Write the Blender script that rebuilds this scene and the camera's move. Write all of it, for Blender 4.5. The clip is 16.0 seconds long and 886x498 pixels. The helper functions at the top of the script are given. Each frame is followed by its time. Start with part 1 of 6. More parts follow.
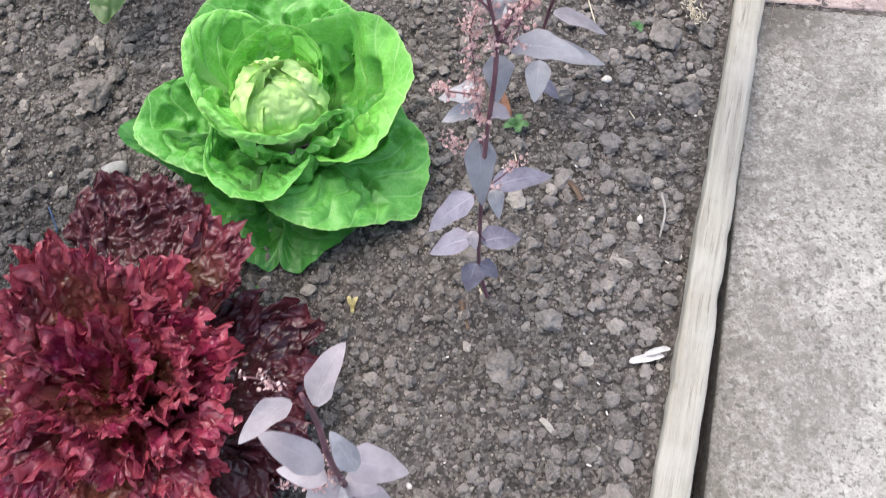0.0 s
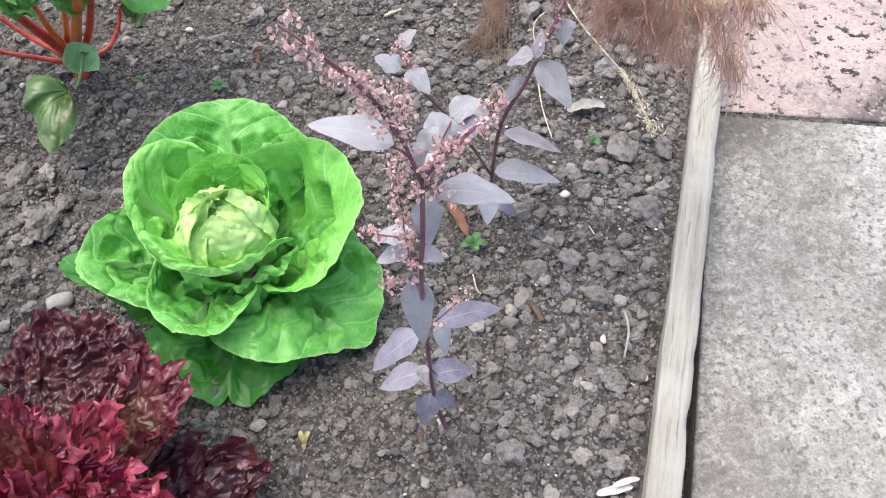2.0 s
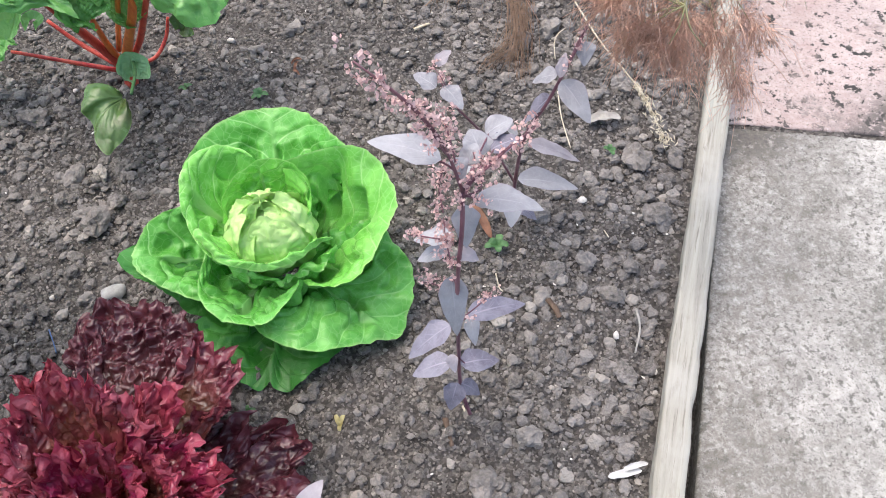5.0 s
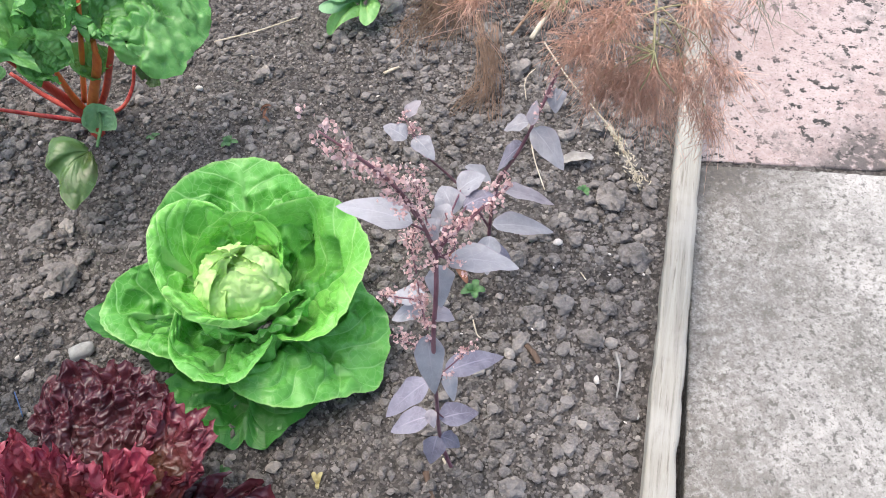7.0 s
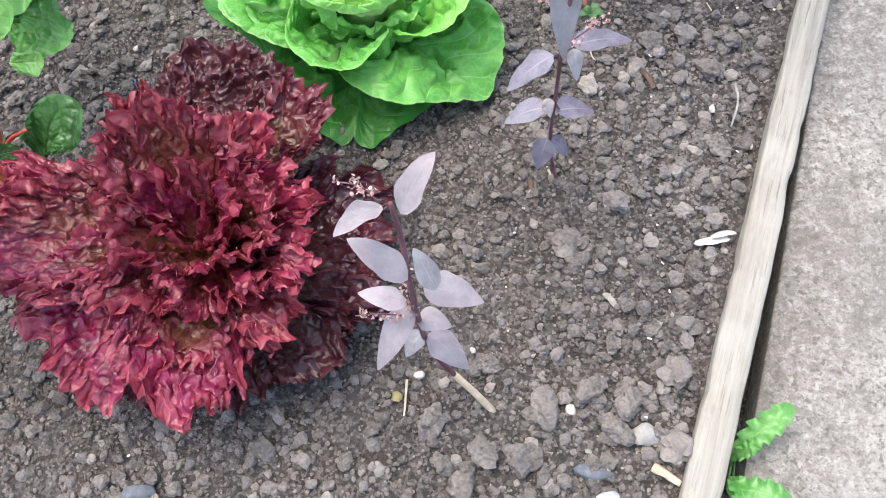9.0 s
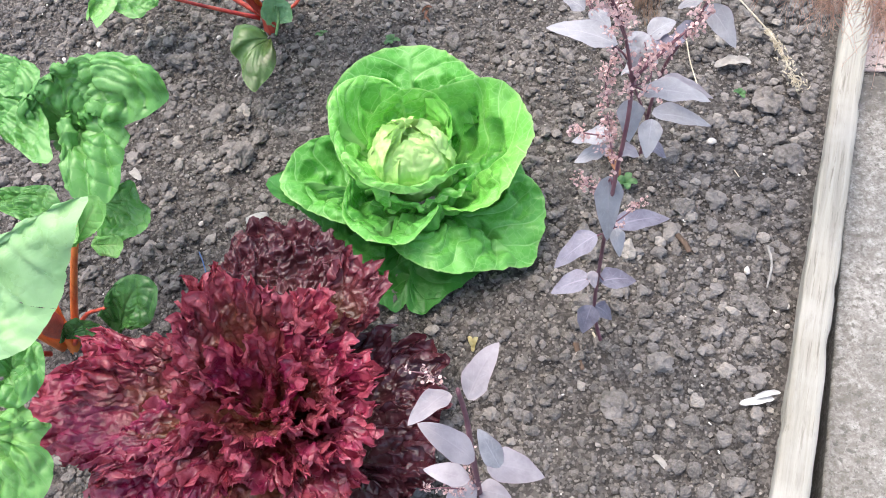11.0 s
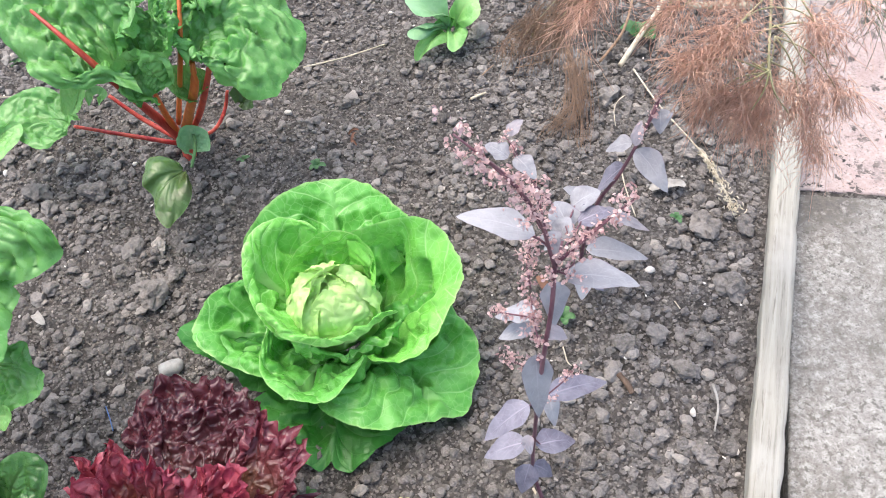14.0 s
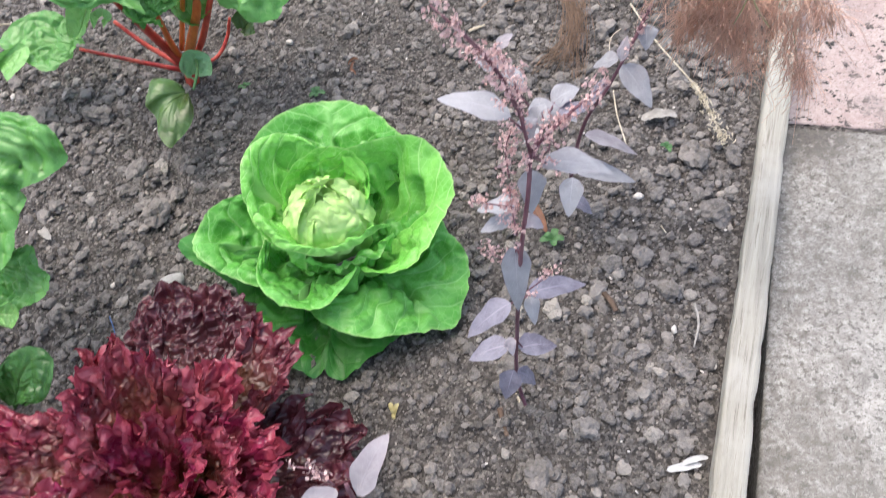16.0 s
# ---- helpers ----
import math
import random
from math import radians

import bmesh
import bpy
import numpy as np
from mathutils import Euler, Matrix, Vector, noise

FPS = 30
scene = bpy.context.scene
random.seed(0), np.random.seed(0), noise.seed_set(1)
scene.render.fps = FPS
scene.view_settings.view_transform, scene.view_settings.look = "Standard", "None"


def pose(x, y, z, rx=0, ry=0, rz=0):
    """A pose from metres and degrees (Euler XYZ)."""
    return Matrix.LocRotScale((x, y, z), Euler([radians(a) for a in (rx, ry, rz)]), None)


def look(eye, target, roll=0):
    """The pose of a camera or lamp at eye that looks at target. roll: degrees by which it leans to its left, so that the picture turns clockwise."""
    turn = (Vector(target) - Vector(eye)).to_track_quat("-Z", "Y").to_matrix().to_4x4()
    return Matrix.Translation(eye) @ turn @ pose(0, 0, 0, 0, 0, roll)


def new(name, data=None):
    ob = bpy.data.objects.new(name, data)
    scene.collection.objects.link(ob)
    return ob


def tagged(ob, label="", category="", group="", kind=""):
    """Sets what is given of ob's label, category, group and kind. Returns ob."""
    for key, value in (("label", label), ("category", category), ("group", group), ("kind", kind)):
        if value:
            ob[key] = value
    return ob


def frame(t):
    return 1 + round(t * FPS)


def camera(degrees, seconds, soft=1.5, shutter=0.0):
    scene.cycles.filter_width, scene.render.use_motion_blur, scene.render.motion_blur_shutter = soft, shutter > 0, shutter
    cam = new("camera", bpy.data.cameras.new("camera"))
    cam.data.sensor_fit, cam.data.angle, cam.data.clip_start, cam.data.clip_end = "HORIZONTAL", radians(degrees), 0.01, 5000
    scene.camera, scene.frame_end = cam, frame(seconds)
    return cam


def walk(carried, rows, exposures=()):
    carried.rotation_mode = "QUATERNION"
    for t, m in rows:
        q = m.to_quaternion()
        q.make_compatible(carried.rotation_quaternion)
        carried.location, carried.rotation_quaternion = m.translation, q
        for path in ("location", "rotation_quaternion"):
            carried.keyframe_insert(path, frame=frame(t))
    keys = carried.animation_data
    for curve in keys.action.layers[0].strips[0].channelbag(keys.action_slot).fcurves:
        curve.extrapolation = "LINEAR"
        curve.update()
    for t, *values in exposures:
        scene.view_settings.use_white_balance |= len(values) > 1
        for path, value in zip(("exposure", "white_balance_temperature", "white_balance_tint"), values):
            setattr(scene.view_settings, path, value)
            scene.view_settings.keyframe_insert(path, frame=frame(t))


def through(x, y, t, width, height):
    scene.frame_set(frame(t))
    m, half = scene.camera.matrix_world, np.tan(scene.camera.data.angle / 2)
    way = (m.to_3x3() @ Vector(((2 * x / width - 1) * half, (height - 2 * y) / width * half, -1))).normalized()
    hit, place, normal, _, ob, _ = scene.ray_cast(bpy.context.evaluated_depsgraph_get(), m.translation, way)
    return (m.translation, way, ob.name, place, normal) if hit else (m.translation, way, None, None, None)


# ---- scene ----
cam = camera(55.3, 16.0, soft=0.92, shutter=0.28)
PATH = [
    (0, (0.078, 0.09, 0.938), (0.031, 0.968, -0.859), -5.0),
    (0.5, (0.108, 0.145, 0.927), (0.01, 1.07, -0.844), -8.8),
    (1, (0.109, 0.157, 0.929), (0.057, 1.172, -0.794), -6.7),
    (1.5, (0.116, 0.155, 0.931), (0.077, 1.227, -0.757), -6.3),
    (2, (0.121, 0.142, 0.926), (0.109, 1.203, -0.769), -4.5),
    (2.5, (0.114, 0.135, 0.923), (0.094, 1.165, -0.791), -4.0),
    (3, (0.11, 0.118, 0.958), (0.062, 1.12, -0.772), -4.9),
    (3.5, (0.11, 0.103, 0.991), (0.058, 1.129, -0.725), -4.9),
    (5.8, (0.088, 0.099, 1.004), (0.077, 1.181, -0.678), -4.1),
    (6, (0.085, 0.104, 1.008), (0.087, 1.195, -0.669), -3.6),
    (6.5, (0.099, 0.113, 1.003), (0.113, 1.214, -0.667), -3.6),
    (7, (0.106, 0.128, 0.998), (0.127, 1.244, -0.662), -3.8),
    (7.5, (0.11, 0.11, 0.985), (0.124, 1.167, -0.713), -3.2),
    (8, (0.087, 0.028, 0.938), (0.041, 0.853, -0.883), -2.4),
    (8.2, (0.076, -0.006, 0.921), (-0.005, 0.762, -0.924), -4.2),
    (10.3, (0.041, 0.013, 0.936), (-0.152, 0.983, -0.803), -10.9),
    (10.5, (0.038, 0.016, 0.977), (-0.164, 1.037, -0.731), -10.4),
    (11, (0.032, 0.008, 0.987), (-0.195, 1.061, -0.698), -11.9),
    (11.5, (0.053, 0.013, 1.001), (-0.147, 1.107, -0.661), -11.1),
    (12, (0.056, 0.036, 1.007), (-0.105, 1.176, -0.628), -8.4),
    (12.5, (0.055, 0.052, 1.008), (-0.077, 1.217, -0.612), -7.1),
    (13, (0.033, 0.089, 1.003), (-0.097, 1.267, -0.608), -6.3),
    (13.5, (0.034, 0.122, 0.988), (-0.086, 1.303, -0.621), -6.5),
    (14, (0.062, 0.125, 0.979), (-0.047, 1.317, -0.624), -7.8),
    (14.5, (0.077, 0.105, 0.983), (-0.046, 1.303, -0.614), -8.5),
    (15, (0.081, 0.087, 0.988), (-0.025, 1.3, -0.599), -7.8),
    (15.5, (0.086, 0.081, 0.99), (-0.01, 1.291, -0.6), -7.5),
    (16, (0.08, 0.056, 0.97), (-0.05, 1.181, -0.678), -7.9),
]
walk(cam, [(t, look(eye, target, roll)) for t, eye, target, roll in PATH], exposures=[(0.0, 1.08), (1.0, 1.15), (7.4, 1.10), (8.0, 1.20), (10.5, 1.30), (15.4, 1.25), (16.0, 1.12)])

# ---- sky and sun: a bright, thinly overcast day ----
SUN_HEIGHT, SUN_TURN = 72.0, 310.0
world = bpy.data.worlds.new("sky")
scene.world = world
world.use_nodes = True
sky = world.node_tree.nodes.new("ShaderNodeTexSky")
sky.sky_type, sky.sun_disc = "NISHITA", False
sky.sun_elevation, sky.sun_rotation = radians(SUN_HEIGHT), radians(SUN_TURN)
sky.air_density, sky.dust_density, sky.ozone_density = 1.0, 4.0, 0.6
world.node_tree.links.new(sky.outputs[0], world.node_tree.nodes["Background"].inputs[0])
world.node_tree.nodes["Background"].inputs[1].default_value = 0.15
sun = new("sun", bpy.data.lights.new("sun", "SUN"))
sun.data.energy, sun.data.angle, sun.data.color = 0.8, radians(60), (0.99, 0.97, 0.905)
sun_way = Vector((math.sin(radians(SUN_TURN)) * math.cos(radians(SUN_HEIGHT)), math.cos(radians(SUN_TURN)) * math.cos(radians(SUN_HEIGHT)), math.sin(radians(SUN_HEIGHT))))
sun.matrix_world = look(sun_way * 20, (0, 0, 0))


# ---- materials ----
class Nodes:
    """A small helper that strings shader nodes together."""

    def __init__(self, name):
        self.material = bpy.data.materials.new(name)
        self.material.use_nodes = True
        self.tree = self.material.node_tree
        self.tree.nodes.clear()
        self.out = self.tree.nodes.new("ShaderNodeOutputMaterial")

    def put(self, socket, value):
        if isinstance(value, bpy.types.NodeSocket):
            self.tree.links.new(value, socket)
        elif value is not None:
            if isinstance(value, (tuple, list)) and len(value) == 3 and socket.type == "RGBA":
                value = (*value, 1.0)
            socket.default_value = value

    def math(self, op, a, b=None, c=None, clamp=False):
        n = self.tree.nodes.new("ShaderNodeMath")
        n.operation, n.use_clamp = op, clamp
        for s, v in zip(n.inputs, (a, b, c)):
            self.put(s, v)
        return n.outputs[0]

    def coords(self, which="Object"):
        return self.tree.nodes.new("ShaderNodeTexCoord").outputs[which]

    def scaled(self, vec, x, y, z, turn=0.0):
        n = self.tree.nodes.new("ShaderNodeMapping")
        self.put(n.inputs[0], vec)
        n.inputs["Scale"].default_value = (x, y, z)
        n.inputs["Rotation"].default_value = (0, 0, radians(turn))
        return n.outputs[0]

    def noise(self, scale, detail=4.0, rough=0.6, vec=None, distortion=0.0):
        n = self.tree.nodes.new("ShaderNodeTexNoise")
        self.put(n.inputs["Vector"], vec if vec is not None else self.coords())
        n.inputs["Scale"].default_value, n.inputs["Detail"].default_value = scale, detail
        n.inputs["Roughness"].default_value, n.inputs["Distortion"].default_value = rough, distortion
        return n.outputs[0]

    def cells(self, scale, vec=None, feature="F1"):
        n = self.tree.nodes.new("ShaderNodeTexVoronoi")
        n.feature = feature
        self.put(n.inputs["Vector"], vec if vec is not None else self.coords())
        n.inputs["Scale"].default_value = scale
        return n.outputs["Distance"]

    def grains(self, scale):
        """A value of its own for each cell of a broken-up pattern."""
        n = self.tree.nodes.new("ShaderNodeTexVoronoi")
        n.inputs["Scale"].default_value, n.inputs["Randomness"].default_value = scale, 1.0
        self.put(n.inputs["Vector"], self.coords())
        sep = self.tree.nodes.new("ShaderNodeSeparateColor")
        self.tree.links.new(n.outputs["Color"], sep.inputs[0])
        return sep.outputs[0]

    def ramp(self, value, a, b, low=0.0, high=1.0):
        n = self.tree.nodes.new("ShaderNodeMapRange")
        n.interpolation_type = "SMOOTHSTEP"
        for s, v in zip(n.inputs, (value, a, b, low, high)):
            self.put(s, v)
        return n.outputs[0]

    def mix(self, factor, a, b, blend="MIX"):
        n = self.tree.nodes.new("ShaderNodeMix")
        n.data_type, n.blend_type, n.clamp_factor = "RGBA", blend, True
        self.put(n.inputs[0], factor), self.put(n.inputs[6], a), self.put(n.inputs[7], b)
        return n.outputs[2]

    def bump(self, height, strength, distance, under=None):
        n = self.tree.nodes.new("ShaderNodeBump")
        n.inputs["Strength"].default_value, n.inputs["Distance"].default_value = strength, distance
        self.put(n.inputs["Height"], height)
        if under is not None:
            self.put(n.inputs["Normal"], under)
        return n.outputs[0]

    def random(self):
        return self.tree.nodes.new("ShaderNodeObjectInfo").outputs["Random"]

    def island(self):
        return self.tree.nodes.new("ShaderNodeNewGeometry").outputs["Random Per Island"]

    def end(self, colour, rough, normal=None, through=0.0, through_colour=None, specular=0.5, sheen=0.0):
        p = self.tree.nodes.new("ShaderNodeBsdfPrincipled")
        self.put(p.inputs["Base Color"], colour), self.put(p.inputs["Roughness"], rough)
        p.inputs["Specular IOR Level"].default_value = specular
        p.inputs["Sheen Weight"].default_value = sheen
        if normal is not None:
            self.put(p.inputs["Normal"], normal)
        result = p.outputs[0]
        if through > 0:
            t = self.tree.nodes.new("ShaderNodeBsdfTranslucent")
            self.put(t.inputs[0], through_colour if through_colour is not None else colour)
            m = self.tree.nodes.new("ShaderNodeMixShader")
            m.inputs[0].default_value = through
            self.tree.links.new(result, m.inputs[1]), self.tree.links.new(t.outputs[0], m.inputs[2])
            result = m.outputs[0]
        self.tree.links.new(result, self.out.inputs[0])
        return self.material


def leaf_material(name, dark, light, vein, vein_amount=0.6, mid_width=0.05, edge=None, edge_from=0.85, rough=0.38, through=0.25, blister=60.0, relief=0.5, sheen=0.0, base=None, specular=0.5):
    n = Nodes(name)
    sep = n.tree.nodes.new("ShaderNodeSeparateXYZ")
    n.tree.links.new(n.coords("UV"), sep.inputs[0])
    u, v = sep.outputs[0], sep.outputs[1]
    away = n.math("MULTIPLY", n.math("ABSOLUTE", n.math("SUBTRACT", v, 0.5)), 2.0)
    run = n.tree.nodes.new("ShaderNodeUVMap")
    run.uv_map = "vein"
    phase = n.tree.nodes.new("ShaderNodeSeparateXYZ")
    n.tree.links.new(run.outputs[0], phase.inputs[0])
    saw = n.math("PINGPONG", phase.outputs[0], 0.5)
    thin = n.ramp(away, 0.1, 0.9, 0.055, 0.025)
    side = n.math("MULTIPLY", n.math("SUBTRACT", 1.0, n.math("DIVIDE", saw, thin), clamp=True), n.ramp(away, 0.3, 1.0, 0.8, 0.1))
    mid = n.math("MULTIPLY", n.ramp(away, mid_width * 0.4, mid_width * 1.6, 1, 0), n.ramp(u, 0.35, 0.95, 1.0, 0.15))
    net = n.ramp(n.cells(85, feature="DISTANCE_TO_EDGE"), 0.0, 0.07, 1, 0)
    lines = n.math("MAXIMUM", mid, n.math("MAXIMUM", side, n.math("MULTIPLY", net, 0.28)))
    patch = n.ramp(n.math("ADD", n.math("MULTIPLY", n.noise(14, 4), 0.6), n.math("MULTIPLY", n.noise(blister, 4), 0.4)), 0.38, 0.62)
    colour = n.mix(patch, dark, light)
    if base is not None:
        colour = n.mix(n.ramp(u, 0.15, 0.75, 0.9, 0), colour, base)
    colour = n.mix(n.math("MULTIPLY", lines, vein_amount), colour, vein)
    if edge is not None:
        rim = n.math("MAXIMUM", n.ramp(away, edge_from, 1.0), n.ramp(u, 0.970, 1.0))
        colour = n.mix(n.math("MULTIPLY", rim, n.ramp(n.noise(70, 3), 0.35, 0.65, 0.2, 0.6)), colour, edge)
    colour = n.mix(n.ramp(n.random(), 0, 1, 0.0, 0.3), colour, light)
    height = n.math("SUBTRACT", n.noise(blister, 5), n.math("MULTIPLY", lines, 0.5))
    shade = n.bump(height, relief, 0.003)
    return n.end(colour, n.ramp(n.noise(40), 0.3, 0.7, rough - 0.08, rough + 0.1), shade, through, n.mix(0.35, colour, light), specular, sheen)


def soil_material(name, dark, light, island=False, single=False):
    n = Nodes(name)
    big, mid, fine = n.noise(5, 4), n.noise(55, 6, 0.7), n.noise(420, 4, 0.7)
    f = n.math("ADD", n.math("MULTIPLY", big, 0.35), n.math("ADD", n.math("MULTIPLY", mid, 0.35), n.math("MULTIPLY", fine, 0.3)))
    colour = n.mix(n.ramp(f, 0.36, 0.64), dark, light)
    if not (island or single):
        for scale, low, high, amount in ((95, 0.30, 0.80, 0.45), (230, 0.35, 0.85, 0.60)):
            tone = n.ramp(n.grains(scale), low, high)
            colour = n.mix(amount, colour, n.mix(tone, dark, light))
        colour = n.mix(n.ramp(n.grains(310), 0.90, 0.97, 0, 0.6), colour, (0.36, 0.33, 0.29))
    if island or single:
        pick = n.island() if island else n.random()
        colour = n.mix(n.ramp(pick, 0.0, 1.0, 0.0, 0.6), colour, n.mix(n.ramp(pick, 0.3, 1.0), dark, light))
        colour = n.mix(n.ramp(pick, 0.90, 1.0, 0, 0.7), colour, (0.44, 0.40, 0.35))
    grain = n.math("ADD", n.math("MULTIPLY", n.cells(210), -0.55), n.math("MULTIPLY", n.cells(520), -0.3))
    height = n.math("ADD", n.math("ADD", n.math("MULTIPLY", mid, 0.5), n.math("MULTIPLY", fine, 0.4)), grain if not (island or single) else n.math("MULTIPLY", grain, 0.8))
    return n.end(colour, 0.95, n.bump(height, 1.0, 0.006 if not (island or single) else 0.0042), specular=0.2)


def plain_material(name, dark, light, scale=60.0, rough=0.8, relief=0.4, stretch=(1, 1, 1), through=0.0, island=False):
    n = Nodes(name)
    vec = n.scaled(n.coords(), *stretch)
    a, b = n.noise(scale, 5, 0.65, vec), n.noise(scale * 0.2, 3, 0.5, vec)
    colour = n.mix(n.ramp(n.math("ADD", n.math("MULTIPLY", a, 0.6), n.math("MULTIPLY", b, 0.4)), 0.36, 0.64), dark, light)
    if island:
        colour = n.mix(n.ramp(n.island(), 0, 1, 0, 0.7), colour, light)
    return n.end(colour, rough, n.bump(a, relief, 0.002), through)


SOIL_DARK, SOIL_LIGHT = (0.056, 0.0495, 0.0445), (0.208, 0.187, 0.170)
soil = soil_material("soil", SOIL_DARK, SOIL_LIGHT)
clods = soil_material("dry_clods", (0.126, 0.114, 0.102), (0.350, 0.318, 0.291), single=True)
crumbs = soil_material("dry_crumbs", (0.092, 0.083, 0.075), (0.345, 0.314, 0.287), island=True)


def timber_material():
    n = Nodes("weathered_timber")
    vec = n.coords()
    grain = n.noise(60, 6, 0.7, n.scaled(vec, 1.6, 0.07, 1.0), 0.6)
    fine = n.noise(260, 4, 0.7, n.scaled(vec, 1.0, 0.05, 1.0))
    blotch = n.noise(9, 4)
    colour = n.mix(n.ramp(grain, 0.30, 0.70), (0.300, 0.284, 0.240), (0.440, 0.420, 0.362))
    colour = n.mix(n.ramp(fine, 0.54, 0.68, 0, 0.75), colour, (0.19, 0.17, 0.14))
    colour = n.mix(n.ramp(blotch, 0.45, 0.70, 0, 0.6), colour, (0.47, 0.455, 0.41))
    colour = n.mix(n.ramp(n.noise(30, 5, 0.7, n.scaled(vec, 1.0, 0.4, 1.0)), 0.56, 0.70, 0, 0.5), colour, (0.26, 0.24, 0.20))
    height = n.math("ADD", n.math("MULTIPLY", grain, 0.6), n.math("MULTIPLY", fine, 0.4))
    return n.end(colour, 0.85, n.bump(height, 0.7, 0.003), specular=0.25)


def concrete_material(name, dark, light, lichen, lichen_amount, corner, spot=42, dirt=0.0, bare=0.548):
    n = Nodes(name)
    big, mid, fine = n.noise(3.2, 5, 0.6), n.noise(38, 6, 0.7), n.noise(240, 4, 0.75)
    f = n.math("ADD", n.math("MULTIPLY", big, 0.62), n.math("ADD", n.math("MULTIPLY", mid, 0.26), n.math("MULTIPLY", fine, 0.12)))
    colour = n.mix(n.ramp(f, 0.40, 0.58), dark, light)
    grit = n.ramp(n.noise(160, 3, 0.6), 0.58, 0.70)
    colour = n.mix(n.math("MULTIPLY", grit, 0.5), colour, (0.56, 0.535, 0.50))
    pits = n.ramp(n.noise(110, 4, 0.7), 0.60, 0.70)
    colour = n.mix(n.math("MULTIPLY", pits, 0.55), colour, (0.12, 0.11, 0.10))
    speck = n.ramp(n.noise(270, 3, 0.7), 0.56, 0.65)
    colour = n.mix(n.math("MULTIPLY", speck, 0.72), colour, (0.10, 0.095, 0.088))
    for scale, low, amount, tone in ((120, 0.55, 0.34, dark), (260, 0.50, 0.34, dark), (190, 0.72, 0.36, light), (420, 0.70, 0.3, light)):
        colour = n.mix(n.math("MULTIPLY", n.ramp(n.grains(scale), low, 1.0), amount), colour, tone)
    spots = n.math("MULTIPLY", n.ramp(n.noise(spot, 6, 0.68), bare, bare + 0.035), n.ramp(n.noise(6, 3), 0.36, 0.52))
    colour = n.mix(n.math("MULTIPLY", spots, lichen_amount), colour, lichen)
    stain = n.math("MULTIPLY", n.ramp(n.noise(4.5, 5, 0.7), 0.50, 0.66), n.ramp(n.noise(70, 4, 0.7), 0.36, 0.60))
    colour = n.mix(n.math("MULTIPLY", stain, lichen_amount * 0.8), colour, (0.11, 0.105, 0.095))
    gap = n.tree.nodes.new("ShaderNodeVectorMath")
    gap.operation = "DISTANCE"
    n.put(gap.inputs[0], n.coords())
    gap.inputs[1].default_value = corner
    damp = n.math("MULTIPLY", n.ramp(n.math("ADD", gap.outputs["Value"], n.math("MULTIPLY", n.noise(18, 4), 0.12)), 0.11, 0.21, 1, 0), n.ramp(n.noise(75, 5, 0.7), 0.34, 0.52))
    colour = n.mix(n.math("MULTIPLY", damp, 0.85), colour, (0.085, 0.078, 0.072))
    place = n.tree.nodes.new("ShaderNodeSeparateXYZ")
    n.put(place.inputs[0], n.coords())
    away = n.math("SUBTRACT", n.math("MULTIPLY", place.outputs[0], 0.9558), n.math("MULTIPLY", place.outputs[1], 0.2939))
    wash = n.ramp(n.math("ADD", away, n.math("MULTIPLY", n.noise(7, 5, 0.7), 0.26)), -0.17, 0.09, 1, 0)
    wash = n.math("MULTIPLY", wash, n.ramp(n.noise(90, 5, 0.8), 0.38, 0.60, 0.1, 1.0))
    colour = n.mix(n.math("MULTIPLY", wash, dirt), colour, (0.165, 0.148, 0.125))
    height = n.math("ADD", n.math("MULTIPLY", mid, 0.5), n.math("MULTIPLY", fine, 0.5))
    return n.end(colour, 0.92, n.bump(height, 0.55, 0.003), specular=0.25)


timber = timber_material()
grey_concrete = concrete_material("grey_concrete", (0.200, 0.190, 0.168), (0.525, 0.500, 0.462), (0.07, 0.068, 0.06), 0.6, (-0.145, 0.515, 0.0), 110, 0.72)
pink_concrete = concrete_material("pink_concrete", (0.37, 0.278, 0.255), (0.500, 0.418, 0.392), (0.05, 0.048, 0.045), 1.0, (-0.16, -0.44, 0.0), 55, 0.0, 0.548)
lettuce_green = leaf_material("lettuce_green", (0.074, 0.325, 0.036), (0.165, 0.500, 0.100), (0.40, 0.74, 0.28), 0.9, 0.022, edge=(0.50, 0.72, 0.28), edge_from=0.965, rough=0.28, through=0.17, blister=45, relief=0.25, specular=0.36)
lettuce_inner = leaf_material("lettuce_inner", (0.150, 0.490, 0.066), (0.250, 0.630, 0.130), (0.52, 0.82, 0.34), 0.9, 0.022, edge=(0.60, 0.80, 0.36), edge_from=0.96, rough=0.30, through=0.17, blister=45, relief=0.25, specular=0.36)
lettuce_heart = leaf_material("lettuce_heart", (0.41, 0.71, 0.17), (0.62, 0.85, 0.34), (0.66, 0.82, 0.38), 0.4, 0.05, edge=(0.74, 0.86, 0.42), edge_from=0.93, rough=0.36, through=0.16, blister=35, relief=0.35)
lettuce_outer = leaf_material("lettuce_outer", (0.045, 0.235, 0.032), (0.075, 0.310, 0.050), (0.22, 0.48, 0.16), 0.6, 0.03, rough=0.33, through=0.22, blister=40, relief=0.45)
chard_green = leaf_material("chard_green", (0.095, 0.310, 0.062), (0.185, 0.440, 0.120), (0.28, 0.50, 0.17), 0.5, 0.04, rough=0.24, through=0.20, blister=38, relief=0.22)
chard_pale = leaf_material("chard_pale", (0.17, 0.44, 0.10), (0.28, 0.57, 0.18), (0.42, 0.58, 0.24), 0.5, 0.04, rough=0.30, through=0.24, blister=36, relief=0.2)
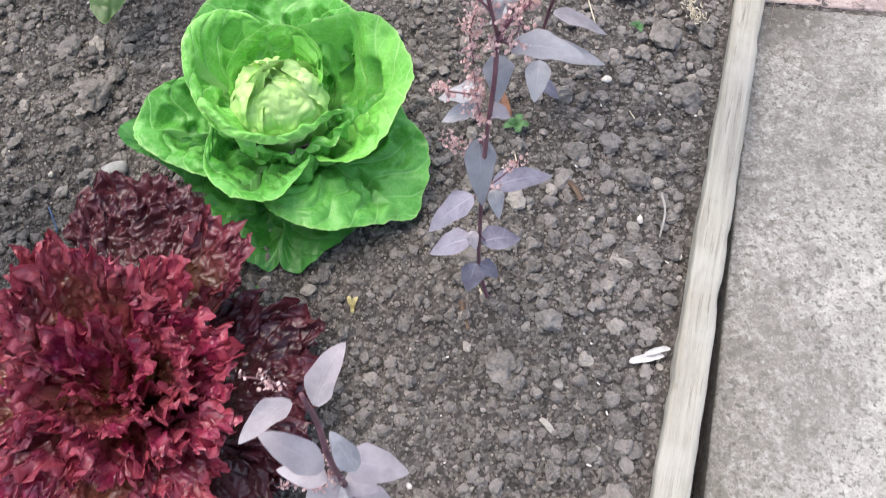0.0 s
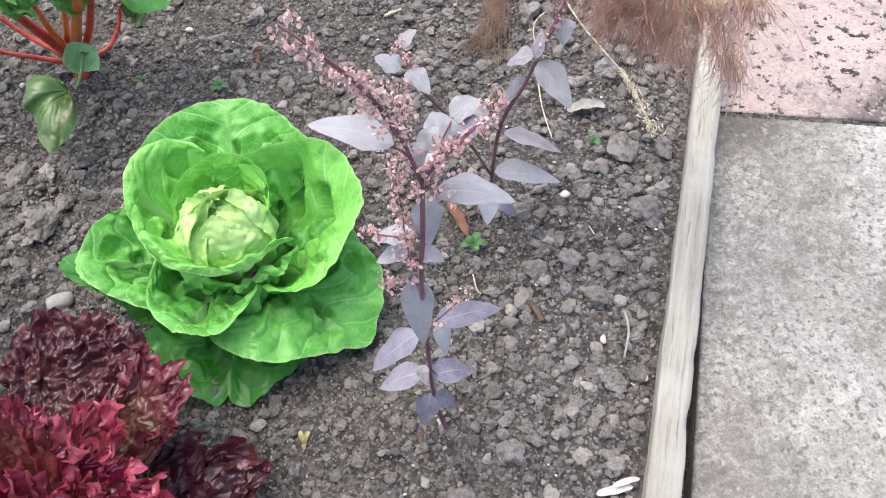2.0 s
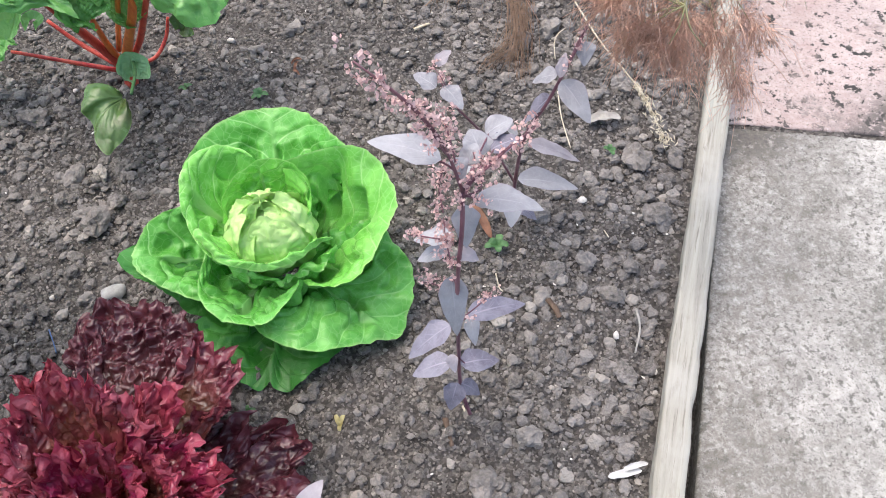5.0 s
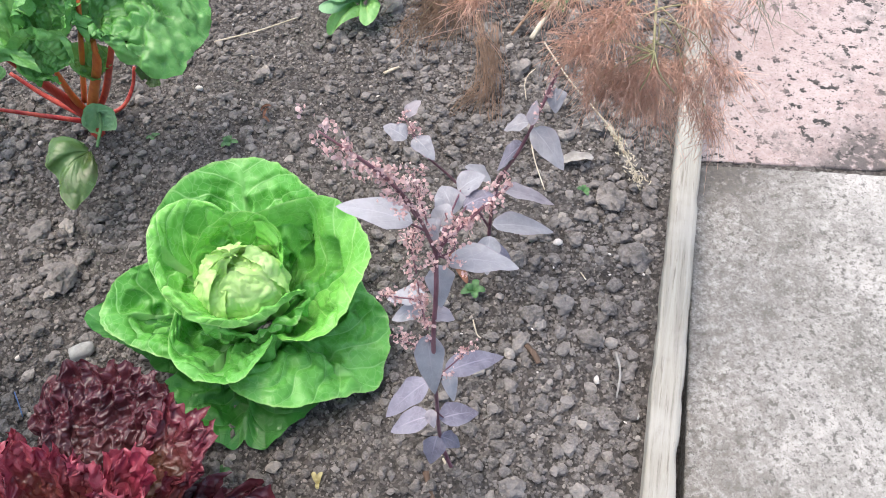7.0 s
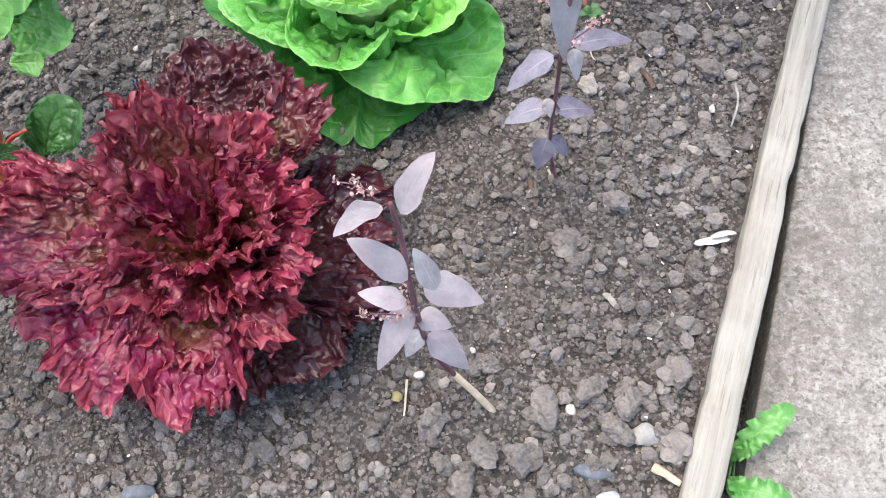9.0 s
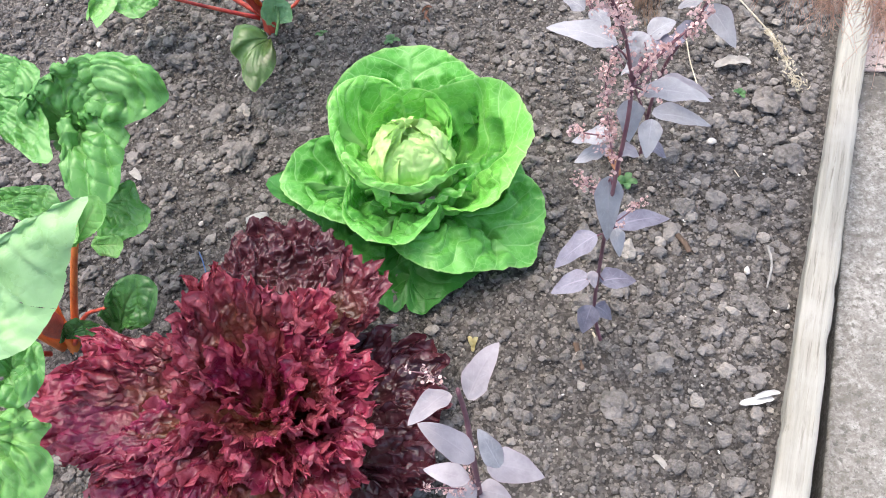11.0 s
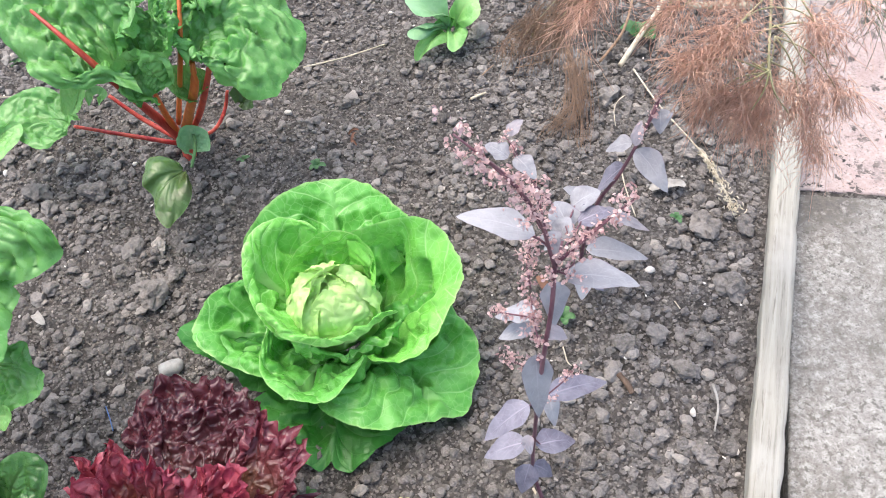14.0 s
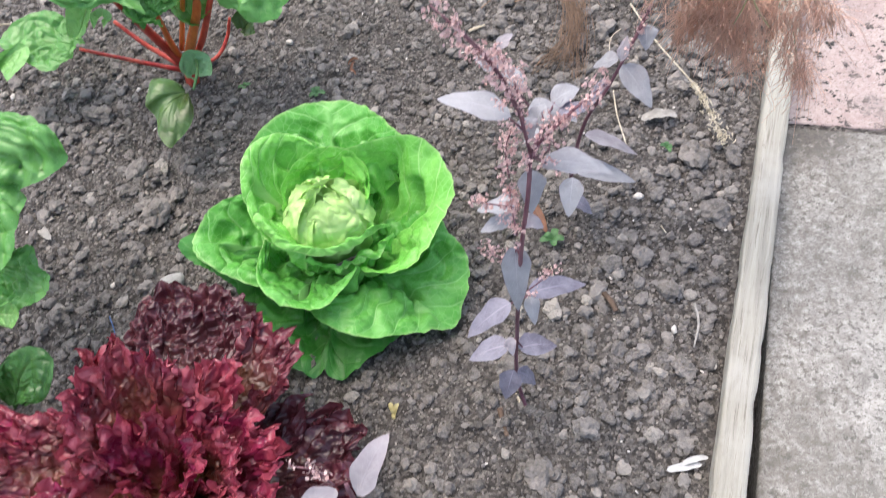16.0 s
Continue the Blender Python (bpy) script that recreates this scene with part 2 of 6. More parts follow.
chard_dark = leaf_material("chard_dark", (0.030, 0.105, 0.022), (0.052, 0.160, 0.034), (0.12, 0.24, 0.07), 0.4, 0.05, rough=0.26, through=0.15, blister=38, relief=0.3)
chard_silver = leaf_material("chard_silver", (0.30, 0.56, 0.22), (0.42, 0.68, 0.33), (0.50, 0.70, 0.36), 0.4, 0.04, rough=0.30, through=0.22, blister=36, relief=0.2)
seedling_mint = leaf_material("seedling_mint", (0.22, 0.46, 0.20), (0.34, 0.58, 0.31), (0.45, 0.66, 0.36), 0.4, 0.04, rough=0.45, through=0.2, blister=36, relief=0.2)
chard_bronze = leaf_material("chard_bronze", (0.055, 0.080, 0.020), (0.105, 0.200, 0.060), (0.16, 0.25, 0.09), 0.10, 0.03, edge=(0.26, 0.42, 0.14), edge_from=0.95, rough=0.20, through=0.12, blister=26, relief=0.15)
chard_red_stalk = plain_material("chard_red_stalk", (0.38, 0.024, 0.026), (0.64, 0.11, 0.065), 50, 0.32, 0.3, (3, 3, 0.4))
chard_orange_stalk = plain_material("chard_orange_stalk", (0.56, 0.10, 0.024), (0.74, 0.23, 0.055), 50, 0.32, 0.3, (3, 3, 0.4))
orach_leaf = leaf_material("orach_leaf", (0.275, 0.270, 0.292), (0.430, 0.425, 0.445), (0.56, 0.54, 0.58), 0.5, 0.04, edge=(0.25, 0.13, 0.22), edge_from=0.93, rough=0.62, through=0.15, blister=80, relief=0.3, sheen=0.15)
orach_pale = leaf_material("orach_pale", (0.305, 0.272, 0.292), (0.440, 0.402, 0.425), (0.50, 0.44, 0.48), 0.3, 0.05, edge=(0.40, 0.24, 0.30), edge_from=0.93, rough=0.62, through=0.15, blister=80, relief=0.3, sheen=0.15)
orach_dark = leaf_material("orach_dark", (0.150, 0.136, 0.180), (0.290, 0.275, 0.330), (0.44, 0.40, 0.48), 0.7, 0.05, rough=0.5, through=0.12, blister=80, relief=0.3)
orach_stem = plain_material("orach_stem", (0.12, 0.045, 0.065), (0.26, 0.125, 0.145), 90, 0.5, 0.3, (1, 1, 0.3))
orach_seed = plain_material("orach_seed", (0.56, 0.31, 0.29), (0.80, 0.59, 0.56), 300, 0.65, 0.3, through=0.2, island=True)
dry_stalk = plain_material("dry_stalk", (0.46, 0.39, 0.27), (0.68, 0.61, 0.48), 90, 0.75, 0.4)
brown_twig = plain_material("brown_twig", (0.20, 0.12, 0.07), (0.38, 0.25, 0.16), 90, 0.8, 0.4)
bark_brown = plain_material("bark_brown", (0.08, 0.05, 0.032), (0.20, 0.135, 0.095), 120, 0.85, 0.6, (1, 0.3, 1))
dry_leaf_grey = plain_material("dry_leaf_grey", (0.28, 0.26, 0.23), (0.46, 0.43, 0.39), 70, 0.85, 0.5)
bleached_leaf = plain_material("bleached_leaf", (0.46, 0.45, 0.43), (0.68, 0.67, 0.65), 70, 0.8, 0.5)
dry_leaf_rust = plain_material("dry_leaf_rust", (0.13, 0.060, 0.035), (0.28, 0.13, 0.075), 70, 0.7, 0.5)
yellow_leaf = plain_material("yellow_leaf", (0.36, 0.30, 0.12), (0.55, 0.50, 0.26), 70, 0.7, 0.5, through=0.2)
weed_green = plain_material("weed_green", (0.055, 0.15, 0.048), (0.13, 0.27, 0.095), 70, 0.5, 0.3, through=0.2)
fennel_bronze = plain_material("fennel_bronze", (0.52, 0.275, 0.180), (0.86, 0.575, 0.44), 30, 0.6, 0.1, through=0.25, island=True)
fennel_dead = plain_material("fennel_dead", (0.16, 0.098, 0.062), (0.33, 0.215, 0.145), 30, 0.7, 0.1, through=0.15, island=True)
fennel_green = plain_material("fennel_green", (0.10, 0.13, 0.075), (0.22, 0.25, 0.15), 30, 0.6, 0.1, through=0.2, island=True)
fennel_stalk = plain_material("fennel_stalk", (0.30, 0.29, 0.13), (0.50, 0.43, 0.26), 60, 0.5, 0.2)
grey_stone = plain_material("grey_stone", (0.30, 0.29, 0.27), (0.46, 0.45, 0.42), 90, 0.75, 0.3)
white_stone = plain_material("white_stone", (0.55, 0.50, 0.44), (0.78, 0.74, 0.68), 140, 0.7, 0.3)
slate_stone = plain_material("slate_stone", (0.10, 0.115, 0.135), (0.20, 0.22, 0.25), 120, 0.7, 0.4)
onion_skin = plain_material("onion_skin", (0.50, 0.24, 0.08), (0.70, 0.45, 0.22), 60, 0.45, 0.3, (3, 3, 0.5))
blue_twine = plain_material("blue_twine", (0.05, 0.10, 0.25), (0.14, 0.24, 0.42), 200, 0.7, 0.3)


def frill_material(name, dusk, glow, fine):
    n = Nodes(name)
    sep = n.tree.nodes.new("ShaderNodeSeparateXYZ")
    n.tree.links.new(n.coords("UV"), sep.inputs[0])
    r, turn = sep.outputs[0], sep.outputs[1]
    patch = n.ramp(n.noise(28, 5, 0.65), 0.38, 0.62)
    red = n.mix(patch, (0.180, 0.011, 0.048), (0.400, 0.028, 0.108))
    rim = n.mix(n.noise(60), (0.380, 0.032, 0.075), (0.600, 0.150, 0.195))
    colour = n.mix(n.ramp(n.math("ADD", r, n.math("MULTIPLY", n.math("SUBTRACT", n.noise(45, 3), 0.5), 0.5)), 0.78, 1.02), red, rim)
    heart = n.mix(n.noise(18), (0.150, 0.095, 0.022), (0.32, 0.200, 0.065))
    colour = n.mix(n.math("MULTIPLY", n.ramp(r, 0.25, n.ramp(n.random(), 0.0, 1.0, 0.75, 1.15), 1, 0), n.ramp(n.noise(11), 0.35, 0.6, 0.5, 1.0)), colour, heart)
    ray = n.ramp(n.math("PINGPONG", n.math("MULTIPLY", turn, 7.0), 0.5), 0.0, 0.06, 1, 0)
    colour = n.mix(n.math("MULTIPLY", ray, n.ramp(r, 0.3, 0.9, 0.5, 0)), colour, (0.20, 0.10, 0.05))
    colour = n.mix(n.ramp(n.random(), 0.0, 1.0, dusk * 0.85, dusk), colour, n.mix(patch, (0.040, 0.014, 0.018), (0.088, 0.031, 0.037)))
    height = n.math("ADD", n.noise(fine, 3, 0.5), n.math("MULTIPLY", n.noise(fine * 2.4, 3, 0.5), 0.4))
    return n.end(colour, n.ramp(n.noise(35), 0.3, 0.7, 0.18, 0.32), n.bump(height, 0.7, 0.004), 0.30, n.mix(glow, colour, (0.40, 0.03, 0.065)), specular=0.75)


red_frill = frill_material("red_frill", 0.12, 0.45, 100)
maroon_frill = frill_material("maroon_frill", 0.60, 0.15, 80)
# the broad leaf's own bronze, and painted shade on the low leaves
bronze_shade_frill = frill_material("bronze_shade_frill", 0.97, 0.05, 62)


# ---- shapes ----
def mesh_of(name, verts, faces, material, uvs=None, smooth=True, veins=None):
    me = bpy.data.meshes.new(name)
    me.from_pydata([tuple(v) for v in verts], [], [tuple(f) for f in faces])
    me.materials.append(material)
    if smooth:
        me.polygons.foreach_set("use_smooth", [True] * len(me.polygons))
    if uvs is not None:
        layer = me.uv_layers.new(name="leaf")
        loops = np.empty(len(me.loops), dtype=np.int32)
        me.loops.foreach_get("vertex_index", loops)
        layer.data.foreach_set("uv", np.asarray(uvs, dtype=np.float32)[loops].ravel())
        if veins is not None:
            second = me.uv_layers.new(name="vein")
            second.data.foreach_set("uv", np.asarray(veins, dtype=np.float32)[loops].ravel())
    me.update()
    return me


def thing(name, base, label, category, group=""):
    """An empty at a thing's base, which holds its parts."""
    ob = new(name)
    ob.location = base
    ob.empty_display_size = 0.02
    return tagged(ob, label, category, group)


def part(name, shape, material, parent, label="", smooth=True):
    """Links one mesh, given in world places, under a thing or a part."""
    verts, faces, *uv = shape
    spot = Vector(parent.location) if parent.parent is None else Vector(parent.parent.location)
    ob = new(name, mesh_of(name, np.asarray(verts, dtype=float) - np.array(spot), faces, material, uv[0] if uv else None, smooth, uv[1] if len(uv) > 1 else None))
    ob.parent = parent
    return tagged(ob, label)


def lone(name, shape, material, label, category, group="", smooth=True, kind=""):
    """One mesh that is a thing by itself, its origin at its lowest middle."""
    verts, faces, *uv = shape
    verts = np.asarray(verts, dtype=float)
    spot = np.array([verts[:, 0].mean(), verts[:, 1].mean(), verts[:, 2].min()])
    ob = new(name, mesh_of(name, verts - spot, faces, material, uv[0] if uv else None, smooth, uv[1] if len(uv) > 1 else None))
    ob.location = spot
    return tagged(ob, label, category, group, kind)


def unit(v):
    return v / np.maximum(np.linalg.norm(v, axis=-1, keepdims=True), 1e-9)


def lattice(x, y, z, seed):
    """Smooth value noise in -1..1 on arrays."""
    def h(i, j, k):
        n = (i * 374761393 + j * 668265263 + k * 2147483647 + seed * 974711) & 0xFFFFFFFF
        n = ((n ^ (n >> 13)) * 1274126177) & 0xFFFFFFFF
        return ((n ^ (n >> 16)) & 0xFFFF) / 32767.5 - 1.0
    x, y, z = np.broadcast_arrays(np.asarray(x, float), np.asarray(y, float), np.asarray(z, float))
    i, j, k = (np.floor(a).astype(np.int64) for a in (x, y, z))
    f, g, e = x - i, y - j, z - k
    f, g, e = f * f * (3 - 2 * f), g * g * (3 - 2 * g), e * e * (3 - 2 * e)
    total = 0
    for a in (0, 1):
        for b in (0, 1):
            for c in (0, 1):
                total = total + h(i + a, j + b, k + c) * (f if a else 1 - f) * (g if b else 1 - g) * (e if c else 1 - e)
    return total


def bulges(x, y, seed):
    """Rounded swellings parted by creases: 0 in the creases, 1 in the middle of a cell of size 1."""
    x, y = np.broadcast_arrays(np.asarray(x, float), np.asarray(y, float))
    i, j = np.floor(x).astype(np.int64), np.floor(y).astype(np.int64)
    table = np.random.RandomState(seed).rand(64, 64, 2)
    first, second = np.full(x.shape, 9.0), np.full(x.shape, 9.0)
    for a in (-1, 0, 1):
        for b in (-1, 0, 1):
            spot = table[(i + a) % 64, (j + b) % 64]
            gap = np.hypot(i + a + 0.15 + 0.7 * spot[..., 0] - x, j + b + 0.15 + 0.7 * spot[..., 1] - y)
            second = np.minimum(second, np.maximum(first, gap))
            first = np.minimum(first, gap)
    k = np.clip((second - first) / 0.75, 0, 1)
    return k * (2 - k)


def grid_faces(nu, nv):
    return [(i * (nv + 1) + j, (i + 1) * (nv + 1) + j, (i + 1) * (nv + 1) + j + 1, i * (nv + 1) + j + 1) for i in range(nu) for j in range(nv)]


def joined(shapes):
    verts, faces, uvs, n = [], [], [], 0
    for s in shapes:
        v = np.asarray(s[0], dtype=float)
        verts.append(v)
        faces.extend(tuple(i + n for i in f) for f in s[1])
        if len(s) > 2:
            uvs.append(np.asarray(s[2]))
        n += len(v)
    out = (np.concatenate(verts), faces)
    return (*out, np.concatenate(uvs)) if len(uvs) == len(shapes) else out


def profile_oval(u):
    return np.clip(4 * u ** 0.9 * (1 - u ** 0.9), 0, 1) ** 0.5


def profile_spade(u):
    """A chard blade: narrow where it leaves the stalk, broad and round above."""
    return np.where(u < 0.45, np.clip(u / 0.45, 0, 1) ** 0.75, np.sqrt(np.clip(1 - np.clip((u - 0.45) / 0.55, 0, 1) ** 2.2, 0, 1)))


def profile_arrow(u):
    """A spear-shaped blade, widest low down, with a blunt tip."""
    return np.clip(u / 0.30, 0, 1) ** 0.5 * np.clip(1 - np.clip((u - 0.22) / 0.78, 0, 1) ** 1.5, 0, 1) ** 0.8 * 1.16


def profile_toothed(u):
    """A lobed dandelion leaf."""
    return profile_oval(u) * (0.62 + 0.38 * (1 - (u * 5.5) % 1.0))


def sheet(p0, p1, p2, half, profile, nu=26, nv=16, curl=0.4, ruffle=0.0, waves=4.0, quilt=0.0, ribs=8, blister=0.0, seed=0, up=(0, 0, 1), twist=0.0, fold=0.0, puff=0.0, cell=0.026):
    """A leaf blade: its midrib runs through three places; curl bends the sides up, ruffle waves the rim, quilt swells it between its ribs."""
    p0, p1, p2 = (np.array(p, float) for p in (p0, p1, p2))
    c = 2 * p1 - (p0 + p2) / 2
    u = np.linspace(0, 1, nu + 1)[:, None]
    path = (1 - u) ** 2 * p0 + 2 * u * (1 - u) * c + u ** 2 * p2
    t = unit(2 * (1 - u) * (c - p0) + 2 * u * (p2 - c))
    s = unit(np.cross(t, np.array(up, float)))
    nrm = np.cross(s, t)
    if twist:
        a = radians(twist)
        s, nrm = s * math.cos(a) + nrm * math.sin(a), nrm * math.cos(a) - s * math.sin(a)
    v = np.linspace(-1, 1, nv + 1)[None, :]
    w = profile(u)
    ph = seed * 1.7
    rim = np.abs(v) ** 2.2
    w = w * (1 + 0.06 * np.abs(v) * lattice(u * 5 + ph, np.sign(v) * 3.0, 0.5, seed))
    a = v * curl * np.minimum(w, 1.2)
    if abs(curl) > 0.02:
        r = half / curl
        x, h = r * np.sin(a), r * (1 - np.cos(a))
    else:
        x, h = v * half * w, 0 * v * w
    d = ruffle * rim * w * (np.sin(2 * np.pi * waves * u + ph + 1.3 * np.sign(v)) * 0.6 + 0.7 * lattice(u * waves * 1.7 + ph, v * 1.5, 3.1, seed))
    quilt, blister = min(quilt, half * 0.16), min(blister, half * 0.26)
    sway = u - 0.42 * np.abs(v) * w + 0.05 * lattice(u * 6 + ph, v * 3, 0.9, seed + 8)
    if quilt:
        sway = u - 0.42 * np.abs(v) * w + 0.05 * lattice(u * 6 + ph, v * 3, 0.9, seed + 8)
        swell = np.abs(np.sin(np.pi * ribs * sway + ph + 0.7 * np.sign(v))) ** 0.6 - 0.55
        d = d + quilt * np.minimum(w, 1) * swell * np.clip(np.abs(v) * 6, 0, 1) * (1 - 0.7 * np.abs(v) ** 3) * (0.75 + 0.5 * lattice(u * 4 + ph, v * 4, 1.9, seed + 9))
    if blister:
        d = d + blister * np.minimum(w * 1.3, 1) * (lattice(u * 8 + ph, v * w * 5, 7.7, seed) + 0.7 * np.abs(lattice(u * 16 + ph, v * w * 10, 2.2, seed + 5)) + 0.3 * lattice(u * 34 + ph, v * w * 21, 2.2, seed + 6))
    d = d + fold * np.abs(v) * w
    if puff:
        size = np.linalg.norm(p1 - p0) + np.linalg.norm(p2 - p1)
        warp = 0.35 * lattice(u * size / cell + ph, v * half * w / cell, 0.6, seed + 21)
        along, over = (u * size - 0.35 * np.abs(v) * half * w) / cell + warp + 20, v * half * w / (cell * 0.9) + warp + 20
        d = d + puff * np.minimum(w * 1.5, 1) * (bulges(along, over, seed + 22) + 0.12 * bulges(along * 2.3, over * 2.3, seed + 23) - 0.6)
    pts = path[:, None, :] + s[:, None, :] * x[..., None] + nrm[:, None, :] * (h + d)[..., None]
    uv = np.stack([np.broadcast_to(u, x.shape), np.broadcast_to(v * 0.5 + 0.5, x.shape)], -1)
    vein = np.stack([ribs * sway + (ph + 0.7 * np.sign(v)) / np.pi, np.abs(v) + 0 * sway], -1)
    return pts.reshape(-1, 3), grid_faces(nu, nv), uv.reshape(-1, 2), vein.reshape(-1, 2)


def rim_leaf(foot, rim, ring=0.02, rise=1.0, arch=0.0, roll=0.0, mid=0.0, pillow=0.006, pocket=0.010, ruffle=0.003, crumple=0.0, cell=0.0, seed=0, nu=64, nv=110):
    """A broad leaf that opens from a foot to a curved rim: rise bows it up late, roll turns its rim outwards, pillows swell between its veins."""
    line = spline(rim, 16)
    run = np.concatenate([[0], np.cumsum(np.linalg.norm(np.diff(line, axis=0), axis=1))])
    rim = np.stack([np.interp(np.linspace(0, run[-1], nv + 1), run, line[:, k]) for k in range(3)], -1)
    foot = np.array(foot, float)
    v = np.linspace(-1, 1, nv + 1)[None, :]
    u = np.linspace(0, 1, nu + 1)[:, None]
    ph = seed * 1.7
    way = unit((rim - foot) * (1, 1, 0))
    start = foot + way * ring
    span = rim - start
    length = float(np.linalg.norm(span, axis=1).mean())
    sag = u ** rise + 0 * v
    nick = 0.016 * lattice(v * run[-1] * 38 + ph, 0.4, 0.3, seed + 90) + 0.012 * lattice(v * run[-1] * 95 + ph, 0.4, 0.3, seed + 91)
    p = start[None] + span[None] * (u * (1 + nick * u ** 4))[..., None]
    p[..., 2] = start[None, :, 2] + span[None, :, 2] * sag + arch * np.sin(np.pi * u)
    turn = np.clip((u - 0.68) / 0.32, 0, 1)
    p[..., 2] += roll * np.sin(np.pi * turn) * (1 + 0.5 * lattice(v * 5 + ph, 0.3, 0.2, seed))
    n = unit(np.cross(np.gradient(p, axis=1), np.gradient(p, axis=0)))
    n = n * np.where(n[..., 2:3].mean() < 0, -1.0, 1.0)
    side = (v - mid) * run[-1] * 0.5 / length
    sway = u - 0.75 * np.abs(side) + 0.09 * lattice(u * 4 + ph, side * 4, 0.9, seed + 8)
    edge = np.clip((1 - u) * 7, 0, 1)
    flank = (u * 0.6 + np.abs(side)) * 3.0 + 8 * (side > 0)
    soft = np.clip(u * 3, 0, 1) * (0.25 + 0.75 * edge)
    if cell:
        g = [p[..., k] / cell + 0.5 * lattice(p[..., 0] / cell * 0.8, p[..., 1] / cell * 0.8, p[..., 2] / cell, seed + 50 + k) + 40 for k in (0, 1, 2)]
        d = pillow * (bulges(g[0] + 0.3 * g[2], g[1] - 0.7 * g[2] + 40, seed + 31) + 0.22 * bulges(2.4 * (g[0] + 0.3 * g[2]), 2.4 * (g[1] - 0.7 * g[2] + 40), seed + 32) - 0.65) * (0.5 + 0.5 * edge)
    else:
        d = 0.75 * pillow * (0.9 * lattice(sway * 6.5 + ph, flank * 1.1, 0.2, seed + 31) + 0.55 * lattice(sway * 13 + ph, flank * 2.4, 0.3, seed + 33) + 0.25 * lattice(sway * 26 + ph, flank * 5, 0.3, seed + 34)) * soft
    groove = np.abs((5.2 * sway + 0.4 * (side > 0) + 0.5) % 1.0 - 0.5)
    d = d - 0.40 * pillow * np.exp(-(groove / 0.10) ** 2) * soft * np.clip(np.abs(side) * 8, 0, 1)
    deep = np.clip(5.5 * lattice(sway * 6.5 + ph, (u + np.abs(side)) * 3.2 + np.sign(side) * 9, 4.4, seed + 12) - 0.35, 0, 1)
    deep = deep * deep * (3 - 2 * deep)
    d = d - 1.35 * pocket * deep * np.clip(u * 4 - 0.6, 0, 1) * np.clip((0.86 - u) * 5, 0, 1)
    d = d - 0.004 * np.exp(-(side / 0.05) ** 2) * (1 - u)
    brim = np.clip((u - 0.6) / 0.4, 0, 1) ** 1.6
    d = d + ruffle * brim * (lattice(v * run[-1] * 22 + ph, u * 2, 3.1, seed) + 0.5 * lattice(v * run[-1] * 55 + ph, u * 4, 1.1, seed + 3))
    p = p + n * d[..., None]
    if crumple:
        for per, amp in ((60, 1.0), (140, 0.45)):
            g = p * per
            p = p + amp * crumple * np.stack([lattice(g[..., 0], g[..., 1], g[..., 2] + 13 * k, seed + 60 + k) for k in range(3)], -1)
    p[..., 2] = np.maximum(p[..., 2], 0.005)
    uv = np.stack([u + 0 * v, np.clip(0.5 + 0.5 * side / max(1.0, float(np.abs(side).max())), 0, 1) + 0 * u], -1)
    vein = np.stack([5.2 * sway + 0.4 * (side > 0), np.abs(side) + 0 * u], -1)
    return p.reshape(-1, 3), grid_faces(nu, nv), uv.reshape(-1, 2), vein.reshape(-1, 2)


def spline(points, steps=6):
    """A smooth line through places."""
    p = [np.array(q, float) for q in points]
    p = [2 * p[0] - p[1]] + p + [2 * p[-1] - p[-2]]
    out = []
    for i in range(1, len(p) - 2):
        for k in range(steps):
            t = k / steps
            out.append(0.5 * (2 * p[i] + (p[i + 1] - p[i - 1]) * t + (2 * p[i - 1] - 5 * p[i] + 4 * p[i + 1] - p[i + 2]) * t * t + (3 * p[i] - p[i - 1] - 3 * p[i + 1] + p[i + 2]) * t ** 3))
    out.append(p[-2])
    return np.array(out)


def tube(points, r0, r1, sides=7, steps=6, flat=1.0, lumpy=0.0, seed=0):
    """A tapered stem along a smooth line, closed at both ends."""
    line = spline(points, steps) if steps > 1 else np.array(points, float)
    t = unit(np.gradient(line, axis=0))
    ref = np.array((0.31, 0.17, 0.93)) if abs(t[0][2]) < 0.9 else np.array((1.0, 0.2, 0.0))
    s = unit(np.cross(t, ref))
    b = np.cross(s, t)
    n = len(line)
    r = np.linspace(r0, r1, n)[:, None]
    a = np.linspace(0, 2 * np.pi, sides, endpoint=False)[None, :]
    if lumpy:
        r = r * (1 + lumpy * lattice(np.arange(n)[:, None] * 0.7, a * 1.5, 0.3, seed))
    pts = line[:, None, :] + s[:, None, :] * (r * np.cos(a))[..., None] + b[:, None, :] * (r * np.sin(a) * flat)[..., None]
    faces = [(i * sides + j, i * sides + (j + 1) % sides, (i + 1) * sides + (j + 1) % sides, (i + 1) * sides + j) for i in range(n - 1) for j in range(sides)]
    faces += [tuple(range(sides))[::-1], tuple((n - 1) * sides + j for j in range(sides))]
    return pts.reshape(-1, 3), faces


def ball(level):
    bm = bmesh.new()
    bmesh.ops.create_icosphere(bm, subdivisions=level, radius=1.0)
    v = np.array([x.co[:] for x in bm.verts])
    f = [tuple(x.index for x in y.verts) for y in bm.faces]
    bm.free()
    return v, f


BALL = {k: ball(k) for k in (1, 2, 3, 4, 5)}


